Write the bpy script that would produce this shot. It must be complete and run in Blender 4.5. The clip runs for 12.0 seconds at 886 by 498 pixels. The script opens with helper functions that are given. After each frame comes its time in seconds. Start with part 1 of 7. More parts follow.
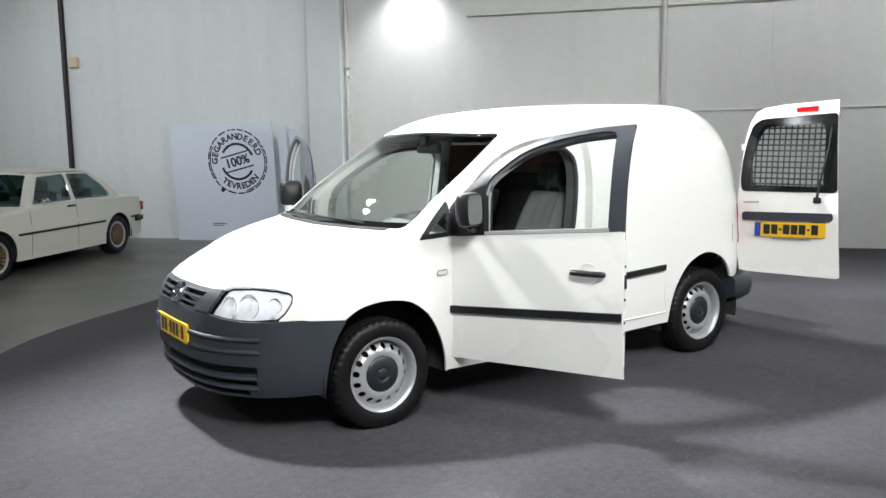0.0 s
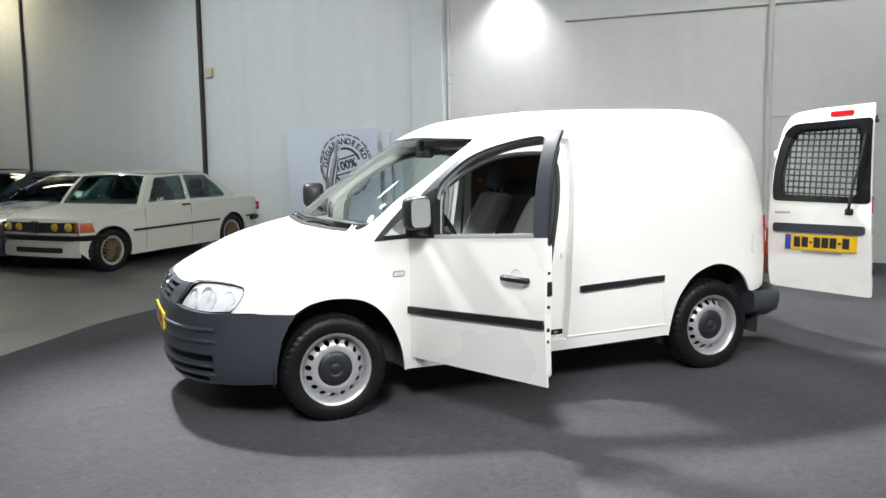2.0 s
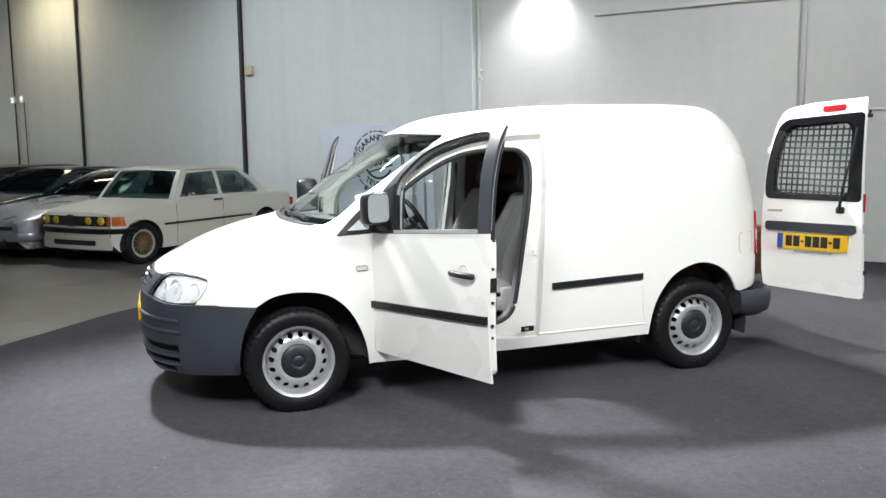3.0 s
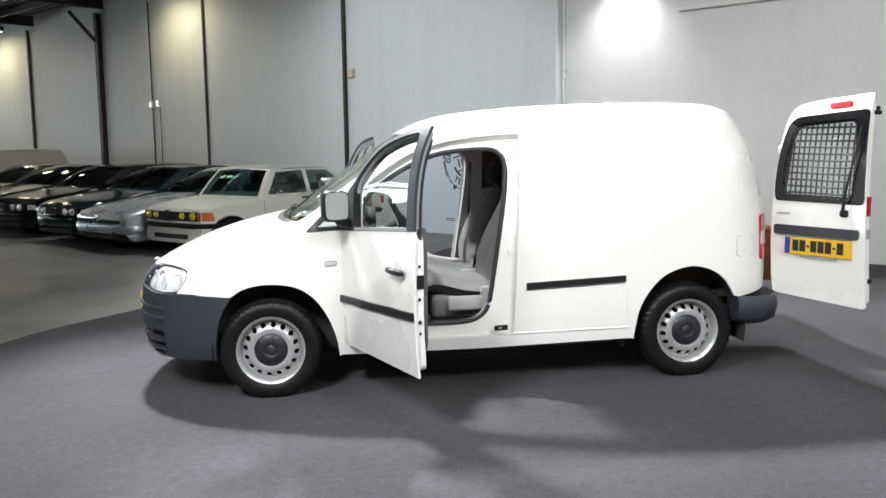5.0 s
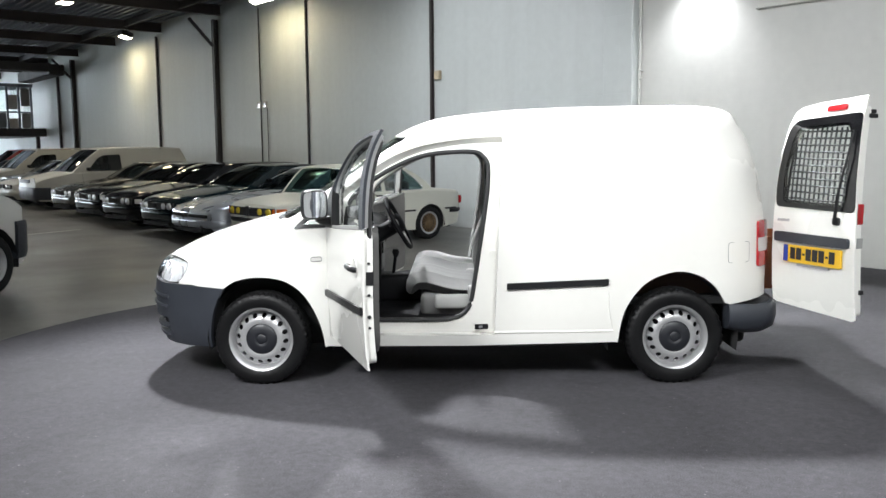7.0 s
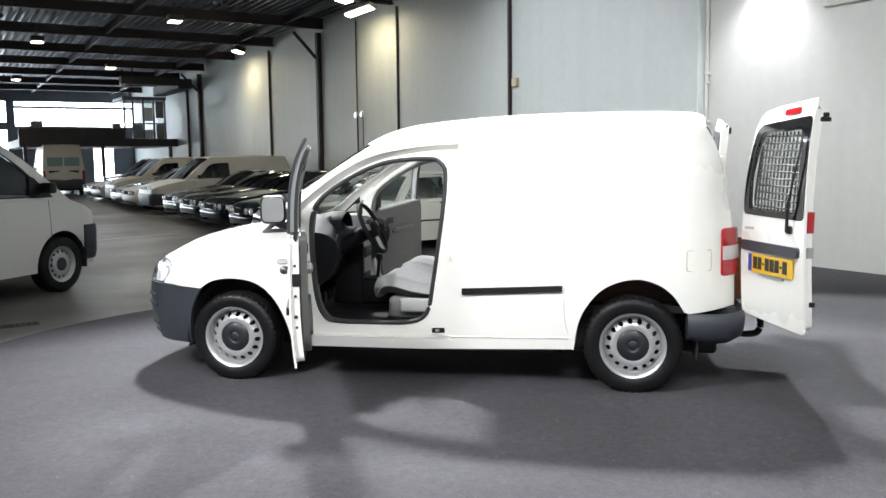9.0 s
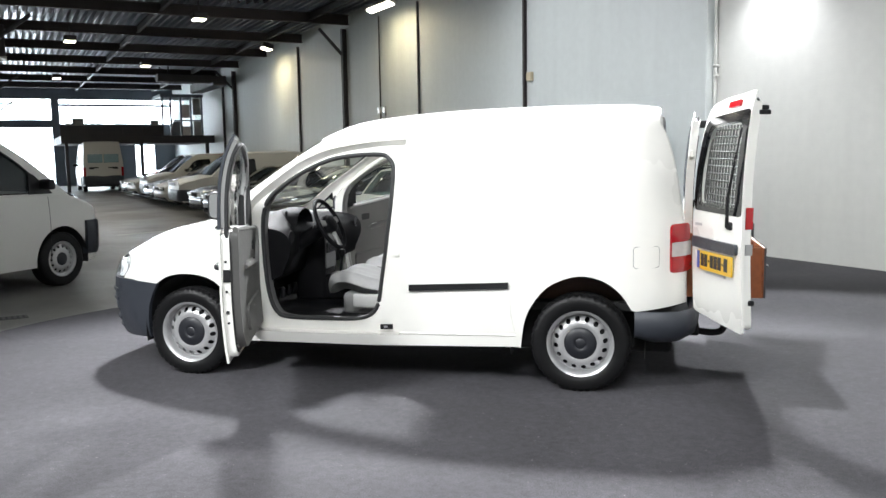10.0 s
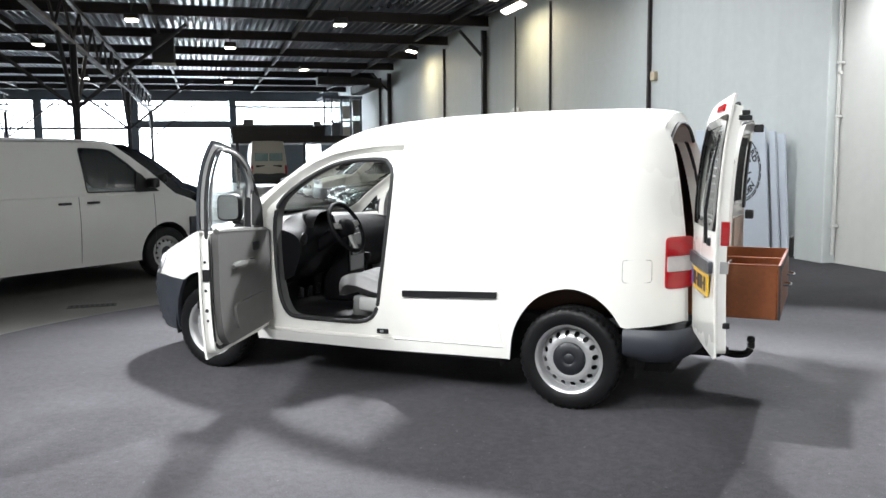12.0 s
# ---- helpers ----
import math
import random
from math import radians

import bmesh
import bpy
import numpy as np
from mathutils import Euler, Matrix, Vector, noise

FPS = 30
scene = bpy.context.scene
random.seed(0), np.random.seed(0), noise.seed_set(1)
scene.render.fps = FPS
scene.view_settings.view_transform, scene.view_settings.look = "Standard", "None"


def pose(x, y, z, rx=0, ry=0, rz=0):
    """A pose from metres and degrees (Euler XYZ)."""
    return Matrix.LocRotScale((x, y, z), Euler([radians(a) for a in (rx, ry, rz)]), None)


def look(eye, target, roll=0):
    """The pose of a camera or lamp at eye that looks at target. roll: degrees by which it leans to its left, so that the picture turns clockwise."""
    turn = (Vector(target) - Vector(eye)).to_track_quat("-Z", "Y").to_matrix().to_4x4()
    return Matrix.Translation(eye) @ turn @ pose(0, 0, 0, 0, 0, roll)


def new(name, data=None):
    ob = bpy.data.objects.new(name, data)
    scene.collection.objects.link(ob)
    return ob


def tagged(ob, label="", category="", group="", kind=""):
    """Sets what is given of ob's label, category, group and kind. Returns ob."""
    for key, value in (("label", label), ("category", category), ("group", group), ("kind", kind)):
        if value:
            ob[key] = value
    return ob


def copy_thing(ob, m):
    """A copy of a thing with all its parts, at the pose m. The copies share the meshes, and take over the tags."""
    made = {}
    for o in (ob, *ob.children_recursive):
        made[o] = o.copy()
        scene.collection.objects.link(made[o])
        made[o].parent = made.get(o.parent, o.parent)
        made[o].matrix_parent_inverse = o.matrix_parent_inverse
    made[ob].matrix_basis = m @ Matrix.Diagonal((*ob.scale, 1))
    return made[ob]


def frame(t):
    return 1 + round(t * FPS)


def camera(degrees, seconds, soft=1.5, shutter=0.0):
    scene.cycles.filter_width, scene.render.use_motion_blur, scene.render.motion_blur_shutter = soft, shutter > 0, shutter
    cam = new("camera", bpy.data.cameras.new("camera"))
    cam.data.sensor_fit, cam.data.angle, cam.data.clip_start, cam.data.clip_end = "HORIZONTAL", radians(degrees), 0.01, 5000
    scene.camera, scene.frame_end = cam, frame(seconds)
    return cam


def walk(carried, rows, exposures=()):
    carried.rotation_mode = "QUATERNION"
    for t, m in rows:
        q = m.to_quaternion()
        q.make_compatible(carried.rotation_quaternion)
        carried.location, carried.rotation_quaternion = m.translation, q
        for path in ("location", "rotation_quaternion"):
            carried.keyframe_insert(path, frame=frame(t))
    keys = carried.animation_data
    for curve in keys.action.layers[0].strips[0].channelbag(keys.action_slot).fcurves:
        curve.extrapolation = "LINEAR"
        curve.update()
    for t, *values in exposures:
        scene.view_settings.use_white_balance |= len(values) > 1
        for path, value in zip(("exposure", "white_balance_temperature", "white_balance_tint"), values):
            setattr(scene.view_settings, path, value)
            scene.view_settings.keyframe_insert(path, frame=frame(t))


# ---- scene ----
cam = camera(55.5, 12.0)
PATH = [
    (0, (-2.324, -4.786, 1.587), (-1.196, -3.154, 1.331), -0.96),
    (0.5, (-2.067, -5.005, 1.591), (-1.041, -3.307, 1.337), -1.22),
    (1, (-1.799, -5.158, 1.568), (-0.822, -3.430, 1.324), -0.93),
    (1.5, (-1.528, -5.341, 1.570), (-0.651, -3.559, 1.331), -1.00),
    (2, (-1.278, -5.475, 1.564), (-0.512, -3.643, 1.327), -0.70),
    (2.5, (-0.993, -5.600, 1.562), (-0.315, -3.733, 1.326), -0.93),
    (3, (-0.718, -5.704, 1.552), (-0.100, -3.818, 1.309), -0.68),
    (4.8, (0.235, -6.021, 1.533), (0.573, -4.065, 1.296), -0.29),
    (5, (0.341, -6.063, 1.540), (0.611, -4.096, 1.301), -0.79),
    (5.5, (0.530, -6.131, 1.547), (0.709, -4.151, 1.326), -0.50),
    (6, (0.778, -6.174, 1.543), (0.917, -4.192, 1.317), -0.28),
    (6.5, (1.022, -6.233, 1.547), (1.075, -4.246, 1.324), -0.50),
    (7, (1.264, -6.274, 1.544), (1.230, -4.288, 1.308), -0.42),
    (8.8, (2.289, -6.282, 1.524), (1.984, -4.319, 1.301), -0.91),
    (9, (2.413, -6.291, 1.533), (2.067, -4.334, 1.317), -0.71),
    (9.5, (2.713, -6.239, 1.533), (2.299, -4.296, 1.309), -1.02),
    (10, (3.037, -6.128, 1.526), (2.584, -4.193, 1.300), -0.96),
    (10.5, (3.328, -6.056, 1.527), (2.806, -4.140, 1.294), -1.19),
    (11, (3.595, -5.985, 1.534), (2.951, -4.105, 1.308), -1.03),
    (11.5, (3.839, -5.866, 1.539), (3.056, -4.039, 1.319), -0.58),
    (12, (4.098, -5.695, 1.548), (3.261, -3.892, 1.327), -0.57),
]
EXPOSURES = [(0, 0.12), (3, 0.2), (6, 0.25), (9, 0.42), (12, 0.5)]
walk(cam, [(t, look(eye, target, roll)) for t, eye, target, roll in PATH], EXPOSURES)

# ---------------------------------------------------------------- light
# unit vectors of the hall: RUN goes along the long wall, OUT points at it
RUN, OUT = Vector((-0.651, 0.759, 0)), Vector((0.759, 0.651, 0))
WALL = 7.80


def hall(s, o, z=0.0):
    """A place in the hall: s along the long wall, o metres in front of it, at height z."""
    return RUN * s + OUT * (WALL - o) + Vector((0, 0, z))


HALL = Matrix(((RUN.x, -OUT.x, 0, OUT.x * WALL), (RUN.y, -OUT.y, 0, OUT.y * WALL), (0, 0, 1, 0), (0, 0, 0, 1)))

world = bpy.data.worlds.new("world")
scene.world = world
world.use_nodes = True
_n = world.node_tree.nodes
_sky = _n.new("ShaderNodeTexSky")
_sky.sky_type, _sky.sun_disc = "NISHITA", False
_sky.sun_elevation, _sky.sun_rotation = radians(35), radians(120)
world.node_tree.links.new(_sky.outputs[0], _n["Background"].inputs[0])
_n["Background"].inputs[1].default_value = 0.10


def lamp(name, kind, place, target, watts, colour, size, spot=None):
    data = bpy.data.lights.new(name, kind)
    data.energy, data.color = watts, colour
    if kind == "AREA":
        data.shape, data.size, data.size_y = "ELLIPSE", size[0], size[1]
    else:
        data.shadow_soft_size = size
    if spot:
        data.spot_size, data.spot_blend = radians(spot[0]), spot[1]
    ob = new(name, data)
    ob.matrix_world = look(place, target)
    return ob


COOL, WARM, NEUTRAL = (0.95, 0.97, 1.0), (1.0, 0.84, 0.52), (0.96, 0.985, 1.0)
# flood by the wall, over the rear of the van: it throws the van's shadow towards the open floor, and washes the wall under it
lamp("flood_wall", "SPOT", hall(1.5, 0.6, 4.3), (4.4, -2.0, 0.0), 1350, COOL, 0.08, (68, 0.35))
lamp("flood_wall_spill", "SPOT", hall(1.6, 0.42, 4.15), hall(1.65, 0.12, 2.6), 150, COOL, 0.10, (105, 1.0))
# two floods over the aisle, which throw the van's shadow towards the open floor
lamp("flood_aisle", "SPOT", (-1.3, 2.3, 4.95), (2.2, -3.0, 0.0), 2950, COOL, 0.2, (97, 0.6))
lamp("flood_aisle", "SPOT", (1.93, 2.25, 5.0), (3.3, -1.6, 0.0), 1850, COOL, 0.14, (74, 0.5))
# floods over the open floor, above and behind the camera's way
lamp("flood_front", "SPOT", (-2.2, -6.1, 5.0), (0.9, -0.1, 1.2), 2000, NEUTRAL, 0.7, (56, 0.6))
lamp("flood_rear", "SPOT", (3.2, -7.0, 5.0), (2.5, -0.1, 1.2), 1080, NEUTRAL, 0.7, (58, 0.6))
# unseen area lights under the roof, added to lift the ambient level
for s_, o_, p_ in ((-2.5, 6.0, 28), (4.0, 4.5, 20), (9.5, 4.0, 105), (-4.0, 9.8, 62), (3.5, 13.5, 95)):
    lamp("ambient_fill", "AREA", hall(s_, o_, 5.1), hall(s_, o_, 0), p_, NEUTRAL, (0.5, 0.4))
# unseen spots at beam height, added to brighten the long wall
for s_, p_ in ((-8.0, 40), (-4.0, 54), (0.8, 30), (6.0, 46)):
    lamp("wall_fill", "SPOT", hall(s_, 4.2, 5.0), hall(s_, 0.0, 3.4), p_ * 8, COOL, 0.15, (88, 0.8))

# ---------------------------------------------------------------- materials


def mat(name, colour, rough=0.5, metal=0.0, vary=0.08, scale=6.0, bump=0.0, bump_scale=60.0, coat=0.0, spec=0.5, alpha=1.0, rvary=0.08):
    """A principled material with two scales of uneven colour, uneven gloss and fine relief."""
    m = bpy.data.materials.new(name)
    m.use_nodes = True
    t = m.node_tree
    b = t.nodes["Principled BSDF"]
    b.inputs["Roughness"].default_value, b.inputs["Metallic"].default_value = rough, metal
    b.inputs["Coat Weight"].default_value, b.inputs["Coat Roughness"].default_value = coat, 0.04
    b.inputs["Specular IOR Level"].default_value = spec
    co = t.nodes.new("ShaderNodeTexCoord")
    wide, fine = t.nodes.new("ShaderNodeTexNoise"), t.nodes.new("ShaderNodeTexNoise")
    wide.inputs["Scale"].default_value, wide.inputs["Detail"].default_value = scale * 0.25, 4
    fine.inputs["Scale"].default_value, fine.inputs["Detail"].default_value = scale * 6, 6
    for q in (wide, fine):
        t.links.new(co.outputs["Object"], q.inputs["Vector"])
    mix = t.nodes.new("ShaderNodeMath")
    mix.operation = "ADD"
    t.links.new(wide.outputs["Fac"], mix.inputs[0])
    t.links.new(fine.outputs["Fac"], mix.inputs[1])
    ramp = t.nodes.new("ShaderNodeMapRange")
    ramp.inputs["From Min"].default_value, ramp.inputs["From Max"].default_value = 0.6, 1.4
    ramp.inputs["To Min"].default_value, ramp.inputs["To Max"].default_value = 1 - vary, 1 + vary
    t.links.new(mix.outputs[0], ramp.inputs["Value"])
    tint = t.nodes.new("ShaderNodeVectorMath")
    tint.operation = "SCALE"
    tint.inputs[0].default_value = colour
    t.links.new(ramp.outputs[0], tint.inputs["Scale"])
    t.links.new(tint.outputs[0], b.inputs["Base Color"])
    rr = t.nodes.new("ShaderNodeMapRange")
    rr.inputs["From Min"].default_value, rr.inputs["From Max"].default_value = 0.3, 0.7
    rr.inputs["To Min"].default_value, rr.inputs["To Max"].default_value = max(0.02, rough - rvary), min(1, rough + rvary)
    t.links.new(wide.outputs["Fac"], rr.inputs["Value"])
    t.links.new(rr.outputs[0], b.inputs["Roughness"])
    if bump:
        grain, bp = t.nodes.new("ShaderNodeTexNoise"), t.nodes.new("ShaderNodeBump")
        grain.inputs["Scale"].default_value, grain.inputs["Detail"].default_value = bump_scale, 3
        t.links.new(co.outputs["Object"], grain.inputs["Vector"])
        bp.inputs["Strength"].default_value, bp.inputs["Distance"].default_value = bump, 0.01
        t.links.new(grain.outputs["Fac"], bp.inputs["Height"])
        t.links.new(bp.outputs[0], b.inputs["Normal"])
    if alpha < 1:
        b.inputs["Alpha"].default_value = alpha
    return m


def glass(name, tint, alpha, rough=0.02):
    """A thin pane: clear, with a mirror gloss that grows towards grazing views."""
    m = bpy.data.materials.new(name)
    m.use_nodes = True
    t = m.node_tree
    t.nodes.clear()
    out, clear, shine, mix, lw, pw, fr = (t.nodes.new("ShaderNode" + k) for k in ("OutputMaterial", "BsdfTransparent", "BsdfGlossy", "MixShader", "LayerWeight", "Math", "Math"))
    clear.inputs[0].default_value = (*[c * alpha for c in tint], 1)
    shine.inputs["Roughness"].default_value = rough
    pw.operation, fr.operation = "POWER", "MULTIPLY_ADD"
    pw.inputs[1].default_value, fr.inputs[1].default_value, fr.inputs[2].default_value = 5.0, 0.90, 0.06
    t.links.new(lw.outputs["Facing"], pw.inputs[0])
    t.links.new(pw.outputs[0], fr.inputs[0])
    t.links.new(fr.outputs[0], mix.inputs[0])
    t.links.new(clear.outputs[0], mix.inputs[1])
    t.links.new(shine.outputs[0], mix.inputs[2])
    t.links.new(mix.outputs[0], out.inputs[0])
    return m


def glow(name, colour, strength):
    m = bpy.data.materials.new(name)
    m.use_nodes = True
    b = m.node_tree.nodes["Principled BSDF"]
    b.inputs["Base Color"].default_value = (*colour, 1)
    b.inputs["Emission Color"].default_value, b.inputs["Emission Strength"].default_value = (*colour, 1), strength
    return m


def painted_wall(name, colour, courses, relief=0.35):
    """Painted masonry or concrete: drifting dirt, streaks that run down, and block joints under the paint."""
    m = mat(name, colour, 0.55, vary=0.05, scale=1.2)
    t = m.node_tree
    b = t.nodes["Principled BSDF"]
    co = t.nodes.new("ShaderNodeTexCoord")
    turn = t.nodes.new("ShaderNodeMapping")
    turn.inputs["Rotation"].default_value = (radians(90), 0, 0)
    t.links.new(co.outputs["Object"], turn.inputs[0])
    brick = t.nodes.new("ShaderNodeTexBrick")
    brick.inputs["Scale"].default_value = 1.0
    brick.inputs["Brick Width"].default_value, brick.inputs["Row Height"].default_value = courses
    brick.inputs["Mortar Size"].default_value, brick.inputs["Mortar Smooth"].default_value = 0.006, 0.6
    brick.inputs["Color1"].default_value = brick.inputs["Color2"].default_value = (1, 1, 1, 1)
    brick.inputs["Mortar"].default_value = (0, 0, 0, 1)
    t.links.new(turn.outputs[0], brick.inputs["Vector"])
    grain = t.nodes.new("ShaderNodeTexNoise")
    grain.inputs["Scale"].default_value, grain.inputs["Detail"].default_value = 40, 5
    t.links.new(co.outputs["Object"], grain.inputs["Vector"])
    add = t.nodes.new("ShaderNodeMath")
    add.operation, add.inputs[1].default_value = "MULTIPLY_ADD", 0.3
    t.links.new(grain.outputs["Fac"], add.inputs[0])
    t.links.new(brick.outputs["Color"], add.inputs[2])
    bp = t.nodes.new("ShaderNodeBump")
    bp.inputs["Strength"].default_value, bp.inputs["Distance"].default_value = relief, 0.006
    t.links.new(add.outputs[0], bp.inputs["Height"])
    t.links.new(bp.outputs[0], b.inputs["Normal"])
    # streaks
    st = t.nodes.new("ShaderNodeMapping")
    st.inputs["Scale"].default_value = (2.2, 2.2, 0.12)
    t.links.new(co.outputs["Object"], st.inputs[0])
    run = t.nodes.new("ShaderNodeTexNoise")
    run.inputs["Scale"].default_value, run.inputs["Detail"].default_value = 1.5, 6
    t.links.new(st.outputs[0], run.inputs["Vector"])
    mr = t.nodes.new("ShaderNodeMapRange")
    mr.inputs["From Min"].default_value, mr.inputs["From Max"].default_value = 0.35, 0.75
    mr.inputs["To Min"].default_value, mr.inputs["To Max"].default_value = 1.0, 0.95
    t.links.new(run.outputs["Fac"], mr.inputs["Value"])
    old = b.inputs["Base Color"].links[0].from_socket
    sc = t.nodes.new("ShaderNodeVectorMath")
    sc.operation = "SCALE"
    t.links.new(old, sc.inputs[0])
    t.links.new(mr.outputs[0], sc.inputs["Scale"])
    t.links.new(sc.outputs[0], b.inputs["Base Color"])
    return m


def concrete_floor(name, colour, rough, patch):
    m = mat(name, colour, rough, vary=0.18, scale=2.0, bump=0.15, bump_scale=90, rvary=0.12)
    t = m.node_tree
    b = t.nodes["Principled BSDF"]
    co = t.nodes.new("ShaderNodeTexCoord")
    big = t.nodes.new("ShaderNodeTexNoise")
    big.inputs["Scale"].default_value, big.inputs["Detail"].default_value, big.inputs["Distortion"].default_value = 0.5, 8, 0.8
    t.links.new(co.outputs["Object"], big.inputs["Vector"])
    mr = t.nodes.new("ShaderNodeMapRange")
    mr.inputs["From Min"].default_value, mr.inputs["From Max"].default_value = 0.35, 0.65
    mr.inputs["To Min"].default_value, mr.inputs["To Max"].default_value = 1 - patch, 1 + patch
    t.links.new(big.outputs["Fac"], mr.inputs["Value"])
    sc = t.nodes.new("ShaderNodeVectorMath")
    sc.operation = "SCALE"
    t.links.new(b.inputs["Base Color"].links[0].from_socket, sc.inputs[0])
    t.links.new(mr.outputs[0], sc.inputs["Scale"])
    t.links.new(sc.outputs[0], b.inputs["Base Color"])
    return m


BODY_WHITE = mat("van_white", (0.83, 0.82, 0.775), 0.28, vary=0.015, scale=3, coat=0.6, rvary=0.04)
IVORY = mat("ivory_paint", (0.62, 0.62, 0.54), 0.42, vary=0.02, coat=0.08)
SILVER_PAINT = mat("silver_paint", (0.45, 0.48, 0.53), 0.3, 0.65, vary=0.03, coat=0.6)
BLACK_PAINT = mat("black_paint", (0.006, 0.0065, 0.008), 0.10, vary=0.1, coat=0.08, spec=0.28, rvary=0.03)
GREEN_PAINT = mat("dark_green_paint", (0.006, 0.013, 0.016), 0.10, vary=0.1, coat=0.08, spec=0.28, rvary=0.03)
BLUE_PAINT = mat("dark_blue_paint", (0.010, 0.014, 0.026), 0.10, vary=0.1, coat=0.08, spec=0.28, rvary=0.03)
GREY_PAINT = mat("dark_grey_paint", (0.085, 0.083, 0.072), 0.18, 0.3, vary=0.1, coat=0.3, rvary=0.04)
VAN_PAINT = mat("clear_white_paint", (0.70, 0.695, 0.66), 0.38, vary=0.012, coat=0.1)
GREY_WHITE = mat("grey_white_paint", (0.50, 0.495, 0.455), 0.42, vary=0.012, coat=0.05)
RED_PAINT = mat("red_paint", (0.30, 0.02, 0.02), 0.3, vary=0.05, coat=0.5)
PLASTIC = mat("grey_plastic", (0.031, 0.035, 0.044), 0.42, vary=0.1, scale=20, bump=0.12, bump_scale=500)
BLACK_PLASTIC = mat("black_plastic", (0.011, 0.011, 0.012), 0.42, spec=0.35, vary=0.12, scale=20, bump=0.08, bump_scale=400)
LINING = mat("frame_lining", (0.38, 0.38, 0.375), 0.6, vary=0.06, scale=15)
DASH = mat("dash_plastic", (0.006, 0.006, 0.007), 0.6, spec=0.12, vary=0.12, scale=20, bump=0.1, bump_scale=400)
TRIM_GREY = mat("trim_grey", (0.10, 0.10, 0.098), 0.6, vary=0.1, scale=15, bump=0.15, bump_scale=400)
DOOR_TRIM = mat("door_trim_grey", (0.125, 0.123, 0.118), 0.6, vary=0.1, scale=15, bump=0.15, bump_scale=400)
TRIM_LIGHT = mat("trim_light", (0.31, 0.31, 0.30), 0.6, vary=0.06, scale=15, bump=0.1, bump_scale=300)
RUBBER = mat("tyre_rubber", (0.007, 0.007, 0.0075), 0.42, spec=0.22, vary=0.25, scale=8, bump=0.2, bump_scale=150)
SEAL = mat("seal_rubber", (0.02, 0.02, 0.021), 0.65, vary=0.1)
STEEL = mat("painted_steel_rim", (0.44, 0.44, 0.445), 0.34, 0.5, vary=0.08, scale=12)
CHROME = mat("chrome", (0.75, 0.76, 0.78), 0.12, 1.0, vary=0.02)
MIRROR = mat("mirror_glass", (0.86, 0.88, 0.9), 0.03, 1.0, vary=0.005, rvary=0.01)
REFLECTOR = mat("lamp_reflector", (0.90, 0.91, 0.92), 0.3, 0.15, vary=0.12, scale=40, bump=0.35, bump_scale=45)
LAMP_DISH = mat("lamp_dish", (0.92, 0.93, 0.94), 0.16, 0.6, vary=0.10, scale=60, bump=0.5, bump_scale=90)
FABRIC = mat("seat_fabric", (0.16, 0.16, 0.157), 0.9, vary=0.12, scale=25, bump=0.4, bump_scale=700)
FABRIC_DARK = mat("seat_fabric_dark", (0.030, 0.031, 0.034), 0.9, vary=0.15, scale=25, bump=0.4, bump_scale=700)
GLASS = glass("window_glass", (0.93, 0.97, 0.95), 0.97)
SCREEN_GLASS = glass("windscreen_glass", (0.86, 0.95, 0.91), 0.96)
GLASS_DARK = glass("dim_window_glass", (0.36, 0.44, 0.46), 0.75)
CLEAR = glass("clear_lens", (0.97, 0.98, 1.0), 0.97)
FRIT = mat("black_glass_band", (0.008, 0.008, 0.009), 0.08, vary=0.05)
CLEAR_FIELD = mat("clear_lamp_field", (0.52, 0.49, 0.48), 0.15, vary=0.2, scale=40, coat=0.4)
RED_LENS = mat("red_lens", (0.36, 0.008, 0.012), 0.12, vary=0.1, scale=30, coat=0.3)
AMBER = mat("amber_lens", (0.50, 0.10, 0.01), 0.2, vary=0.1, coat=0.6)
YELLOW_LENS = mat("yellow_lamp", (0.62, 0.46, 0.03), 0.15, vary=0.1, coat=0.8)
WHITE_LENS = mat("white_lens", (0.66, 0.64, 0.62), 0.12, vary=0.15, scale=40, coat=0.8)
PLATE = mat("plate_yellow", (0.76, 0.46, 0.015), 0.35, vary=0.03)
PLATE_BLUE = mat("plate_blue", (0.02, 0.06, 0.35), 0.35)
INK = mat("plate_ink", (0.012, 0.012, 0.014), 0.5)
WOOD = mat("brown_ply", (0.26, 0.075, 0.022), 0.42, vary=0.22, scale=7, coat=0.2)
WOOD_DARK = mat("dark_ply", (0.085, 0.035, 0.018), 0.55, vary=0.2, scale=7)
UNDER = mat("underbody", (0.022, 0.022, 0.023), 0.85, vary=0.2)
GOLD_RIM = mat("gold_rim", (0.20, 0.13, 0.07), 0.45, 0.6, vary=0.08)
DARK_STEEL = mat("dark_steel", (0.052, 0.050, 0.053), 0.6, 0.2, vary=0.2, scale=5)
BROWN_STEEL = mat("brown_steel", (0.038, 0.030, 0.030), 0.6, 0.1, vary=0.2, scale=5)
DECK = mat("roof_deck", (0.20, 0.22, 0.26), 0.34, 0.5, vary=0.15, scale=2)
FACADE = mat("facade_steel", (0.16, 0.18, 0.21), 0.5, 0.1, vary=0.15, scale=3)
PIPE_CREAM = mat("cream_pipe", (0.58, 0.58, 0.55), 0.6, vary=0.06)
WHITE_PIPE = mat("white_pipe", (0.66, 0.66, 0.62), 0.5, vary=0.06)
CREAM = mat("cream_plastic", (0.55, 0.47, 0.33), 0.5)
# opaque teal: daylight seen through the high van's rear panes, painted as colour
DAYLIT_PANE = mat("daylit_rear_pane", (0.16, 0.27, 0.29), 0.06, vary=0.2, scale=3, coat=0.5)
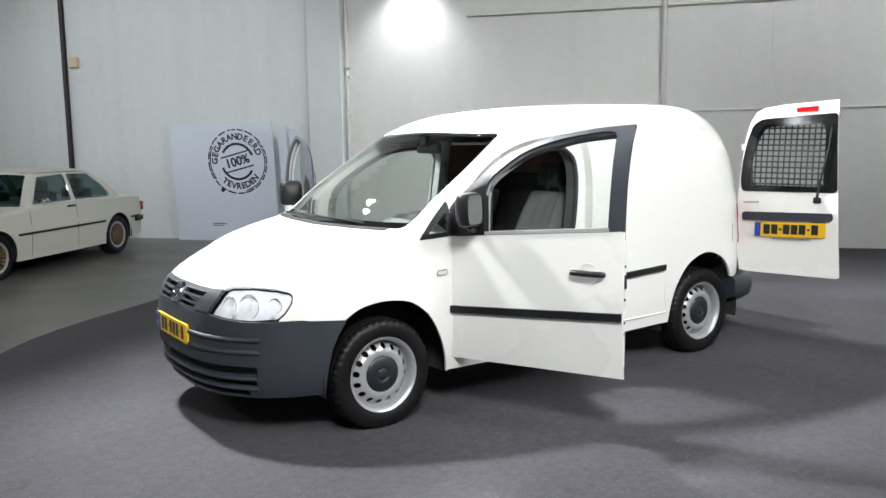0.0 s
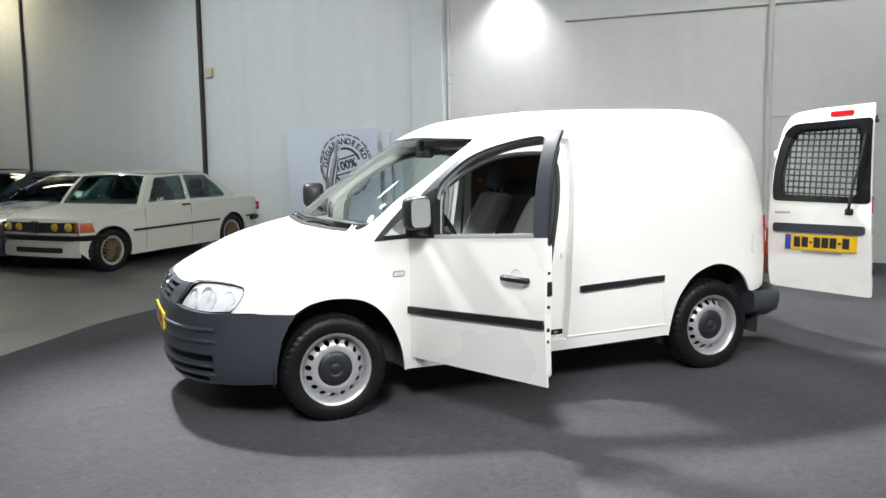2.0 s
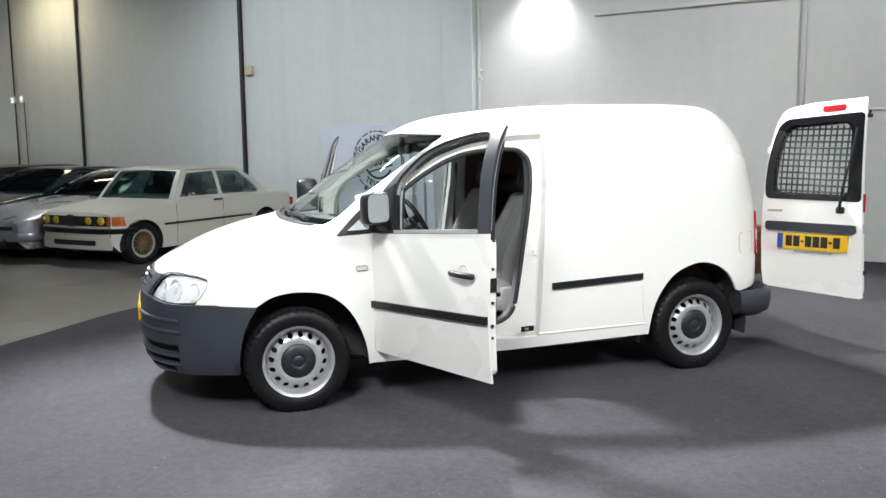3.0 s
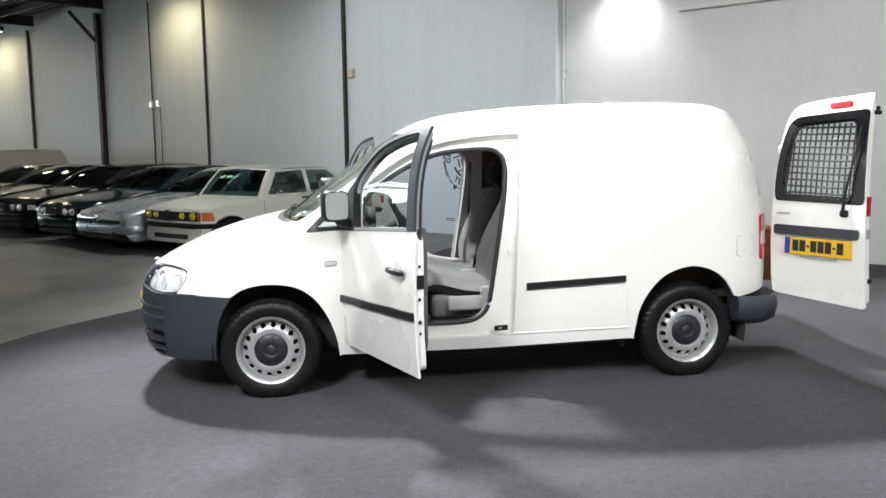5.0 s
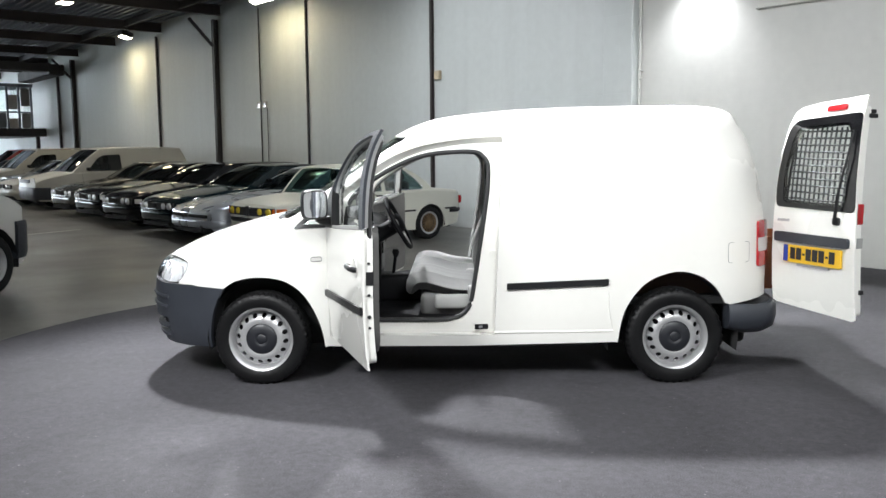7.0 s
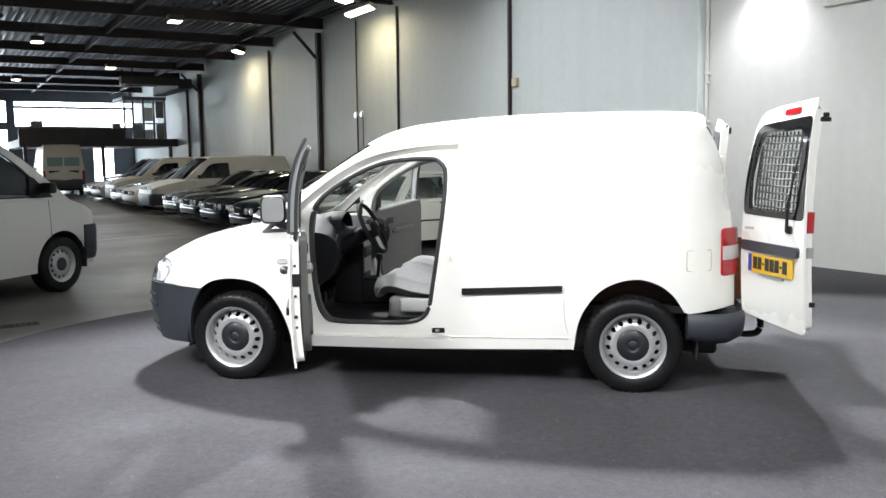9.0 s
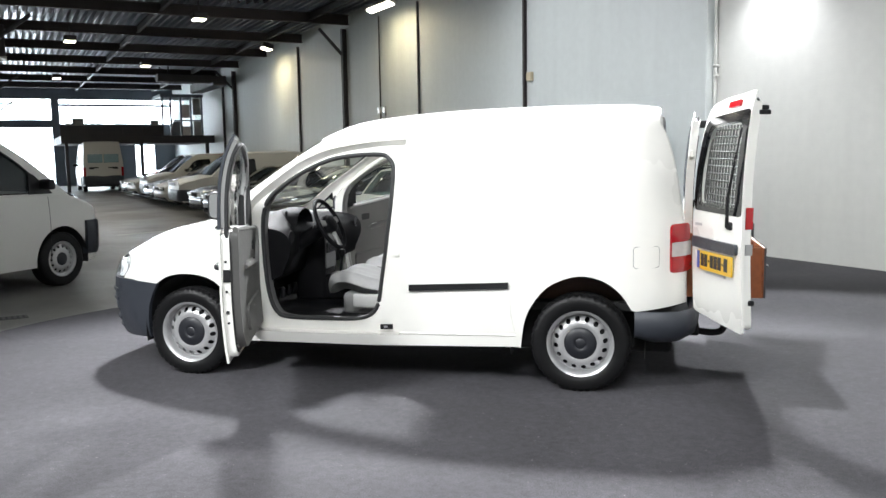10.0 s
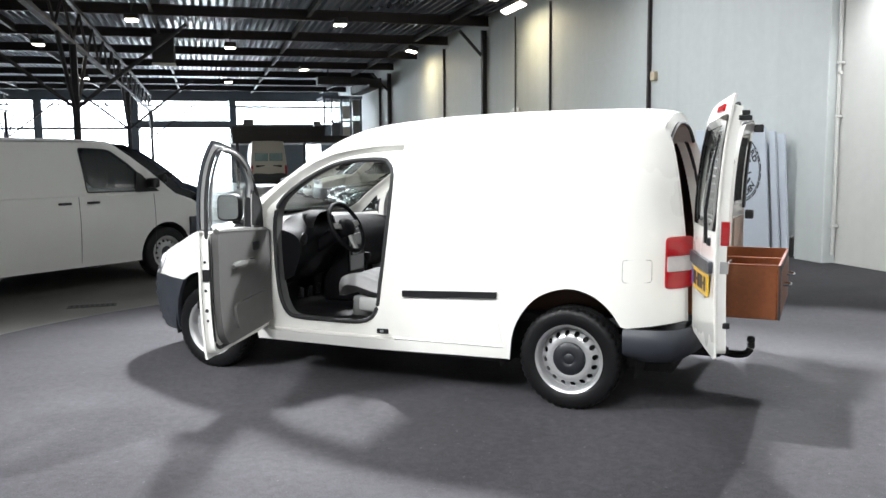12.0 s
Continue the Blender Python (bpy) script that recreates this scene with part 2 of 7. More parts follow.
BOARD = mat("pale_board", (0.60, 0.66, 0.74), 0.5, vary=0.03, scale=2)
STAMP = mat("stamp_ink", (0.025, 0.03, 0.04), 0.6, vary=0.2)
WALL_CONCRETE = painted_wall("wall_concrete", (0.60, 0.635, 0.63), (3.0, 1.2))
WALL_BRICK = painted_wall("wall_brick", (0.66, 0.66, 0.63), (0.44, 0.10), 0.10)
FLOOR = concrete_floor("floor_concrete", (0.135, 0.131, 0.120), 0.42, 0.25)
CARPET = concrete_floor("carpet", (0.0475, 0.0455, 0.052), 0.95, 0.20)
# lint on the pile
_t = CARPET.node_tree
_b = _t.nodes["Principled BSDF"]
_co, _lint, _cut, _mix = (_t.nodes.new("ShaderNode" + k) for k in ("TexCoord", "TexNoise", "MapRange", "Mix"))
_mix.data_type = "RGBA"
_lint.inputs["Scale"].default_value, _lint.inputs["Detail"].default_value = 55, 3
_cut.inputs["From Min"].default_value, _cut.inputs["From Max"].default_value = 0.70, 0.76
_mix.inputs[7].default_value = (0.16, 0.16, 0.16, 1)
_t.links.new(_co.outputs["Object"], _lint.inputs["Vector"])
_t.links.new(_lint.outputs["Fac"], _cut.inputs["Value"])
_t.links.new(_cut.outputs[0], _mix.inputs[0])
_t.links.new(_b.inputs["Base Color"].links[0].from_socket, _mix.inputs[6])
_t.links.new(_mix.outputs[2], _b.inputs["Base Color"])
# short pile: a fine speckle over wider, trodden patches
for _scale, _lo, _hi in ((150, 0.62, 1.38), (26, 0.86, 1.14)):
    _pile, _span, _sc = (_t.nodes.new("ShaderNode" + k) for k in ("TexNoise", "MapRange", "VectorMath"))
    _pile.inputs["Scale"].default_value, _pile.inputs["Detail"].default_value = _scale, 2
    _span.inputs["From Min"].default_value, _span.inputs["From Max"].default_value = 0.32, 0.68
    _span.inputs["To Min"].default_value, _span.inputs["To Max"].default_value = _lo, _hi
    _sc.operation = "SCALE"
    _t.links.new(_co.outputs["Object"], _pile.inputs["Vector"])
    _t.links.new(_pile.outputs["Fac"], _span.inputs["Value"])
    _t.links.new(_b.inputs["Base Color"].links[0].from_socket, _sc.inputs[0])
    _t.links.new(_span.outputs[0], _sc.inputs["Scale"])
    _t.links.new(_sc.outputs[0], _b.inputs["Base Color"])
LAMP_GLOW = glow("lamp_glow", (1.0, 0.90, 0.70), 25)
TUBE_GLOW = glow("tube_glow", (1.0, 0.95, 0.80), 12)
DAYLIGHT = glow("daylight_pane", (0.84, 0.93, 1.0), 8.5)

# ---------------------------------------------------------------- building blocks
from mathutils.geometry import delaunay_2d_cdt


class Shape:
    """Vertices and faces on their way into one mesh; a face may carry a material slot."""

    def __init__(self):
        self.v, self.f, self.m, self.normals = [], [], [], {}

    def add(self, verts, faces, m=None, slot=0):
        k = len(self.v)
        self.v += [Vector(p) if m is None else m @ Vector(p) for p in verts]
        self.f += [tuple(k + i for i in f) for f in faces]
        self.m += [slot] * len(faces)
        return self


def part(name, shape, material, parent=None, label="", m=None, smooth=40):
    """Links a Shape as one mesh object under a thing or a part. smooth: the angle up to which faces shade as one."""
    me = bpy.data.meshes.new(name)
    me.from_pydata([tuple(p) for p in shape.v], [], shape.f)
    for one in material if isinstance(material, (list, tuple)) else [material]:
        me.materials.append(one)
    me.polygons.foreach_set("material_index", shape.m)
    if smooth:
        me.shade_smooth()
        if smooth < 180:
            me.set_sharp_from_angle(angle=radians(smooth))
    if shape.normals:
        me.normals_split_custom_set_from_vertices([tuple(shape.normals.get(i, (0, 0, 0))) for i in range(len(shape.v))])
    ob = new(name, me)
    if parent is not None:
        ob.parent = parent
    if m is not None:
        ob.matrix_basis = m
    return tagged(ob, label)


def thing(name, label, category, group="", m=None):
    ob = new(name)
    ob.empty_display_size = 0.1
    if m is not None:
        ob.matrix_basis = m
    return tagged(ob, label, category, group)


def rbox(x0, y0, z0, x1, y1, z1, r=0.01, seg=2):
    """A box with rounded edges."""
    x0, x1, y0, y1, z0, z1 = min(x0, x1), max(x0, x1), min(y0, y1), max(y0, y1), min(z0, z1), max(z0, z1)
    bm = bmesh.new()
    bmesh.ops.create_cube(bm, size=1)
    for v in bm.verts:
        v.co = Vector(((x0 + x1) / 2 + v.co.x * (x1 - x0), (y0 + y1) / 2 + v.co.y * (y1 - y0), (z0 + z1) / 2 + v.co.z * (z1 - z0)))
    r = min(r, abs(x1 - x0) / 2.1, abs(y1 - y0) / 2.1, abs(z1 - z0) / 2.1)
    if r > 0:
        bmesh.ops.bevel(bm, geom=bm.edges[:], offset=r, segments=seg, affect="EDGES", profile=0.5)
    bm.verts.index_update()
    out = [v.co.copy() for v in bm.verts], [tuple(v.index for v in f.verts) for f in bm.faces]
    bm.free()
    return out


def boxes(*specs, r=0.005, seg=1):
    s = Shape()
    for q in specs:
        s.add(*rbox(*q, r=r, seg=seg))
    return s


def lathe(profile, n=48, axis="y", closed=False):
    """Turns (radius, along) about an axis."""
    verts, faces, k = [], [], len(profile)
    for i in range(n):
        a = 2 * math.pi * i / n
        c, s = math.cos(a), math.sin(a)
        for r, h in profile:
            verts.append({"y": (r * c, h, r * s), "z": (r * c, r * s, h), "x": (h, r * c, r * s)}[axis])
    for i in range(n):
        for j in range(k if closed else k - 1):
            a, b = i * k + j, i * k + (j + 1) % k
            c, d = ((i + 1) % n) * k + (j + 1) % k, ((i + 1) % n) * k + j
            faces.append((a, b, c, d))
    return verts, faces


def tube(path, r, n=8, loop=False, caps=True):
    """A round bar along a path; r is a radius or one for each point."""
    pts = [Vector(p) for p in path]
    k = len(pts)
    verts, faces = [], []
    up = Vector((0.013, 0.021, 1))
    for i, p in enumerate(pts):
        a = pts[(i - 1) % k] if loop or i else p
        b = pts[(i + 1) % k] if loop or i < k - 1 else p
        t = (b - a).normalized()
        if abs(t.dot(up.normalized())) > 0.95:
            u = t.cross(Vector((1, 0.02, 0))).normalized()
        else:
            u = t.cross(up).normalized()
        w = t.cross(u)
        rad = r[i] if isinstance(r, (list, tuple)) else r
        verts += [p + (u * math.cos(2 * math.pi * j / n) + w * math.sin(2 * math.pi * j / n)) * rad for j in range(n)]
    for i in range(k if loop else k - 1):
        q = (i + 1) % k
        for j in range(n):
            faces.append((i * n + j, i * n + (j + 1) % n, q * n + (j + 1) % n, q * n + j))
    if caps and not loop:
        faces += [tuple(range(n))[::-1], tuple((k - 1) * n + j for j in range(n))]
    return verts, faces


def smooth_line(pts, n=6, loop=False):
    """A Catmull-Rom curve through points of any dimension."""
    p = [np.array(q, float) for q in pts]
    k = len(p)
    out = []
    for i in range(k if loop else k - 1):
        a, b, c, d = (p[(i - 1) % k] if loop or i else p[0], p[i], p[(i + 1) % k], p[(i + 2) % k] if loop or i + 2 < k else p[-1])
        for j in range(n):
            t = j / n
            out.append(0.5 * (2 * b + (c - a) * t + (2 * a - 5 * b + 4 * c - d) * t * t + (3 * b - a - 3 * c + d) * t ** 3))
    if not loop:
        out.append(p[-1])
    return [tuple(float(v) for v in q) for q in out]


def resample(pts, step, loop=True):
    """Points at about even steps along a polyline that keep its corners."""
    out = []
    k = len(pts)
    for i in range(k if loop else k - 1):
        a, b = np.array(pts[i], float), np.array(pts[(i + 1) % k], float)
        n = max(1, int(round(np.linalg.norm(b - a) / step)))
        out += [tuple(float(v) for v in a + (b - a) * j / n) for j in range(n)]
    if not loop:
        out.append(tuple(pts[-1]))
    return out


def round_corners(pts, r, n=5):
    """Rounds the corners of a closed outline."""
    out, k = [], len(pts)
    for i in range(k):
        a, b, c = (np.array(pts[(i + j) % k], float) for j in (-1, 0, 1))
        la, lc = np.linalg.norm(a - b), np.linalg.norm(c - b)
        q = min(r, la * 0.45, lc * 0.45)
        s, e = b + (a - b) / la * q, b + (c - b) / lc * q
        for j in range(n + 1):
            t = j / n
            out.append(tuple(float(v) for v in (1 - t) ** 2 * s + 2 * t * (1 - t) * b + t * t * e))
    return out


def inside(poly, xy):
    """Which of the points lie in the outline."""
    x, y = xy[:, 0], xy[:, 1]
    hit = np.zeros(len(xy), bool)
    p = np.array(poly)
    for (x0, y0), (x1, y1) in zip(p, np.roll(p, -1, 0)):
        if y0 != y1:
            hit ^= ((y0 > y) != (y1 > y)) & (x < (x1 - x0) * (y - y0) / (y1 - y0) + x0)
    return hit


def flat_mesh(outline, holes, step):
    """Triangles over an outline with holes, in the plane."""
    loops = [resample(q, step) for q in (outline, *holes)]
    pts, edges = [], []
    for q in loops:
        k = len(pts)
        pts += q
        edges += [(k + i, k + (i + 1) % len(q)) for i in range(len(q))]
    rim = np.array(pts)
    lo, hi = rim.min(0), rim.max(0)
    grid = np.array([(x + (step / 2 if i % 2 else 0), y) for i, y in enumerate(np.arange(lo[1] + step / 2, hi[1], step * 0.87)) for x in np.arange(lo[0] + step / 2, hi[0], step)])
    if len(grid):
        keep = inside(loops[0], grid)
        for q in loops[1:]:
            keep &= ~inside(q, grid)
        grid = grid[keep]
    if len(grid):
        near = np.concatenate([np.sqrt(((grid[i : i + 400, None] - rim[None]) ** 2).sum(-1)).min(1) for i in range(0, len(grid), 400)])
        pts += [tuple(q) for q in grid[near > step * 0.55]]
    v, e, f, *_ = delaunay_2d_cdt([Vector(q) for q in pts], edges, [], 0, 1e-6)
    mid = np.array([np.mean([v[i] for i in t], 0) for t in f])
    keep = inside(loops[0], mid)
    for q in loops[1:]:
        keep &= ~inside(q, mid)
    return [tuple(q) for q in v], [t for t, k in zip(f, keep) if k]


def sheet(shape, outline, holes, chart, step, thick=0.0, flip=False, slot=0, normal=None):
    """Lays an outline with holes on the surface chart(a, b); thick gives it a back and a rim."""
    flat, faces = flat_mesh(outline, holes, step)
    used = sorted({i for f in faces for i in f})
    at = {i: k for k, i in enumerate(used)}
    verts = [Vector(chart(*flat[i])) for i in used]
    faces = [tuple(at[i] for i in f) for f in faces]
    if flip:
        faces = [f[::-1] for f in faces]
    base = len(shape.v)
    if normal:
        ns = [Vector(normal(*p)) for p in verts]
    else:
        ns = [Vector() for _ in verts]
        for a, b, c in faces:
            q = (verts[b] - verts[a]).cross(verts[c] - verts[a])
            for i in (a, b, c):
                ns[i] += q
        ns = [q.normalized() for q in ns]
    shape.add(verts, faces, slot=slot)
    if normal:
        for i, q in enumerate(ns):
            shape.normals[base + i] = q
    if thick:
        k = len(verts)
        count = {}
        for f in faces:
            for i in range(3):
                a, b = f[i], f[(i + 1) % 3]
                count[(a, b)] = 1
        rim = [(a, b) for a, b in count if (b, a) not in count]
        back = [p - q * thick for p, q in zip(verts, ns)]
        shape.add(back, [f[::-1] for f in faces], slot=slot)
        if normal:
            for i, q in enumerate(ns):
                shape.normals[base + k + i] = -q
            # the rim has its own vertices, so that it shades flat
            rv, rf = [], []
            for a, b in rim:
                j = len(rv)
                rv += [verts[b], verts[a], back[a], back[b]]
                rf.append((j, j + 1, j + 2, j + 3))
            n0 = len(shape.v)
            shape.add(rv, rf, slot=slot)
            for j in range(0, len(rv), 4):
                q = (rv[j + 1] - rv[j]).cross(rv[j + 3] - rv[j]).normalized()
                for i in range(4):
                    shape.normals[n0 + j + i] = q
        else:
            shape.f += [(base + b, base + a, base + k + a, base + k + b) for a, b in rim]
            shape.m += [slot] * len(rim)
    return shape


def prism(outline, h0, h1, axis="y", holes=(), step=0.5):
    """A flat outline with thickness along an axis: (a, b) lie in the two other axes in order."""
    s = Shape()
    put = {"y": lambda a, b, h: (a, h, b), "x": lambda a, b, h: (h, a, b), "z": lambda a, b, h: (a, b, h)}[axis]
    flat, faces = flat_mesh(outline, holes, step)
    k = len(flat)
    verts = [put(a, b, h0) for a, b in flat] + [put(a, b, h1) for a, b in flat]
    count = {(f[i], f[(i + 1) % 3]) for f in faces for i in range(3)}
    rim = [(a, b) for a, b in count if (b, a) not in count]
    return s.add(verts, [f[::-1] for f in faces] + [tuple(i + k for i in f) for f in faces] + [(a, b, b + k, a + k) for a, b in rim])


def bars(text, x, z, h, w, gap, y, depth=0.002):
    """Plain bars in place of characters, side by side from x; a '-' is a short stroke."""
    s = Shape()
    for c in text:
        if c == "-":
            s.add(*rbox(x + gap * 0.2, y, z + h * 0.42, x + w * 0.45, y + depth, z + h * 0.58, 0.001, 1))
            x += w * 0.45 + gap
        elif c == " ":
            x += w * 0.4
        else:
            s.add(*rbox(x, y, z, x + w, y + depth, z + h, 0.002, 1))
            x += w + gap
    return s


def table(xs, ys):
    """A smooth curve through a few known values."""
    xs, ys = np.array(xs, float), np.array(ys, float)
    h, d = np.diff(xs), np.diff(ys) / np.diff(xs)
    g = np.zeros(len(xs))
    g[0], g[-1] = d[0], d[-1]
    for i in range(1, len(xs) - 1):
        if d[i - 1] * d[i] > 0:
            w1, w2 = 2 * h[i] + h[i - 1], h[i] + 2 * h[i - 1]
            g[i] = (w1 + w2) / (w1 / d[i - 1] + w2 / d[i])

    def at(x):
        x = min(max(x, xs[0]), xs[-1])
        i = min(int(np.searchsorted(xs, x, "right")) - 1, len(xs) - 2)
        t = (x - xs[i]) / h[i]
        return float((2 * t**3 - 3 * t**2 + 1) * ys[i] + (t**3 - 2 * t**2 + t) * h[i] * g[i] + (3 * t**2 - 2 * t**3) * ys[i + 1] + (t**3 - t**2) * h[i] * g[i + 1])

    return at

# ---------------------------------------------------------------- the hall
S0, S1, O1 = -11.0, 47.0, 25.0  # ends of the hall along the wall, and its depth


def structure(ob, label, category):
    return tagged(ob, label, category, kind="structure")


structure(part("floor", boxes((S0, 0, -0.2, S1 + 6, O1, 0), r=0), FLOOR, m=HALL), "worn grey concrete floor of the hall", "floor")

# carpet: a round edge in front of the van, running on to the wall and to the open side
rim = smooth_line([(1.2, 4.9), (0.05, 3.90), (-0.72, 3.30), (-1.26, 2.78), (-1.68, 2.18), (-2.08, 1.60), (-2.33, 1.05), (-2.47, 0.55), (-2.54, 0.0), (-2.56, -0.5), (-2.5, -1.4), (-2.45, -3.5)], 4)
edge = [tuple(hall(4.3, 0.02).xy)] + rim + [(-2.6, -9.0), tuple(hall(S0 + 0.1, 20).xy), tuple(hall(S0 + 0.1, 0.02).xy)]
structure(part("carpet", prism(edge, 0.0005, 0.007, "z", step=3.0), CARPET, smooth=0), "dark grey carpet lying on the concrete floor", "carpet")

# the long wall in two finishes, with a pilaster between them
structure(part("wall_brick", boxes((S0, -0.25, 0, 2.75, 0, 5.9), r=0), WALL_BRICK, m=HALL, smooth=0), "white painted brick wall lit by a flood lamp", "wall")
structure(part("wall_concrete", boxes((3.32, -0.25, 0, S1, 0, 5.9), r=0), WALL_CONCRETE, m=HALL, smooth=0), "pale grey painted concrete wall with dark steel columns", "wall")
structure(part("pilaster", boxes((2.75, -0.25, 0, 3.32, 0.2, 5.9), r=0.012), WALL_CONCRETE, m=HALL, smooth=0), "painted concrete pilaster in the long wall", "pilaster")
structure(part("wall_end", boxes((S0 - 0.25, 0, 0, S0, O1, 5.9), r=0), WALL_BRICK, m=HALL, smooth=0), "painted wall that closes the hall", "wall")
structure(part("wall_open_side", boxes((S0, O1, 0, S1, O1 + 0.25, 5.9), r=0), WALL_CONCRETE, m=HALL, smooth=0), "painted wall that closes the hall", "wall")

# roof deck: trapezoid ribs that run along the hall
rib = Shape()
prof = []
o = 0.0
while o < O1:
    prof += [(o, 5.80), (o + 0.11, 5.80), (o + 0.13, 5.68), (o + 0.20, 5.68)]
    o += 0.22
rib.add([(x, a, b) for x in (S0, S1) for a, b in prof], [(i, i + 1, len(prof) + i + 1, len(prof) + i) for i in range(len(prof) - 1)])
rib.add([(x, a, z) for x in (S0, S1) for a in (0, O1) for z in (5.9, 6.0)], [(0, 1, 3, 2), (4, 6, 7, 5), (0, 4, 5, 1), (2, 3, 7, 6), (1, 5, 7, 3), (0, 2, 6, 4)])
structure(part("ceiling", rib, DECK, m=HALL, smooth=0), "ribbed steel roof deck of the hall", "ceiling")


def i_beam(x0, y0, x1, y1, z0, z1, w=0.16, t=0.02):
    """A steel beam from one end to the other with two flanges and a web."""
    a, b = Vector((x0, y0, 0)), Vector((x1, y1, 0))
    d = (b - a).normalized()
    n = Vector((-d.y, d.x, 0))
    sec = [(-w / 2, z0), (w / 2, z0), (w / 2, z0 + t), (t / 2, z0 + t), (t / 2, z1 - t), (w / 2, z1 - t), (w / 2, z1), (-w / 2, z1), (-w / 2, z1 - t), (-t / 2, z1 - t), (-t / 2, z0 + t), (-w / 2, z0 + t)]
    k = len(sec)
    s = Shape()
    s.add([p + n * u + Vector((0, 0, z)) for p in (a, b) for u, z in sec], [(i, (i + 1) % k, k + (i + 1) % k, k + i) for i in range(k)] + [tuple(range(k))[::-1], tuple(range(k, 2 * k))])
    return s


beam = part("roof_beam", i_beam(0, 0.02, 0, O1, 5.38, 5.67), BROWN_STEEL, m=HALL @ pose(17.5, 0, 0), smooth=0)
tagged(beam, "dark brown steel roof beam under the ribbed deck", "beam", "roof beams", "structure")
for s in (-9.0, -4.6, -0.2, 4.2, 8.6, 13.0, 21.9, 26.3, 30.7, 35.1, 39.5, 43.9):
    copy_thing(beam, HALL @ pose(s, 0, 0))
purlin = part("roof_purlin", i_beam(S0, 0, S1, 0, 5.46, 5.66, 0.10, 0.012), DARK_STEEL, m=HALL @ pose(0, 1.2, 0), smooth=0)
tagged(purlin, "thin dark steel purlin along the hall roof", "purlin", "roof purlins", "structure")
for q in (5.4, 9.6, 13.8, 18.0, 22.2):
    copy_thing(purlin, HALL @ pose(0, q, 0))


def truss(length, h):
    """A lattice girder along x with two chords and slanting bars."""
    s = Shape()
    s.add(*rbox(0, -0.06, 0, length, 0.06, 0.10, 0.004, 1))
    s.add(*rbox(0, -0.05, h - 0.1, length, 0.05, h, 0.004, 1))
    n = int(length / 1.3)
    for i in range(n):
        a, b = length * i / n, length * (i + 1) / n
        za, zb = (0.1, h - 0.1) if i % 2 else (h - 0.1, 0.1)
        s.add(*tube([(a, 0, za), (b, 0, zb)], 0.035, 6))
    return s


girder = part("lattice_girder", truss(51.3, 1.05), BROWN_STEEL, m=HALL @ pose(-4.5, 11.3, 4.25), smooth=30)
tagged(girder, "dark steel lattice girder along the hall", "girder", "girders", "structure")
copy_thing(girder, HALL @ pose(-4.5, 19.0, 4.25))


def steel_column(w, d, h, bracket):
    """An H column with flanges, a base plate and, at the head, a slanting bracket."""
    s = Shape()
    for a, b in ((0, 0.018), (d - 0.018, d)):
        s.add(*rbox(-w / 2, a, 0, w / 2, b, h, 0.003, 1))
    s.add(*rbox(-0.01, 0.018, 0, 0.01, d - 0.018, h, 0, 1))
    s.add(*rbox(-w * 0.8, -0.0, 0, w * 0.8, d * 1.3, 0.02, 0.003, 1))
    if bracket > 1:
        for e in (-1, 1):
            s.add(*tube([(0, d / 2, h - 1.7), (e * 2.3, d / 2, h - 0.02)], 0.05, 6))
            s.add(*tube([(0, d / 2, h - 1.5), (0, d / 2 + e * 2.6, h + 0.55)], 0.05, 6))
    elif bracket:
        s.add(*tube([(0, d, h - 0.75), (0, d + 0.7, h - 0.02)], 0.05, 6))
    return s


for s, w, d, br, m in ((7.87, 0.065, 0.07, 0, BROWN_STEEL), (12.76, 0.05, 0.05, 0, DARK_STEEL), (17.8, 0.16, 0.14, 1, DARK_STEEL), (22.35, 0.07, 0.07, 0, DARK_STEEL), (31.4, 0.20, 0.16, 1, DARK_STEEL), (33.7, 0.10, 0.10, 0, DARK_STEEL)):
    c = part("steel_column", steel_column(w, d, 5.3, br), m, m=HALL @ pose(s, 0.002, 0), smooth=0)
    tagged(c, "dark painted steel column standing against the wall", "column", "wall columns", "structure")
post = part("hall_post", steel_column(0.15, 0.16, 4.25, 2), DARK_STEEL, m=HALL @ pose(15.0, 11.2, 0), smooth=0)
tagged(post, "dark steel post carrying a lattice girder", "post", "hall posts", "structure")
for s, q in ((30.0, 11.2), (46.0, 11.2), (15.0, 19.0), (30.0, 19.0), (46.0, 19.0), (-3.0, 19.0)):
    copy_thing(post, HALL @ pose(s, q, 0))

# pipes, cable and boxes on the wall
pipe = Shape().add(*tube([(2.70, 0.07, 0.12), (2.70, 0.07, 5.6)], 0.026, 10))
for z in (0.5, 2.0, 2.72, 4.2):
    pipe.add(*rbox(2.665, 0, z, 2.735, 0.10, z + 0.04, 0.01, 1))
pipe.add(*tube([(2.70, 0.07, 2.60), (2.64, 0.08, 2.60)], 0.02, 8))
tagged(part("wall_pipe", pipe, PIPE_CREAM, m=HALL), "cream painted pipe clipped beside the pilaster", "pipe")
tagged(part("cable_tray", boxes((-9.0, 0.0, 3.42, 0.78, 0.06, 3.47), r=0.005), WHITE_PIPE, m=HALL), "thin white tray running along the brick wall", "cable tray")
tagged(part("downpipe", Shape().add(*tube([(-2.1, 0.06, 0.0), (-2.1, 0.06, 5.6)], 0.04, 10)), PIPE_CREAM, m=HALL), "white painted downpipe on the brick wall", "pipe")
tagged(part("wall_ledge", boxes((-9.0, 0.0, 1.94, -2.15, 0.03, 1.965), r=0.004), WHITE_PIPE, m=HALL), "thin painted ledge on the brick wall", "ledge")
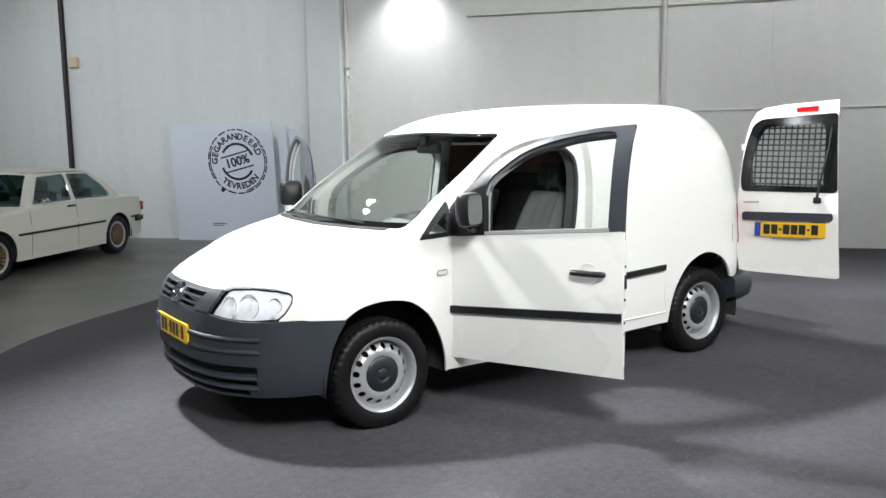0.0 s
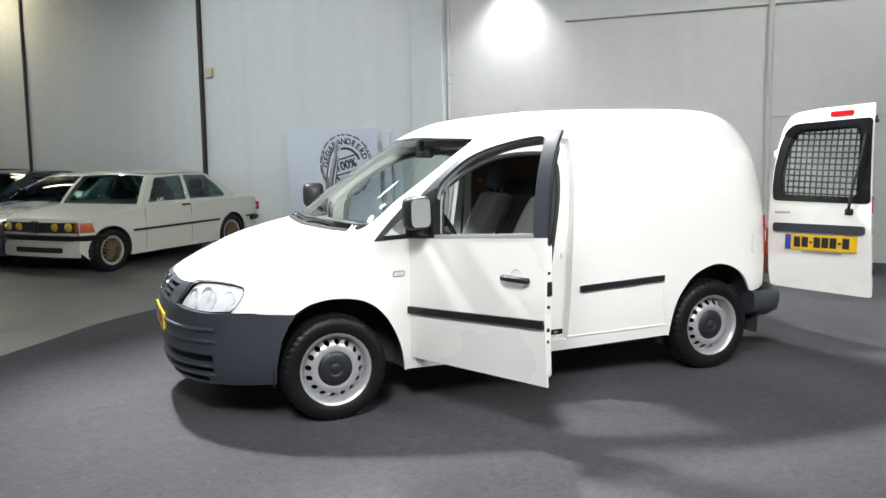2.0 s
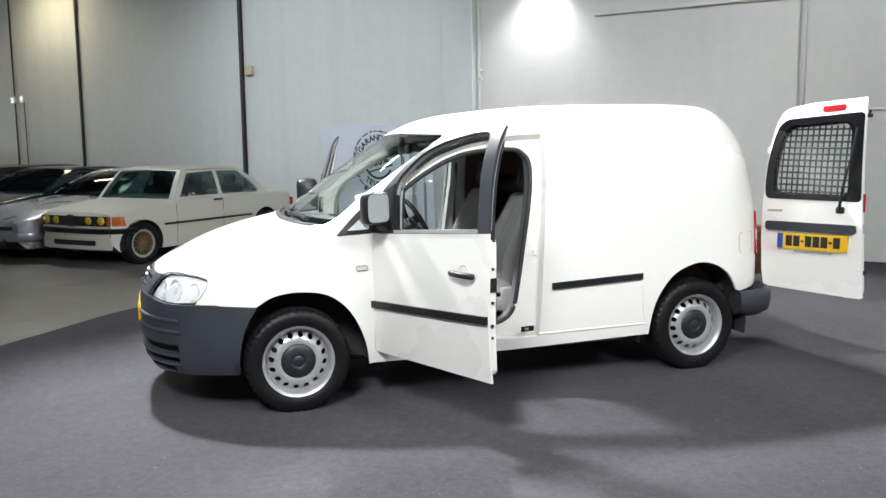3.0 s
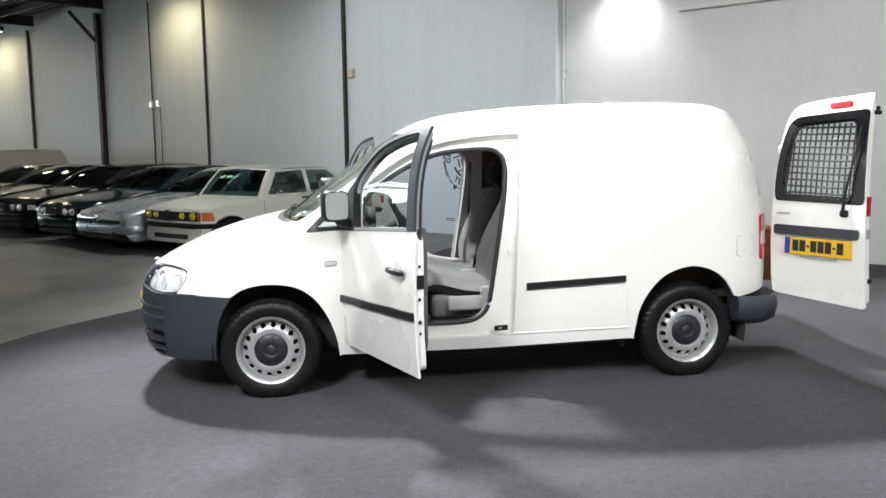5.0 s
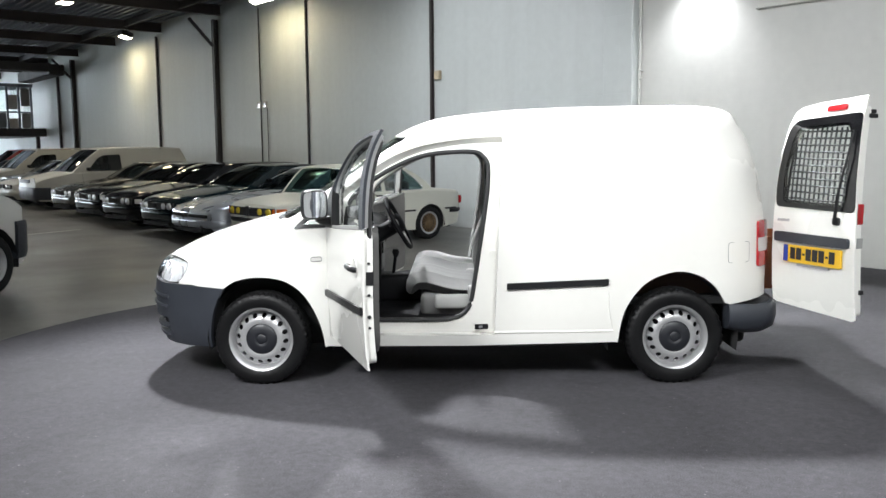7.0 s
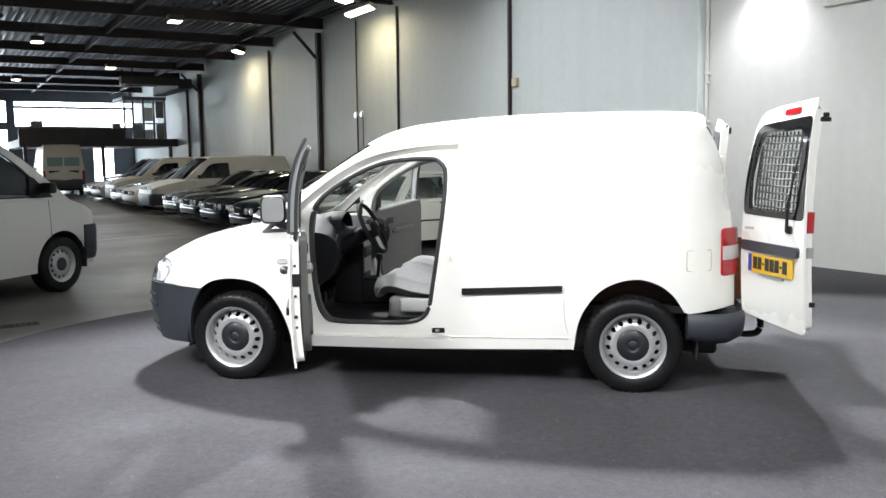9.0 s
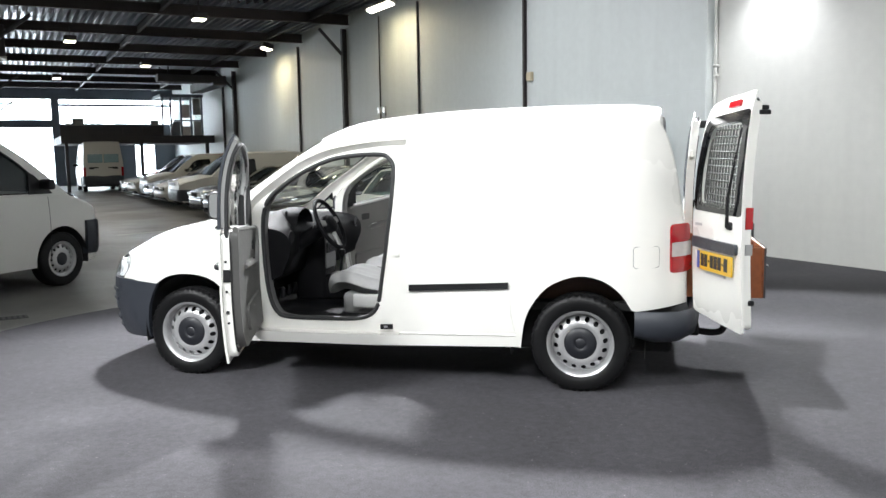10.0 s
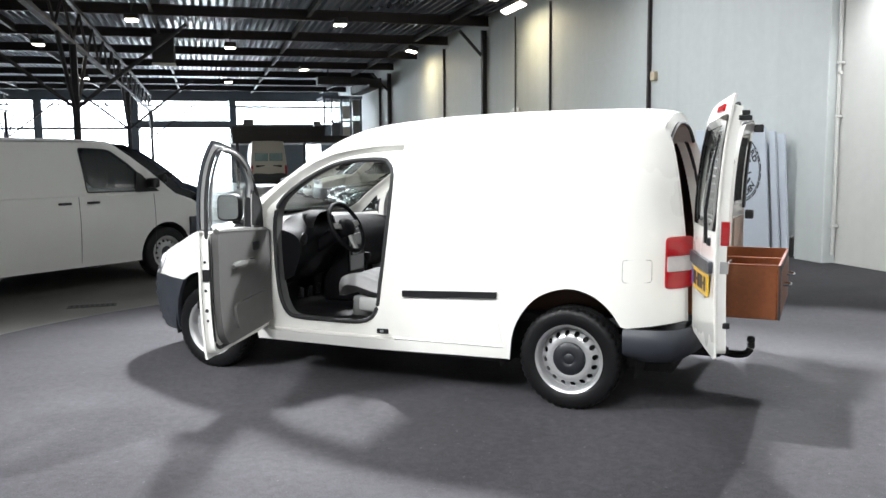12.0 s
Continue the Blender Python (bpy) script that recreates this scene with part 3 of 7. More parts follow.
hang = smooth_line([(-3.55, 0.02, 3.42), (-3.56, 0.02, 2.6), (-3.6, 0.02, 2.15), (-3.75, 0.02, 2.02), (-4.2, 0.02, 1.975)], 6)
tagged(part("hanging_cable", Shape().add(*tube(hang, 0.009, 6)), WHITE_PIPE, m=HALL), "pale cable hanging down the brick wall", "cable")
tagged(part("junction_box", boxes((7.60, 0.0, 2.93, 7.76, 0.08, 3.10), r=0.012), CREAM, m=HALL), "cream plastic junction box on the wall", "junction box")
cond = Shape().add(*tube([(15.2, 0.03, 0.9), (15.2, 0.03, 5.3)], 0.022, 6)).add(*tube([(14.85, 0.03, 1.2), (14.85, 0.03, 2.7)], 0.012, 6))
tagged(part("conduit", cond, DARK_STEEL, m=HALL), "dark conduit running up the concrete wall", "conduit")
for s in (15.2, 14.85):
    tagged(part("wall_switch", boxes((s - 0.07, 0.05, 2.66, s + 0.07, 0.10, 2.83), r=0.01), WHITE_LENS, m=HALL), "small white switch on the conduit", "switch", "wall switches")

# ---------------------------------------------------------------- lamps under the roof


def roof_lamp(place, to, tubes):
    m = HALL @ pose(*place) @ pose(0, 0, 0, to, 0, 0)
    t = thing("roof_lamp", "lit flood lamp hung from the roof beams", "lamp", "roof lamps", m)
    if tubes:
        part("housing", boxes((-0.75, -0.12, 0.0, 0.75, 0.12, 0.09), r=0.02), WHITE_PIPE, t)
        part("tube", boxes((-0.70, -0.09, -0.03, 0.70, 0.09, -0.002), r=0.012), TUBE_GLOW, t, "glowing fluorescent tube")
    else:
        part("housing", boxes((-0.22, -0.18, 0.0, 0.22, 0.18, 0.16), r=0.03), DARK_STEEL, t)
        part("lens", boxes((-0.19, -0.15, -0.02, 0.19, 0.15, -0.002), r=0.01), LAMP_GLOW, t, "glowing lamp glass")
    part("hanger", Shape().add(*tube([(0, 0, 0.08), (0, 0, 0.45)], 0.015, 6)), DARK_STEEL, t)


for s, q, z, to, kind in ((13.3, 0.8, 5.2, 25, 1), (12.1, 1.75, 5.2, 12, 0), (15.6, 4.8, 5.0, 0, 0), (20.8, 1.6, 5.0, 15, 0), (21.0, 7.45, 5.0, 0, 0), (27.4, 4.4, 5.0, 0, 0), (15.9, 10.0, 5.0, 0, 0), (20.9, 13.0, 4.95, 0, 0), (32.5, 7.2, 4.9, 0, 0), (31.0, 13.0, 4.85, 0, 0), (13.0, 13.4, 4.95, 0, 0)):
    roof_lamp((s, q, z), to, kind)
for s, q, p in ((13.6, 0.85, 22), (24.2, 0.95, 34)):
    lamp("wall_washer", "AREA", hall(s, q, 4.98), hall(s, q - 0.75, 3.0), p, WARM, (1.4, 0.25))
for s, q in ((18.5, 5.2), (27.5, 6.0), (19.0, 12.4)):
    lamp("hall_lamp", "AREA", hall(s, q, 4.7), hall(s, q, 0), 65, (1.0, 0.95, 0.86), (0.5, 0.5))

# ---------------------------------------------------------------- far end: glazed front and a mezzanine office
front = Shape()
front.add(*rbox(S1, 0, 4.97, S1 + 0.25, O1, 5.9, 0, 1))
# mullions: place and width
for o, w in ((6.35, 0.42), (12.05, 0.42), (17.35, 0.45), (24.5, 0.4)):
    front.add(*rbox(S1 - 0.15, o, 0, S1 + 0.2, o + w, 4.97, 0, 1))
for o0, o1, z0, z1 in ((0.0, 6.35, 3.30, 3.58), (6.77, 12.05, 3.36, 3.80), (12.47, 24.5, 3.28, 3.42), (12.47, 24.5, 0.0, 1.0), (0.0, 6.35, 4.58, 4.72), (6.77, 24.5, 4.66, 4.74)):
    front.add(*rbox(S1, o0, z0, S1 + 0.15, o1, z1, 0, 1))
for o0, o1 in ((0.0, 1.2), (2.3, 4.1), (5.2, 6.35)):
    front.add(*rbox(S1, o0, 0, S1 + 0.15, o1, 3.30, 0, 1))
structure(part("facade_frame", front, FACADE, m=HALL, smooth=0), "blue-grey steel frame of the glazed hall front", "facade")
bar = Shape()
for o in (8.2, 9.6, 11.0, 13.8, 15.2, 16.4, 19.2, 20.9, 22.5):
    bar.add(*rbox(S1 + 0.05, o, 3.3, S1 + 0.1, o + 0.05, 4.97, 0, 1))
structure(part("glazing_bar", bar, FACADE, m=HALL, smooth=0), "thin bars across the high windows", "glazing bar")
structure(part("backdrop", boxes((S1 + 1.6, -4, 0.02, S1 + 1.7, O1 + 4, 5.4), r=0), DAYLIGHT, m=HALL, smooth=0), "bright daylight outside the glazed front", "backdrop")
mez = Shape().add(*rbox(36.0, 0.02, 2.24, 43.0, 7.0, 2.60, 0.01, 1))
for q in (0.3, 3.4, 6.7):
    mez.add(*rbox(36.05, q, 0, 36.2, q + 0.15, 2.24, 0, 1))
# closed parapet with posts
mez.add(*rbox(36.03, 2.45, 2.60, 36.07, 6.95, 3.02, 0, 1)).add(*rbox(36.0, 2.4, 3.02, 36.1, 7.0, 3.07, 0, 1))
for q in np.arange(2.45, 7.0, 0.9):
    mez.add(*rbox(36.0, q, 2.60, 36.09, q + 0.06, 3.05, 0, 1))
structure(part("mezzanine", mez, DARK_STEEL, m=HALL, smooth=0), "dark steel mezzanine at the hall's end", "mezzanine")
off = thing("mezzanine_cabin", "glazed grey cabin with pale blinds on the mezzanine", "cabin", m=HALL)
for q in (0.50, 1.02, 1.50, 1.98, 2.36):
    part("post", boxes((36.2, q, 2.605, 36.3, q + 0.09, 4.45), r=0.004), FACADE, off)
part("head_beam", boxes((36.18, 0.45, 4.451, 38.6, 2.5, 4.60), r=0.01), FACADE, off)
part("rail", boxes((36.21, 0.6, 3.30, 36.28, 2.3, 3.36), r=0.003), FACADE, off)
for q, z0, z1, mt in ((0.60, 2.61, 3.29, TRIM_LIGHT), (1.12, 2.61, 3.05, WHITE_LENS), (1.12, 3.45, 4.1, WHITE_LENS), (1.60, 2.61, 3.29, FACADE), (0.60, 3.6, 4.40, TRIM_LIGHT)):
    part("blind", boxes((36.23, q, z0, 36.25, q + 0.37, z1), r=0.003), mt, off)
for q in (0.60, 1.12, 1.60, 2.08):
    part("pane", boxes((36.26, q, 3.37, 36.264, q + 0.27, 4.44), r=0), GLASS, off)
for s, q, w, h in ((36.5, 2.55, 0.36, 0.75), (37.2, 4.1, 0.9, 0.6), (36.9, 5.9, 0.5, 0.85), (36.6, 6.3, 0.4, 0.6)):
    tagged(part("storage_box", boxes((s, q, 2.602, s + 0.5, q + w, 2.60 + h), r=0.02), TRIM_LIGHT, m=HALL), "pale storage box standing on the mezzanine", "box", "boxes on the mezzanine")
tagged(part("air_duct", Shape().add(*rbox(31.0, 0.5, 4.62, 36.0, 1.1, 5.05, 0.04, 1)).add(*rbox(31.0, 1.0, 4.75, 31.6, 3.4, 5.1, 0.04, 1)).add(*tube([(31.3, 2.9, 5.05), (31.3, 2.9, 5.6)], 0.03, 6)).add(*tube([(35.0, 0.8, 5.0), (35.0, 0.8, 5.6)], 0.03, 6)), DARK_STEEL, m=HALL), "dark steel air duct hung under the roof", "duct")
heat = thing("air_heater", "dark box heater hung from the hall roof", "heater", m=HALL @ pose(22.0, 9.5, 4.55))
part("case", boxes((-0.35, -0.34, 0.02, 0.35, 0.34, 0.95), r=0.03), DARK_STEEL, heat)
part("outlet", boxes((-0.34, -0.36, -0.05, 0.34, 0.36, 0.018), r=0.01), WHITE_PIPE, heat, "pale outlet louvre")
part("hanger", Shape().add(*tube([(0, 0, 0.9), (0, 0, 1.13)], 0.02, 6)), DARK_STEEL, heat)

# floor drain and a faded line
dr = Shape().add(*rbox(-0.24, -0.09, 0, 0.24, 0.09, 0.004, 0.002, 1))
grate = thing("floor_drain", "dark cast iron drain grate in the concrete", "drain", m=pose(-2.98, 0.72, 0.001, 0, 0, 44))
part("drain_frame", dr, DARK_STEEL, grate)
for i in range(9):
    part("slot", boxes((-0.21 + i * 0.05, -0.06, 0.0042, -0.19 + i * 0.05, 0.06, 0.006), r=0), UNDER, grate)
structure(part("floor_line", boxes((-0.1, -0.04, 0.0005, 1.7, 0.04, 0.003), r=0), GREY_WHITE, m=HALL @ pose(11.34, 7.43, 0, 0, 0, -70.7)), "faded pale parking line on the floor", "floor marking")

# ---------------------------------------------------------------- board with a stamp, and things that lean beside it


def glyphs(text, size):
    """The outlines of a few words, as one flat mesh in x and y."""
    cu = bpy.data.curves.new("text", "FONT")
    cu.body, cu.size, cu.align_x, cu.align_y, cu.extrude = text, size, "CENTER", "CENTER", 0.0015
    cu.offset = 0.03 * size
    ob = new("text", cu)
    me = bpy.data.meshes.new_from_object(ob.evaluated_get(bpy.context.evaluated_depsgraph_get()))
    out = [v.co.copy() for v in me.vertices], [tuple(p.vertices) for p in me.polygons]
    bpy.data.objects.remove(ob)
    return out


board = thing("sign_board", "pale blue board with a round ink stamp leaning on the wall", "board", m=HALL @ pose(4.83, 0.17, 0.001, 4.3, 0, 180))
part("panel", boxes((-0.925, -0.012, 0, 0.925, 0.012, 1.93), r=0.004), BOARD, board)
# the stamp lies on the board's face: x to the right, z up
C = Matrix.Translation((0.28, -0.0145, 1.305)) @ pose(0, 0, 0, 90, 0, 0)
rings = Shape()


def arc(r, a0, a1, w):
    n = max(2, int(abs(a1 - a0) / 4))
    p = [(rr * math.cos(radians(a0 + (a1 - a0) * i / n)), rr * math.sin(radians(a0 + (a1 - a0) * i / n)), h) for h in (0, 0.002) for rr in (r - w / 2, r + w / 2) for i in range(n + 1)]
    k = n + 1
    f = [(2 * k + i, 3 * k + i, 3 * k + i + 1, 2 * k + i + 1) for i in range(n)] + [(k + i, k + i + 1, 3 * k + i + 1, 3 * k + i) for i in range(n)] + [(i, 2 * k + i, 2 * k + i + 1, i + 1) for i in range(n)]
    rings.add(p, f, C)


random.seed(4)
a = 0
while a < 360:
    step = random.uniform(8, 22)
    arc(0.515, a, a + step - random.uniform(2, 5), 0.022)
    a += step
arc(0.485, -75, 40, 0.016)
arc(0.485, 150, 215, 0.016)
for a0, a1 in ((20, 150), (200, 330)):
    arc(0.285, a0, a1, 0.04)
for s in (1, -1):
    rings.add(*rbox(-0.27, -0.012, 0, 0.27, 0.012, 0.002, 0, 1), C @ pose(0, 0, 0, 0, 0, 14) @ Matrix.Translation((0, s * 0.125, 0)))
rings.add(*lathe([(0.0, 0.002), (0.03, 0.002), (0.035, 0)], 12, "z"), C @ Matrix.Translation((-0.30, -0.46, 0)))
part("stamp_ring", rings, STAMP, board, "worn black ink rings", smooth=0)
part("stamp_figure", Shape().add(*glyphs("100%", 0.20), C @ pose(0, 0, 0.001, 0, 0, 14)), STAMP, board, smooth=0)
for word, a0, a1, up in (("GEGARANDEERD", 178, 22, 1), ("TEVREDEN", 232, 318, -1)):
    for i, ch in enumerate(word):
        q = a0 + (a1 - a0) * i / (len(word) - 1)
        part("letter", Shape().add(*glyphs(ch, 0.14), C @ Matrix.Translation((0.40 * math.cos(radians(q)), 0.40 * math.sin(radians(q)), 0.001)) @ pose(0, 0, 0, 0, 0, q - 90 * up)), STAMP, board, smooth=0)
part("small_print", boxes((-0.26, -0.0145, 0.28, 0.0, -0.0125, 0.292), (-0.26, -0.0145, 0.25, -0.06, -0.0125, 0.262), r=0), STAMP, board, "tiny line of unreadable print")
for s, h, t in ((3.74, 1.86, BOARD), (3.54, 1.82, BOARD)):
    ob = part("leaning_panel", boxes((-0.07, -0.015, 0, 0.07, 0.015, h), r=0.004), t, m=HALL @ pose(s, 0.17, 0.001, 4.4, 0, 180))
    tagged(ob, "narrow pale panel strip leaning against the wall", "panel", "leaning panels")

# ---------------------------------------------------------------- the white van: form of its body
# nose, bonnet, windscreen and roof along the middle; half width by height; rear end by height
NOSE = table((0.20, 0.33, 0.45, 0.60, 0.68, 0.74, 0.79, 0.88, 0.955, 1.00, 1.045, 1.07, 1.095, 1.26, 1.37, 1.47, 1.574, 1.663, 1.755, 1.798, 1.828, 1.838),
             (-0.832, -0.888, -0.907, -0.904, -0.894, -0.872, -0.832, -0.680, -0.504, -0.359, -0.17, -0.045, 0.05, 0.28, 0.44, 0.585, 0.735, 0.872, 1.105, 1.42, 1.85, 2.3))
TAPER = table((0.2, 0.70, 0.80, 0.90, 1.00, 1.07, 1.10, 1.30, 1.50, 1.66, 1.75, 1.80, 1.84), (0.985, 0.970, 0.92, 0.83, 0.77, 0.56, 0.47, 0.50, 0.55, 0.65, 0.8, 0.9, 0.9))
POWER = table((0.2, 0.70, 0.90, 1.05, 1.3, 1.5, 1.7, 1.84), (2.8, 2.8, 2.8, 3.9, 3.9, 3.9, 3.6, 2.8))
SIDE = table((0.20, 0.27, 0.35, 0.50, 0.70, 0.95), (0.85, 0.868, 0.880, 0.893, 0.90, 0.898))
TAIL = table((0.3, 0.745, 1.066, 1.2, 1.388, 1.604, 1.736, 1.79, 1.82, 1.842), (3.48, 3.48, 3.46, 3.435, 3.395, 3.33, 3.26, 3.21, 3.15, 3.0))
CUT = table((0.5, 0.745, 1.066, 1.2, 1.388, 1.604, 1.70), (3.33, 3.325, 3.305, 3.288, 3.258, 3.205, 3.160))
TOP, BELT = 1.842, 0.95


def width_at(z):
    if z <= BELT:
        return SIDE(z)
    return 0.898 * max(0.0, 1 - ((z - BELT) / (TOP - BELT)) ** 3.5) ** (1 / 3.5)


def half(x, z):
    """Half the body's width at a place along it and a height."""
    k = (NOSE(z) + TAPER(z) - x) / TAPER(z)
    m = POWER(z)
    n = 1.0 if k <= 0 else max(0.0, 1 - min(1.0, k) ** m) ** (1 / m)
    r = (x - (TAIL(z) - 0.65)) / 0.65
    t = 1.0 if r <= 0 else max(0.0, 1 - min(1.0, r) ** 2.3) ** (1 / 2.3)
    return width_at(z) * n * t


def body_normal(x, y, z):
    e = 0.004
    dx = (half(x + e, z) - half(x - e, z)) / (2 * e)
    dz = (half(x, z + e) - half(x, z - e)) / (2 * e)
    dx, dz = max(-60, min(60, dx)), max(-60, min(60, dz))
    n = Vector((-dx, (1 if y > 0 else -1) if abs(y) > 0.01 else y * 100, -dz))
    return n.normalized() if n.length > 1e-6 else Vector((0, 0, 1))


# distance along the middle line, for even triangles on the front
_z = np.linspace(0.2, 1.80, 400)
_q = np.concatenate([[0], np.cumsum(np.hypot(np.diff([NOSE(z) for z in _z]), np.diff(_z)))])


def fz(u, z):
    """Front chart from u (share of the half width, signed) and height."""
    return math.copysign(math.asin(min(1, abs(u)) ** (POWER(z) / 2)) * 0.75, u), float(np.interp(z, _z, _q))


def front_place(u, z, off=0.0):
    m = POWER(z)
    x = NOSE(z) + TAPER(z) * (1 - max(0.0, 1 - abs(u) ** m) ** (1 / m))
    p = Vector((x, u * width_at(z), z))
    return p + body_normal(*p) * off if off else p


def front_chart(off=0.0):
    def at(a, q):
        z = float(np.interp(q, _q, _z))
        u = math.copysign(math.sin(min(abs(a) / 0.75, math.pi / 2)) ** (2 / POWER(z)), a)
        return front_place(u, z, off)

    return at


def side_chart(side, off=0.0):
    def at(x, z):
        p = Vector((x, side * half(x, z), z))
        return p + body_normal(*p) * off if off else p

    return at


def roof_chart(x, y):
    lo, hi = 1.55, TOP
    for _ in range(40):
        z = (lo + hi) / 2
        lo, hi = (z, hi) if half(x, z) > abs(y) else (lo, z)
    return Vector((x, y, lo))


def x_of(u, z):
    return front_place(u, z).x


def shift(shape, v):
    shape.v = [p - Vector(v) for p in shape.v]
    return shape


SEAM, HEAD = 0.92, 1.70
van = thing("delivery_van", "white delivery van with open doors and dark bumpers", "van")

# outlines on the side: door cut, inner door opening, wheel arches
DOOR_REAR = [(1.505, 0.335), (1.515, 0.60), (1.53, 1.0), (1.548, 1.40), (1.555, 1.620)]
DOOR_TOP = smooth_line([(1.555, 1.620), (1.40, 1.614), (1.25, 1.600), (1.06, 1.570), (0.92, 1.528), (0.78, 1.460), (0.66, 1.378), (0.55, 1.293), (0.475, 1.222), (0.447, 1.15), (0.442, 1.045)], 4)
DOOR_CUT = DOOR_REAR + DOOR_TOP[1:] + [(0.435, 0.8), (0.425, 0.50), (0.43, 0.335)]
OPENING = smooth_line([(1.375, 1.550), (1.432, 1.517), (1.466, 1.449), (1.457, 1.248), (1.417, 0.955), (1.377, 0.692), (1.347, 0.53), (1.285, 0.452), (1.175, 0.424), (0.95, 0.420), (0.70, 0.424), (0.615, 0.462), (0.565, 0.60), (0.54, 0.90), (0.545, 1.12), (0.592, 1.270), (0.69, 1.368), (0.832, 1.455), (1.008, 1.524), (1.20, 1.548)], 3, True)
ARCH_F = smooth_line([(-0.262, 0.650), (-0.173, 0.702), (-0.035, 0.725), (0.128, 0.704), (0.239, 0.634), (0.318, 0.525), (0.374, 0.385), (0.395, 0.255)], 4)
ARCH_R = smooth_line([(2.306, 0.28), (2.334, 0.457), (2.398, 0.587), (2.505, 0.695), (2.673, 0.751), (2.819, 0.724), (2.926, 0.647), (2.998, 0.54)], 4)
QUARTER = [(0.235, 1.052), (0.412, 1.062), (0.412, 1.215)]


def body_side(side):
    front = [(x_of(SEAM, z), z) for z in np.linspace(HEAD, 0.668, 48)]
    low = [(-0.45, 0.662)] + ARCH_F + [(0.41, 0.262), (1.3, 0.262), (2.29, 0.285)] + ARCH_R + [(3.03, 0.532), (3.20, 0.548)]
    rear = [(CUT(z), z) for z in np.linspace(0.56, HEAD, 30)]
    top = [(x, HEAD) for x in np.linspace(CUT(HEAD), front[0][0], 40)[1:-1]]
    s = Shape()
    sheet(s, front + low + rear + top, [DOOR_CUT, QUARTER], side_chart(side), 0.045, 0.018, side > 0, normal=body_normal)
    return s


ob = part("side_panel", body_side(-1), BODY_WHITE, van, smooth=180)
part("side_panel", body_side(1), BODY_WHITE, van, smooth=180)

# roof, over the line at which the sides end
plan = [(front_place(u, HEAD).x, front_place(u, HEAD).y) for u in np.linspace(SEAM, -SEAM, 31)]
ends = [(x, -half(x, HEAD)) for x in np.linspace(plan[-1][0], CUT(HEAD), 45)[1:]]
plan += ends + [(3.17, -0.3), (3.175, 0.0), (3.17, 0.3)] + [(x, -y) for x, y in ends[::-1]]
part("roof", sheet(Shape(), plan, [], roof_chart, 0.06, 0.015, False, normal=body_normal), BODY_WHITE, van, smooth=180)

# bonnet and windscreen surround
lamp_top = [(SEAM, 0.668), (0.856, 0.6685), (0.874, 0.705), (0.884, 0.755), (0.876, 0.792), (0.855, 0.812), (0.79, 0.8285), (0.66, 0.8355), (0.525, 0.8275), (0.505, 0.815), (0.41, 0.806), (0.25, 0.806), (0.0, 0.808)]
low = lamp_top + [(-u, z) for u, z in lamp_top[::-1][1:]]
rim_r = [(-SEAM, z) for z in np.linspace(0.668, HEAD, 64)[1:]]
rim_top = [(u, HEAD) for u in np.linspace(-SEAM, SEAM, 31)[1:]]
rim_l = [(SEAM, z) for z in np.linspace(HEAD, 0.668, 64)[1:-1]]
SCREEN = [(u, 1.088 + 0.012 * abs(u)) for u in np.linspace(-0.87, 0.87, 25)] + [(0.88, z) for z in np.linspace(1.11, 1.61, 20)] + [(u, 1.645 - 0.02 * abs(u)) for u in np.linspace(0.86, -0.86, 25)] + [(-0.88, z) for z in np.linspace(1.61, 1.11, 20)]
part("bonnet", sheet(Shape(), [fz(*p) for p in low + rim_r + rim_top + rim_l], [[fz(*p) for p in SCREEN]], front_chart(), 0.05, 0.015, True, normal=body_normal), BODY_WHITE, van, "white bonnet and windscreen pillars", smooth=180)

# windscreen: glass with a black band
inner = [(u * 0.985, 1.125 + (z - 1.088) * 0.90) for u, z in SCREEN]
sc = part("windscreen", sheet(Shape(), [fz(u * 0.998, z) for u, z in SCREEN], [], front_chart(-0.006), 0.05, 0, True, normal=body_normal), SCREEN_GLASS, van, "greenish windscreen glass", smooth=180)
sc.visible_shadow = False
part("glass_band", sheet(Shape(), [fz(*p) for p in SCREEN], [[fz(*p) for p in inner]], front_chart(-0.009), 0.05, 0, True), FRIT, sc, "black band round the glass", smooth=180)
for u0, u1, z in ((-0.55, 0.12, 1.108), (0.1, 0.70, 1.106)):
    blade = [front_place(u0 + (u1 - u0) * i / 10, z + 0.006 * math.sin(i / 10 * 3), 0.010) for i in range(11)]
    w = Shape().add(*tube(blade, 0.006, 6))
    part("wiper", w, UNDER, van)
cowl = [(u, 1.082 - 0.002 + 0.01 * abs(u)) for u in np.linspace(-0.80, 0.80, 25)] + [(u, 1.091 + 0.012 * abs(u)) for u in np.linspace(0.80, -0.80, 25)]
part("cowl", sheet(Shape(), [fz(*p) for p in cowl], [], front_chart(0.002), 0.05, 0.008, True), UNDER, van, "black plastic cowl under the windscreen", smooth=180)
mirror_in = Shape().add(*rbox(0.86, -0.13, 1.50, 0.90, 0.13, 1.57, 0.015, 2)).add(*rbox(0.83, -0.04, 1.55, 0.87, 0.04, 1.63, 0.01, 1))
part("rear_view_mirror", mirror_in, BLACK_PLASTIC, van)

# gutter over the doors
for side in (-1, 1):
    gut = [(x, z + 0.016) for x, z in DOOR_TOP[:26]][::-1] + [(1.60, 1.640), (1.68, 1.644)]
    part("gutter", Shape().add(*tube([side_chart(side, 0.001)(x, z) for x, z in gut], [0.002] + [0.0055] * (len(gut) - 3) + [0.004, 0.001], 6)), BODY_WHITE, van, smooth=180)

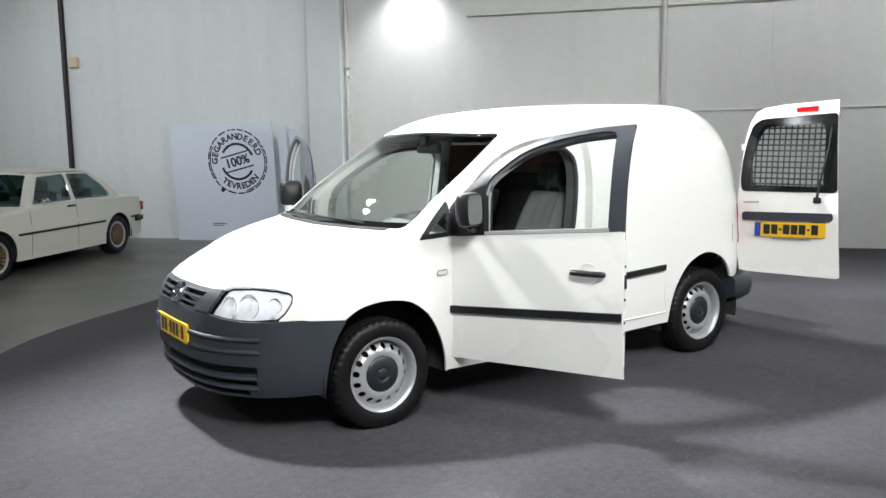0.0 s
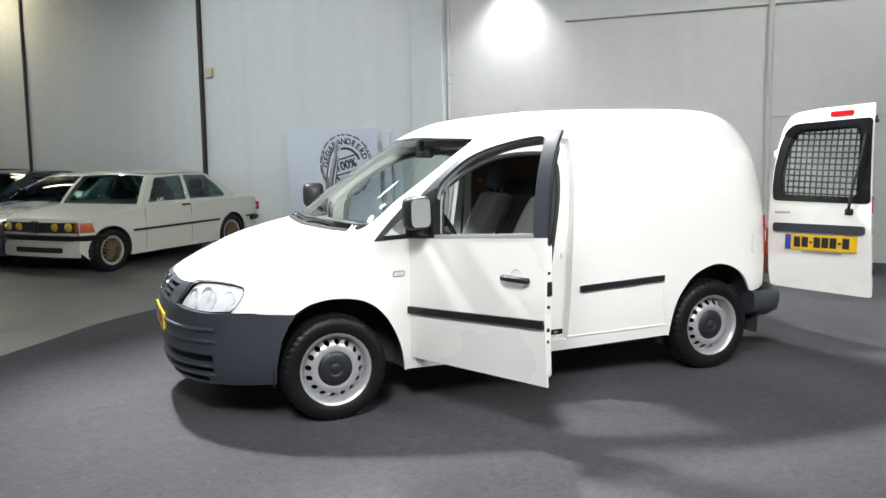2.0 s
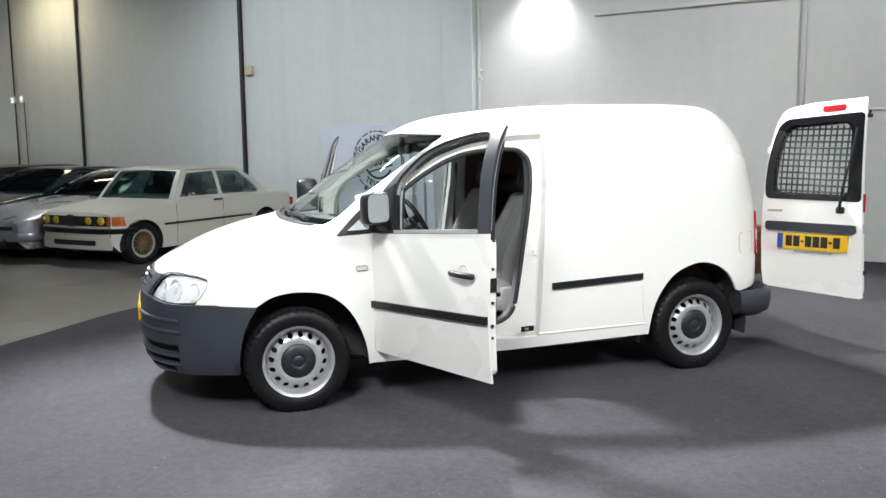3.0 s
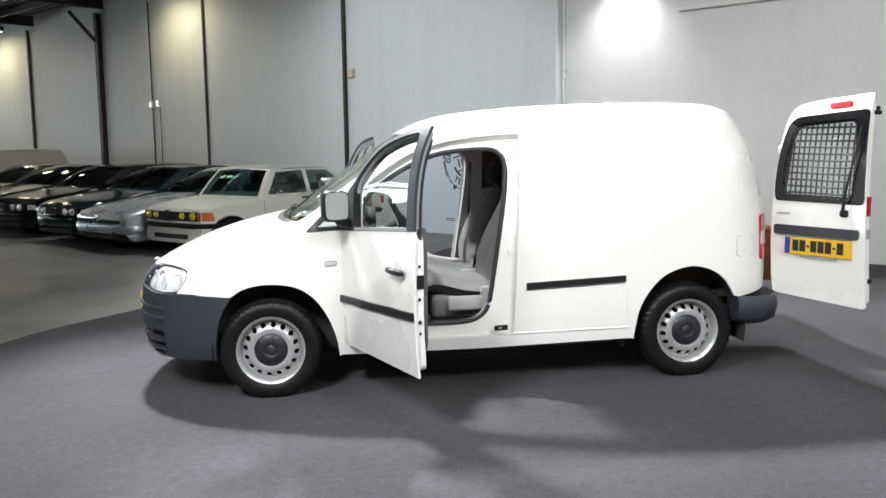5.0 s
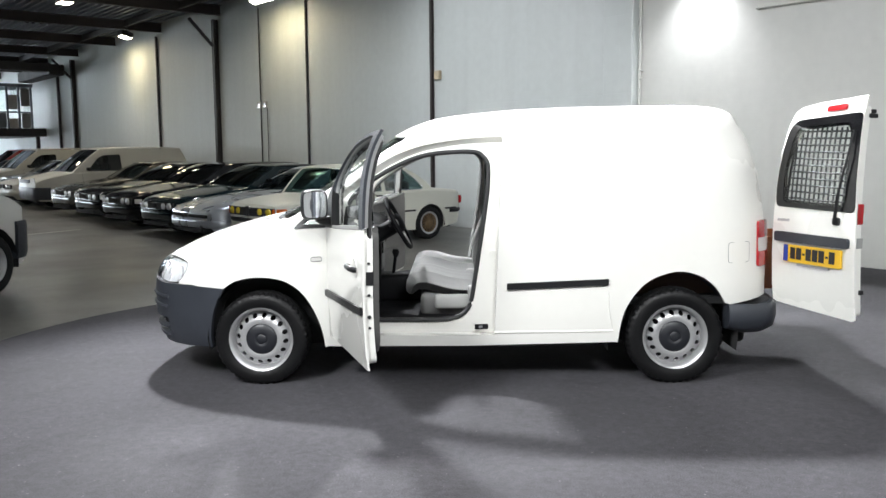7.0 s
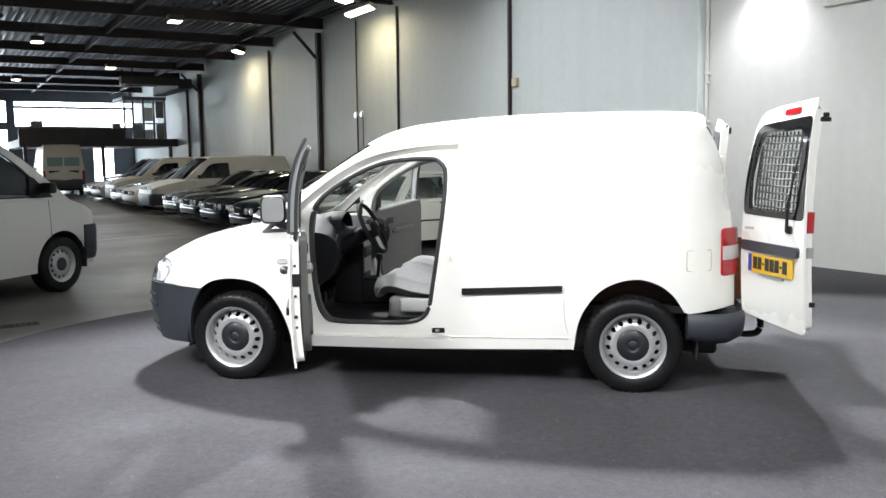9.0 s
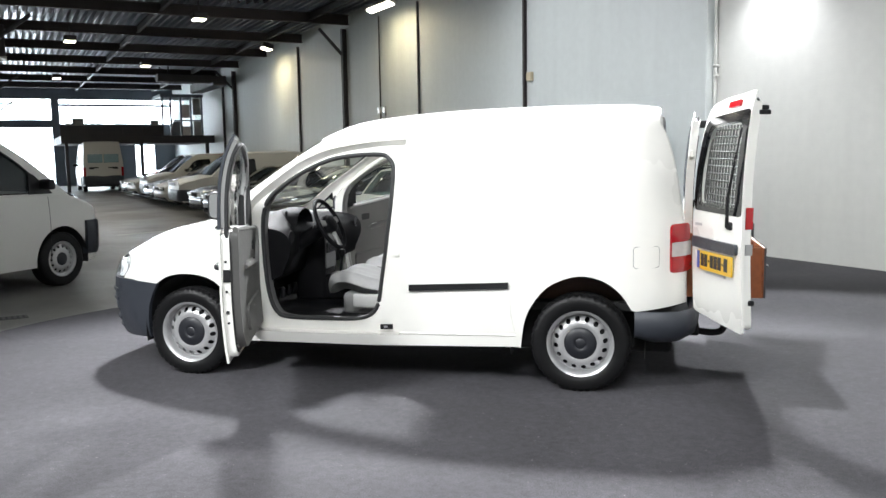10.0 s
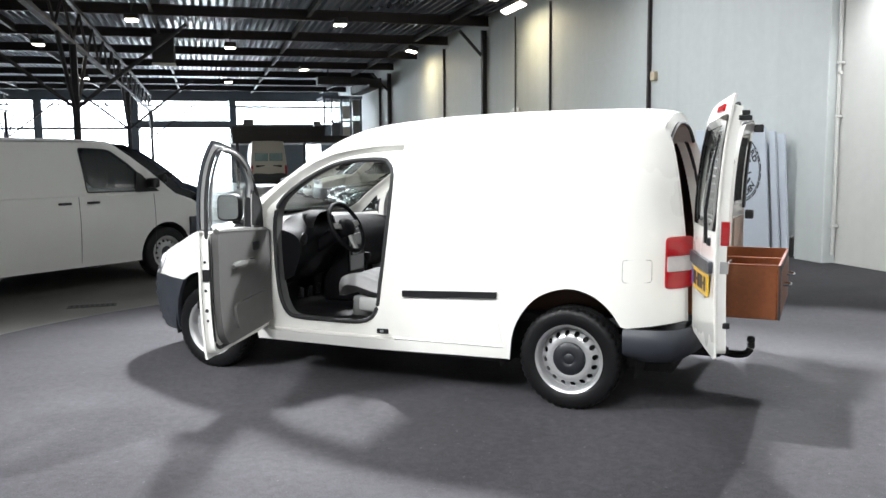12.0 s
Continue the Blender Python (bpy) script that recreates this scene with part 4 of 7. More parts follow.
# quarter windows ahead of the doors
for side in (-1, 1):
    q = part("quarter_window", sheet(Shape(), QUARTER, [], side_chart(side, -0.008), 0.04, 0, side > 0), GLASS, van, "small three-cornered window")
    q.visible_shadow = False
    part("window_frame", sheet(Shape(), round_corners([(0.205, 1.038), (0.424, 1.048), (0.424, 1.245)], 0.015), [round_corners([(0.268, 1.066), (0.402, 1.073), (0.402, 1.180)], 0.01)], side_chart(side, 0.004), 0.03, 0.012, side > 0), BLACK_PLASTIC, q, "black window frame")

# bumper in front, with ribs and slots
BUMP = [(u, 0.232 + 0.02 * abs(u)) for u in np.linspace(-0.90, 0.90, 41)] + [(0.92, 0.30), (0.93, 0.45), (0.93, 0.60)] + [(0.93, 0.661), (0.85, 0.664), (0.72, 0.662), (0.58, 0.672), (0.48, 0.684), (0.30, 0.69), (0.0, 0.688)]
BUMP += [(-u, z) for u, z in BUMP[41:][::-1] if u > 0]


def band(u0, u1, z0, z1):
    up = [(u, z1) for u in np.linspace(u1, u0, 21)]
    return [(u, z0) for u in np.linspace(u0, u1, 21)] + up


slots = [band(-0.72, 0.72, 0.258, 0.290), band(-0.77, 0.77, 0.310, 0.346), band(-0.78, 0.78, 0.368, 0.425)]
bp = part("front_bumper", sheet(Shape(), [fz(*p) for p in BUMP], [[fz(*p) for p in q] for q in slots], front_chart(0.006), 0.045, 0.03, True), PLASTIC, van, "dark grey plastic front bumper", smooth=60)
wing = [(x, z) for x, z in ((-0.362, 0.252), (-0.364, 0.32), (-0.352, 0.42), (-0.335, 0.50), (-0.30, 0.58), (-0.258, 0.648), (-0.36, 0.657), (x_of(0.925, 0.66), 0.661), (x_of(0.925, 0.6), 0.60), (x_of(0.925, 0.45), 0.45), (x_of(0.915, 0.30), 0.30), (x_of(0.895, 0.25), 0.252))]
for side in (-1, 1):
    part("bumper_corner", sheet(Shape(), wing, [], side_chart(side, 0.006), 0.04, 0.03, side > 0), PLASTIC, bp, smooth=60)
    for z in (0.570, 0.503):
        line = [front_place(side * u, z, 0.006) for u in np.linspace(0.28, 0.795, 16)]
        part("rib", Shape().add(*tube(line, 0.013, 8)), PLASTIC, bp)
back = [(u, 0.24) for u in np.linspace(-0.84, 0.84, 21)] + [(u, 0.67) for u in np.linspace(0.84, 0.5, 6)] + [(u, 0.80) for u in np.linspace(0.5, -0.5, 15)] + [(u, 0.67) for u in np.linspace(-0.5, -0.84, 6)]
part("grille_backing", sheet(Shape(), [fz(*p) for p in back], [], front_chart(-0.035), 0.07, 0, True), UNDER, van, smooth=180)
for z in (0.300, 0.357):
    part("lower_slat", Shape().add(*tube([front_place(u, z, 0.004) for u in np.linspace(-0.77, 0.77, 25)], 0.010, 8)), PLASTIC, bp)

# upper grille with slats and a plain round emblem
frame_o = [(u, 0.692) for u in np.linspace(-0.475, 0.475, 21)] + [(0.505, 0.76), (0.492, 0.812)] + [(u, 0.807) for u in np.linspace(0.41, -0.41, 21)] + [(-0.492, 0.812), (-0.505, 0.76)]
gaps = [round_corners([(e * u0, z0), (e * u1, z0), (e * (u1 + 0.012), z1), (e * u0, z1)][::e], 0.006, 3) for e in (1, -1) for z0, z1, u0, u1 in ((0.703, 0.722, 0.09, 0.315), (0.735, 0.754, 0.10, 0.335), (0.767, 0.786, 0.09, 0.365))]
gr = part("grille", sheet(Shape(), [fz(*p) for p in frame_o], [[fz(*p) for p in resample(q, 0.02)] for q in gaps], front_chart(0.003), 0.03, 0.02, True), PLASTIC, van, "dark grey radiator grille", smooth=60)
EM = Matrix.Translation(front_place(0.0, 0.752, 0.004)) @ pose(0, 0, 0, 0, 33, 0)
em = part("emblem", Shape().add(*lathe([(0.046, -0.004), (0.050, -0.012), (0.058, -0.013), (0.064, -0.004), (0.064, 0.02)], 32, "x"), EM), CHROME, gr, "plain round chrome emblem")
part("emblem_field", Shape().add(*lathe([(0.0, -0.003), (0.048, -0.003), (0.048, 0.01)], 24, "x"), EM), BLACK_PLASTIC, em)
part("emblem_mark", Shape().add(*rbox(-0.008, -0.036, 0.004, -0.002, 0.036, 0.014, 0.002, 1), EM).add(*rbox(-0.008, -0.030, -0.022, -0.002, 0.030, -0.012, 0.002, 1), EM), CHROME, em, "plain chrome bars")
pl = part("number_plate", boxes((-0.012, -0.26, -0.056, 0.004, 0.26, 0.056), r=0.004), PLATE, van, "yellow number plate", m=Matrix.Translation((-0.905, 0.0, 0.552)))
part("plate_strip", boxes((-0.0145, 0.215, -0.054, -0.0125, 0.258, 0.054), r=0), PLATE_BLUE, pl, "blue strip")
part("plate_marks", shift(Shape().add(bars("22-VDB-7", 0, -0.038, 0.076, 0.046, 0.012, 0).v, bars("22-VDB-7", 0, -0.038, 0.076, 0.046, 0.012, 0).f, pose(-0.0125, 0.19, 0, 0, 0, -90)), (0, 0, 0)), INK, pl, "black plain bars")

# headlamps
for side in (-1, 1):
    L = [(0.492, 0.688), (0.522, 0.758), (0.510, 0.818), (0.53, 0.826), (0.66, 0.834), (0.79, 0.8265), (0.852, 0.810), (0.873, 0.790), (0.881, 0.755), (0.871, 0.707), (0.852, 0.678), (0.75, 0.669), (0.62, 0.674)]
    out = [fz(side * u, z) for u, z in L]
    hl = part("headlamp", sheet(Shape(), out, [], front_chart(0.001), 0.03, 0, side < 0), CLEAR, van, "clear headlamp with chrome reflectors", smooth=180)
    hl.visible_shadow = False
    part("lamp_bowl", sheet(Shape(), [fz(side * u, z) for u, z in L], [], front_chart(-0.026), 0.03, 0, side < 0), REFLECTOR, hl, smooth=180)
    part("lamp_edge", Shape().add(*tube([front_place(side * u, z, 0.001) for u, z in resample(L, 0.03)], 0.0022, 5, True)), SEAL, hl)
    for u, z, r in ((0.60, 0.748, 0.050), (0.715, 0.748, 0.064), (0.830, 0.752, 0.038)):
        c = front_place(side * u, z, -0.034)
        n = body_normal(*c)
        n = Vector((n.x - 0.25, n.y * 0.8, n.z * 0.5)).normalized()
        dish = part("reflector", Shape().add(*lathe([(0.010, -0.026), (r * 0.45, -0.022), (r * 0.8, -0.008), (r, 0.010), (r * 1.05, 0.010), (r * 1.05, -0.02)], 24, "z"), Matrix.Translation(c) @ n.to_track_quat("Z", "Y").to_matrix().to_4x4()), LAMP_DISH, hl)
        part("bulb", Shape().add(*lathe([(0.0, 0.004), (0.007, 0.002), (0.010, -0.006), (0.010, -0.028)], 12, "z"), Matrix.Translation(c) @ n.to_track_quat("Z", "Y").to_matrix().to_4x4()), STEEL, hl)

# sill, arch liners and underbody
UB = Shape().add(*rbox(-0.42, -0.52, 0.20, 3.25, 0.52, 0.40, 0.02, 1)).add(*rbox(0.46, -0.80, 0.24, 2.2, 0.80, 0.40, 0.02, 1))
UB.add(*rbox(-0.75, -0.5, 0.22, -0.40, 0.5, 0.40, 0.02, 1))
part("underbody", UB, UNDER, van, "dark underbody")
for side in (-1, 1):
    for cx, r in ((0.03, 0.415), (2.66, 0.425)):
        n = 20
        ang = [radians(-12 + 204 * i / n) for i in range(n + 1)]
        v = [(cx + r * math.cos(a), side * y, 0.315 + r * math.sin(a)) for y in (0.55, 0.85 if cx < 1 else 0.872) for a in ang]
        part("arch_liner", Shape().add(v + [(cx, side * 0.55, 0.3)], [(i, i + 1, n + 2 + i, n + 1 + i) for i in range(n)] + [(i + 1, i, 2 * n + 2) for i in range(n)]), UNDER, van)
    part("rubbing_strip", sheet(Shape(), [(1.583, 0.640), (2.232, 0.668), (2.235, 0.706), (1.583, 0.680)], [], side_chart(side, 0.017), 0.05, 0.017, side > 0), BLACK_PLASTIC, van, "black rubbing strip")
    part("jack_cover", sheet(Shape(), round_corners([(1.375, 0.375), (1.462, 0.378), (1.462, 0.412), (1.375, 0.409)], 0.006), [], side_chart(side, 0.003), 0.03, 0.004, side > 0), BLACK_PLASTIC, van)
    part("jack_mark", sheet(Shape(), [(1.40, 0.386), (1.425, 0.387), (1.425, 0.402), (1.40, 0.401)], [], side_chart(side, 0.005), 0.03, 0.002, side > 0), STEEL, van)
    part("side_repeater", sheet(Shape(), round_corners([(0.322, 0.832), (0.385, 0.834), (0.385, 0.856), (0.322, 0.854)], 0.01), [], side_chart(side, 0.007), 0.02, 0.008, side > 0), WHITE_LENS, van, "small clear side lamp")
    part("repeater_edge", Shape().add(*tube([side_chart(side, 0.004)(x, z) for x, z in resample(round_corners([(0.319, 0.829), (0.388, 0.831), (0.388, 0.859), (0.319, 0.857)], 0.012), 0.02)], 0.003, 5, True)), TRIM_LIGHT, van)
    part("sill_crease", Shape().add(*tube([side_chart(side, -0.004)(x, 0.352 + 0.012 * (x - 1.5)) for x in np.linspace(1.5, 2.27, 20)], 0.010, 6)), BODY_WHITE, van)
    # lip of the side's pressed field
    fld = smooth_line([(2.27, 0.39), (2.245, 0.50), (2.24, 0.62)], 4)
    part("pressing", Shape().add(*tube([side_chart(side, -0.006)(x, z) for x, z in fld], 0.009, 6)), BODY_WHITE, van)
flap = round_corners([(3.005, 0.803), (3.160, 0.803), (3.160, 0.934), (3.005, 0.934)], 0.02)
part("fuel_flap", sheet(Shape(), flap, [], side_chart(-1, 0.0012), 0.03, 0.0012, normal=body_normal), BODY_WHITE, van, "white fuel flap with a thin gap", smooth=180)
part("flap_gap", Shape().add(*tube([side_chart(-1, 0.0006)(x, z) for x, z in flap], 0.0016, 4, True)), TRIM_GREY, van)

# rear corner lamps
for side in (-1, 1):
    def lamp_sheet(x0, z0, z1, off, r):
        e = CUT((z0 + z1) / 2) + 0.034
        o = round_corners([(x0, z0), (e, z0), (e - 0.004, z1), (x0, z1)], r, 4)
        return sheet(Shape(), o, [], lambda x, z: Vector(side_chart(side, off)(x, z)) - Vector((0, side * 1.8 * max(0.0, x - 3.30) ** 1.5, 0)), 0.02, 0.016, side > 0)

    tl = part("tail_lamp", lamp_sheet(3.226, 0.760, 1.064, 0.008, 0.028), RED_LENS, van, "red and clear tail lamp", smooth=60)
    part("clear_field", lamp_sheet(3.232, 0.862, 0.950, 0.013, 0.008), CLEAR_FIELD, tl, "clear lamp field", smooth=60)
    part("lower_field", lamp_sheet(3.231, 0.767, 0.857, 0.013, 0.018), RED_LENS, tl, smooth=60)
    part("upper_field", lamp_sheet(3.230, 0.955, 1.058, 0.013, 0.018), RED_LENS, tl, smooth=60)
# rear bumper
sec = [(-0.10, 0.50), (0.0, 0.535), (0.022, 0.505), (0.025, 0.44), (0.01, 0.375), (-0.05, 0.335), (-0.12, 0.325)]
bs = Shape()
plan_b = [(3.015, -0.885), (3.10, -0.882), (3.20, -0.868), (3.28, -0.835), (3.33, -0.78), (3.37, -0.68), (3.395, -0.5), (3.405, -0.25), (3.405, 0.25), (3.395, 0.5), (3.37, 0.68), (3.33, 0.78), (3.28, 0.835), (3.20, 0.868), (3.10, 0.882), (3.015, 0.885)]
plan_b = smooth_line(plan_b, 3)
for i, (x, y) in enumerate(plan_b):
    a, b = plan_b[max(0, i - 1)], plan_b[min(len(plan_b) - 1, i + 1)]
    n = Vector((b[1] - a[1], -(b[0] - a[0]), 0)).normalized()
    fr = min(1.0, 2.2 * (x - 3.015) / 0.3 + 0.15)
    bs.v += [Vector((x, y, z if z > 0.4 else 0.43 + (z - 0.43) * (0.65 + 0.35 * fr))) + n * d for d, z in sec]
k = len(sec)
bs.f = [(i * k + j, i * k + j + 1, (i + 1) * k + j + 1, (i + 1) * k + j) for i in range(len(plan_b) - 1) for j in range(k - 1)] + [tuple(range(k))[::-1], tuple((len(plan_b) - 1) * k + j for j in range(k))]
bs.m = [0] * len(bs.f)
part("rear_bumper", bs, PLASTIC, van, "dark grey plastic rear bumper", smooth=70)
tow = part("tow_bar", Shape().add(*rbox(3.22, 0.03, 0.20, 3.46, 0.17, 0.29, 0.01, 1)).add(*tube(smooth_line([(3.42, 0.10, 0.235), (3.53, 0.10, 0.215), (3.61, 0.10, 0.225), (3.64, 0.10, 0.27), (3.64, 0.10, 0.30)], 4), 0.024, 10)), UNDER, van, "dark steel tow bar")
bm = bmesh.new()
bmesh.ops.create_uvsphere(bm, u_segments=14, v_segments=10, radius=0.027)
bm.verts.index_update()
part("tow_ball", Shape().add([v.co.copy() for v in bm.verts], [tuple(v.index for v in f.verts) for f in bm.faces], Matrix.Translation((3.64, 0.10, 0.322))), UNDER, tow, smooth=180)
bm.free()

# rear opening: frame round it
for side in (-1, 1):
    jamb = Shape()
    zs = np.linspace(0.54, 1.70, 24)
    a = [Vector((CUT(z) - 0.003, side * half(CUT(z), z) * 0.998, z)) for z in zs]
    b = [Vector((CUT(z) + 0.010, side * (half(CUT(z), z) - 0.040), z)) for z in zs]
    c = [Vector((CUT(z) - 0.12, side * (half(CUT(z), z) - 0.085), z)) for z in zs]
    n = len(zs)
    jamb.add(a + b + c, [(i, i + 1, n + i + 1, n + i)[:: side] for i in range(n - 1)] + [(n + i, n + i + 1, 2 * n + i + 1, 2 * n + i)[:: side] for i in range(n - 1)])
    part("rear_jamb", jamb, BODY_WHITE, van, smooth=60)
    part("rear_seal", Shape().add(*tube([(p + r) / 2 for p, r in zip(b, c)], 0.012, 6)), SEAL, van, "black rubber seal")
hd = Shape()
ys = np.linspace(-half(3.16, 1.70), half(3.16, 1.70), 24)
zt = [roof_chart(3.16, y).z - 0.002 for y in ys]
hd.add([(3.166, y, z) for y, z in zip(ys, zt)] + [(3.19, y * 0.96, z - 0.07) for y, z in zip(ys, zt)] + [(3.05, y * 0.96, z - 0.085) for y, z in zip(ys, zt)], [(i, i + 1, 24 + i + 1, 24 + i) for i in range(23)] + [(24 + i, 24 + i + 1, 48 + i + 1, 48 + i) for i in range(23)])
part("rear_header", hd, BODY_WHITE, van, smooth=60)
part("rear_header_seal", Shape().add(*tube([(3.192, y * 0.96, z - 0.072) for y, z in zip(ys, zt)], 0.012, 6)), SEAL, van)

# ---------------------------------------------------------------- wheels
def tyre(R, w, rim):
    """A tyre with a round shoulder, grooves round the tread and blocks cut into it."""
    s = Shape()
    h = w / 2
    prof = [(rim, -h * 0.80), (rim + 0.012, -h * 0.92), (rim + (R - rim) * 0.45, -h), (R - 0.035, -h * 0.97), (R - 0.012, -h * 0.88), (R - 0.002, -h * 0.74)]
    for a, b in ((-0.52, -0.44), (-0.16, -0.08), (0.08, 0.16), (0.44, 0.52)):
        prof += [(R, h * a), (R - 0.008, h * (a + 0.01)), (R - 0.008, h * (b - 0.01)), (R, h * b)]
    prof += [(r, -y) for r, y in prof[:6][::-1]]
    n, k = 132, len(prof)
    s.add(*lathe(prof, n, "y"))
    # sipes across the two shoulders
    for i in range(0, n, 3):
        for j in (4, 5, 6, k - 7, k - 6, k - 5):
            p = s.v[i * k + j]
            r = math.hypot(p.x, p.z)
            p.x, p.z = p.x * (1 - 0.009 / r), p.z * (1 - 0.009 / r)
    return s


def holed_disc(n_holes, r_hole, hole_r, r0, r1, depth):
    """The pressed disc of a steel wheel: outline with a ring of holes, laid on a turned profile."""
    circ = lambda cx, cy, r, n: [(cx + r * math.cos(2 * math.pi * i / n), cy + r * math.sin(2 * math.pi * i / n)) for i in range(n)]
    holes = [circ(r_hole * math.cos(2 * math.pi * i / n_holes), r_hole * math.sin(2 * math.pi * i / n_holes), hole_r, 12) for i in range(n_holes)]
    return sheet(Shape(), circ(0, 0, r1, 60), [circ(0, 0, r0, 30)] + holes, lambda a, b: (a, depth(math.hypot(a, b)), b), 0.018, 0.004)


HUB = mat("hub_plastic", (0.012, 0.013, 0.017), 0.42, vary=0.1, scale=20)
DISC = table((0.05, 0.075, 0.095, 0.115, 0.135, 0.155, 0.172, 0.185), (-0.040, -0.044, -0.052, -0.056, -0.050, -0.030, -0.012, -0.004))


def steel_wheel(parent, m, R=0.3175, w=0.195, label=""):
    t = part("wheel", tyre(R, w, 0.202), RUBBER, parent, "black tyre on a silver steel wheel", m)
    rim = Shape().add(*lathe([(0.180, -0.020), (0.187, -0.060), (0.193, -0.078), (0.203, -0.086), (0.211, -0.090), (0.213, -0.083), (0.206, -0.070), (0.198, -0.05), (0.196, 0.07)], 60, "y"))
    part("rim", rim, STEEL, t, "silver painted steel rim", smooth=50)
    part("disc", holed_disc(16, 0.157, 0.0165, 0.05, 0.190, lambda r: DISC(r * 0.95) - 0.016), STEEL, t, smooth=50)
    part("hub_cap", Shape().add(*lathe([(0.0, -0.082), (0.028, -0.083), (0.033, -0.079), (0.037, -0.083), (0.052, -0.084), (0.090, -0.077), (0.105, -0.067), (0.107, -0.055)], 40, "y")), HUB, t, "dark grey plastic hub cap", smooth=50)
    part("brake", Shape().add(*lathe([(0.0, -0.005), (0.165, -0.005), (0.165, 0.02), (0.0, 0.02)], 24, "y")), UNDER, t)
    return t


for x, y, z in ((-0.028, 0.785, 0.3095), (2.682, 0.775, 0.3155)):
    steel_wheel(van, pose(x, -y, z, 0, 7 + x * 20, 0), z)
    steel_wheel(van, pose(x, y, z, 0, 11, 180), z)

# ---------------------------------------------------------------- front doors
SWING = {-1: 71.0, 1: 76.0}
PIV = Vector((0.435, 0.880, 0.0))
RISE = 1.6  # degrees by which a door climbs towards its free edge


def front_door(side):
    piv = Vector((PIV.x, side * PIV.y, 0))
    m = Matrix.Translation(piv) @ pose(0, 0, 0, 0, 0, side * SWING[side]) @ pose(0, 0, 0, 0, -RISE, 0)
    fl = side > 0

    def lay(outline, holes, off, step, thick):
        return shift(sheet(Shape(), outline, holes, side_chart(side, off), step, thick, fl), piv)

    sill = lambda x: 1.042 + 0.050 * (x - 0.44) / 1.09
    low = [(0.43, 0.336), (1.505, 0.336), (1.515, 0.60), (1.533, sill(1.53)), (0.445, sill(0.445)), (0.435, 0.8), (0.425, 0.5)]
    d = part("front_door", lay(low, [], 0.0, 0.05, 0.012), BODY_WHITE, van, "white front door standing open", m, smooth=60)
    upper = [(0.452, sill(0.45) + 0.004), (1.533, sill(1.53) + 0.004), (1.548, 1.40), (1.555, 1.620)] + DOOR_TOP[1:-1]
    light = smooth_line([(0.70, sill(0.7) + 0.012), (0.705, 1.20), (0.725, 1.345), (0.83, 1.440), (0.95, 1.508), (1.10, 1.553), (1.26, 1.580), (1.39, 1.592), (1.448, 1.586), (1.466, 1.545), (1.458, 1.30), (1.444, sill(1.444) + 0.012)], 3)
    waist = [(0.70, sill(0.7) + 0.004), (1.452, sill(1.452) + 0.004), (1.452, sill(1.452) + 0.022), (0.70, sill(0.7) + 0.022)]
    part("waist_seal", lay(waist, [], 0.004, 0.06, 0.008), TRIM_LIGHT, d, "pale strip under the door glass")
    part("window_frame", lay(upper, [light], 0.0, 0.04, 0.016), PLASTIC, d, "dark grey window frame", smooth=50)
    g = part("door_glass", lay(light, [], -0.022, 0.1, 0), GLASS, d, "clear door glass")
    g.visible_shadow = False
    # seal and metal edge round the door
    edge = lay(round_corners([(0.445, 0.36), (1.49, 0.36), (1.515, 0.9), (1.520, 1.075), (0.455, 1.03), (0.445, 0.8)], 0.05), [], -0.013, 0.06, 0.046)
    part("door_frame", edge, BODY_WHITE, d, smooth=50)
    part("door_seal", Shape().add(*tube([side_chart(side, -0.055 if z < 1.05 else -0.045)(x, z) - piv for x, z in resample(round_corners([(0.475, 0.39), (1.475, 0.385), (1.498, 0.9), (1.528, 1.593), (1.25, 1.573), (0.92, 1.498), (0.66, 1.350), (0.50, 1.20), (0.475, 0.8)], 0.08), 0.04)], 0.013, 6, True)), SEAL, d, "black rubber door seal")
    trim = round_corners([(0.47, 0.40), (1.36, 0.388), (1.44, 0.47), (1.462, 0.70), (1.475, 1.085), (0.475, 1.05), (0.47, 0.75)], 0.05)
    part("door_trim", lay(trim, [], -0.058, 0.05, 0.045), DOOR_TRIM, d, "grey plastic door trim", smooth=50)
    part("trim_sill", shift(Shape().add(*tube([side_chart(side, -0.088)(x, sill(x)) for x in np.linspace(0.54, 1.46, 16)], 0.018, 8)), piv), DOOR_TRIM, d)
    part("arm_rest", shift(Shape().add(*tube([side_chart(side, -0.112)(x, 0.845 + 0.02 * math.sin((x - 0.8) * 5)) for x in np.linspace(0.85, 1.25, 10)], [0.012] + [0.026] * 8 + [0.012], 8)), piv), DOOR_TRIM, d)
    part("door_pocket", lay(round_corners([(0.60, 0.47), (1.22, 0.46), (1.25, 0.62), (0.60, 0.64)], 0.05), [], -0.100, 0.06, 0.02), DOOR_TRIM, d, smooth=50)
    part("inner_handle", lay(round_corners([(0.74, 0.93), (0.86, 0.93), (0.86, 0.985), (0.74, 0.985)], 0.012), [], -0.099, 0.05, 0.012), BLACK_PLASTIC, d, "black inner door pull")
    part("pull_bar", shift(Shape().add(*tube([side_chart(side, -0.115)(x, 0.878) for x in np.linspace(0.88, 1.08, 8)], 0.007, 6)), piv), CHROME, d)
    part("frame_lining", lay([(0.56, 1.062), (1.515, 1.105), (1.53, 1.40), (1.536, 1.602)] + [(x, z - 0.016) for x, z in DOOR_TOP[2:-3]], [light], -0.017, 0.04, 0.020), LINING, d, "grey frame lining", smooth=50)
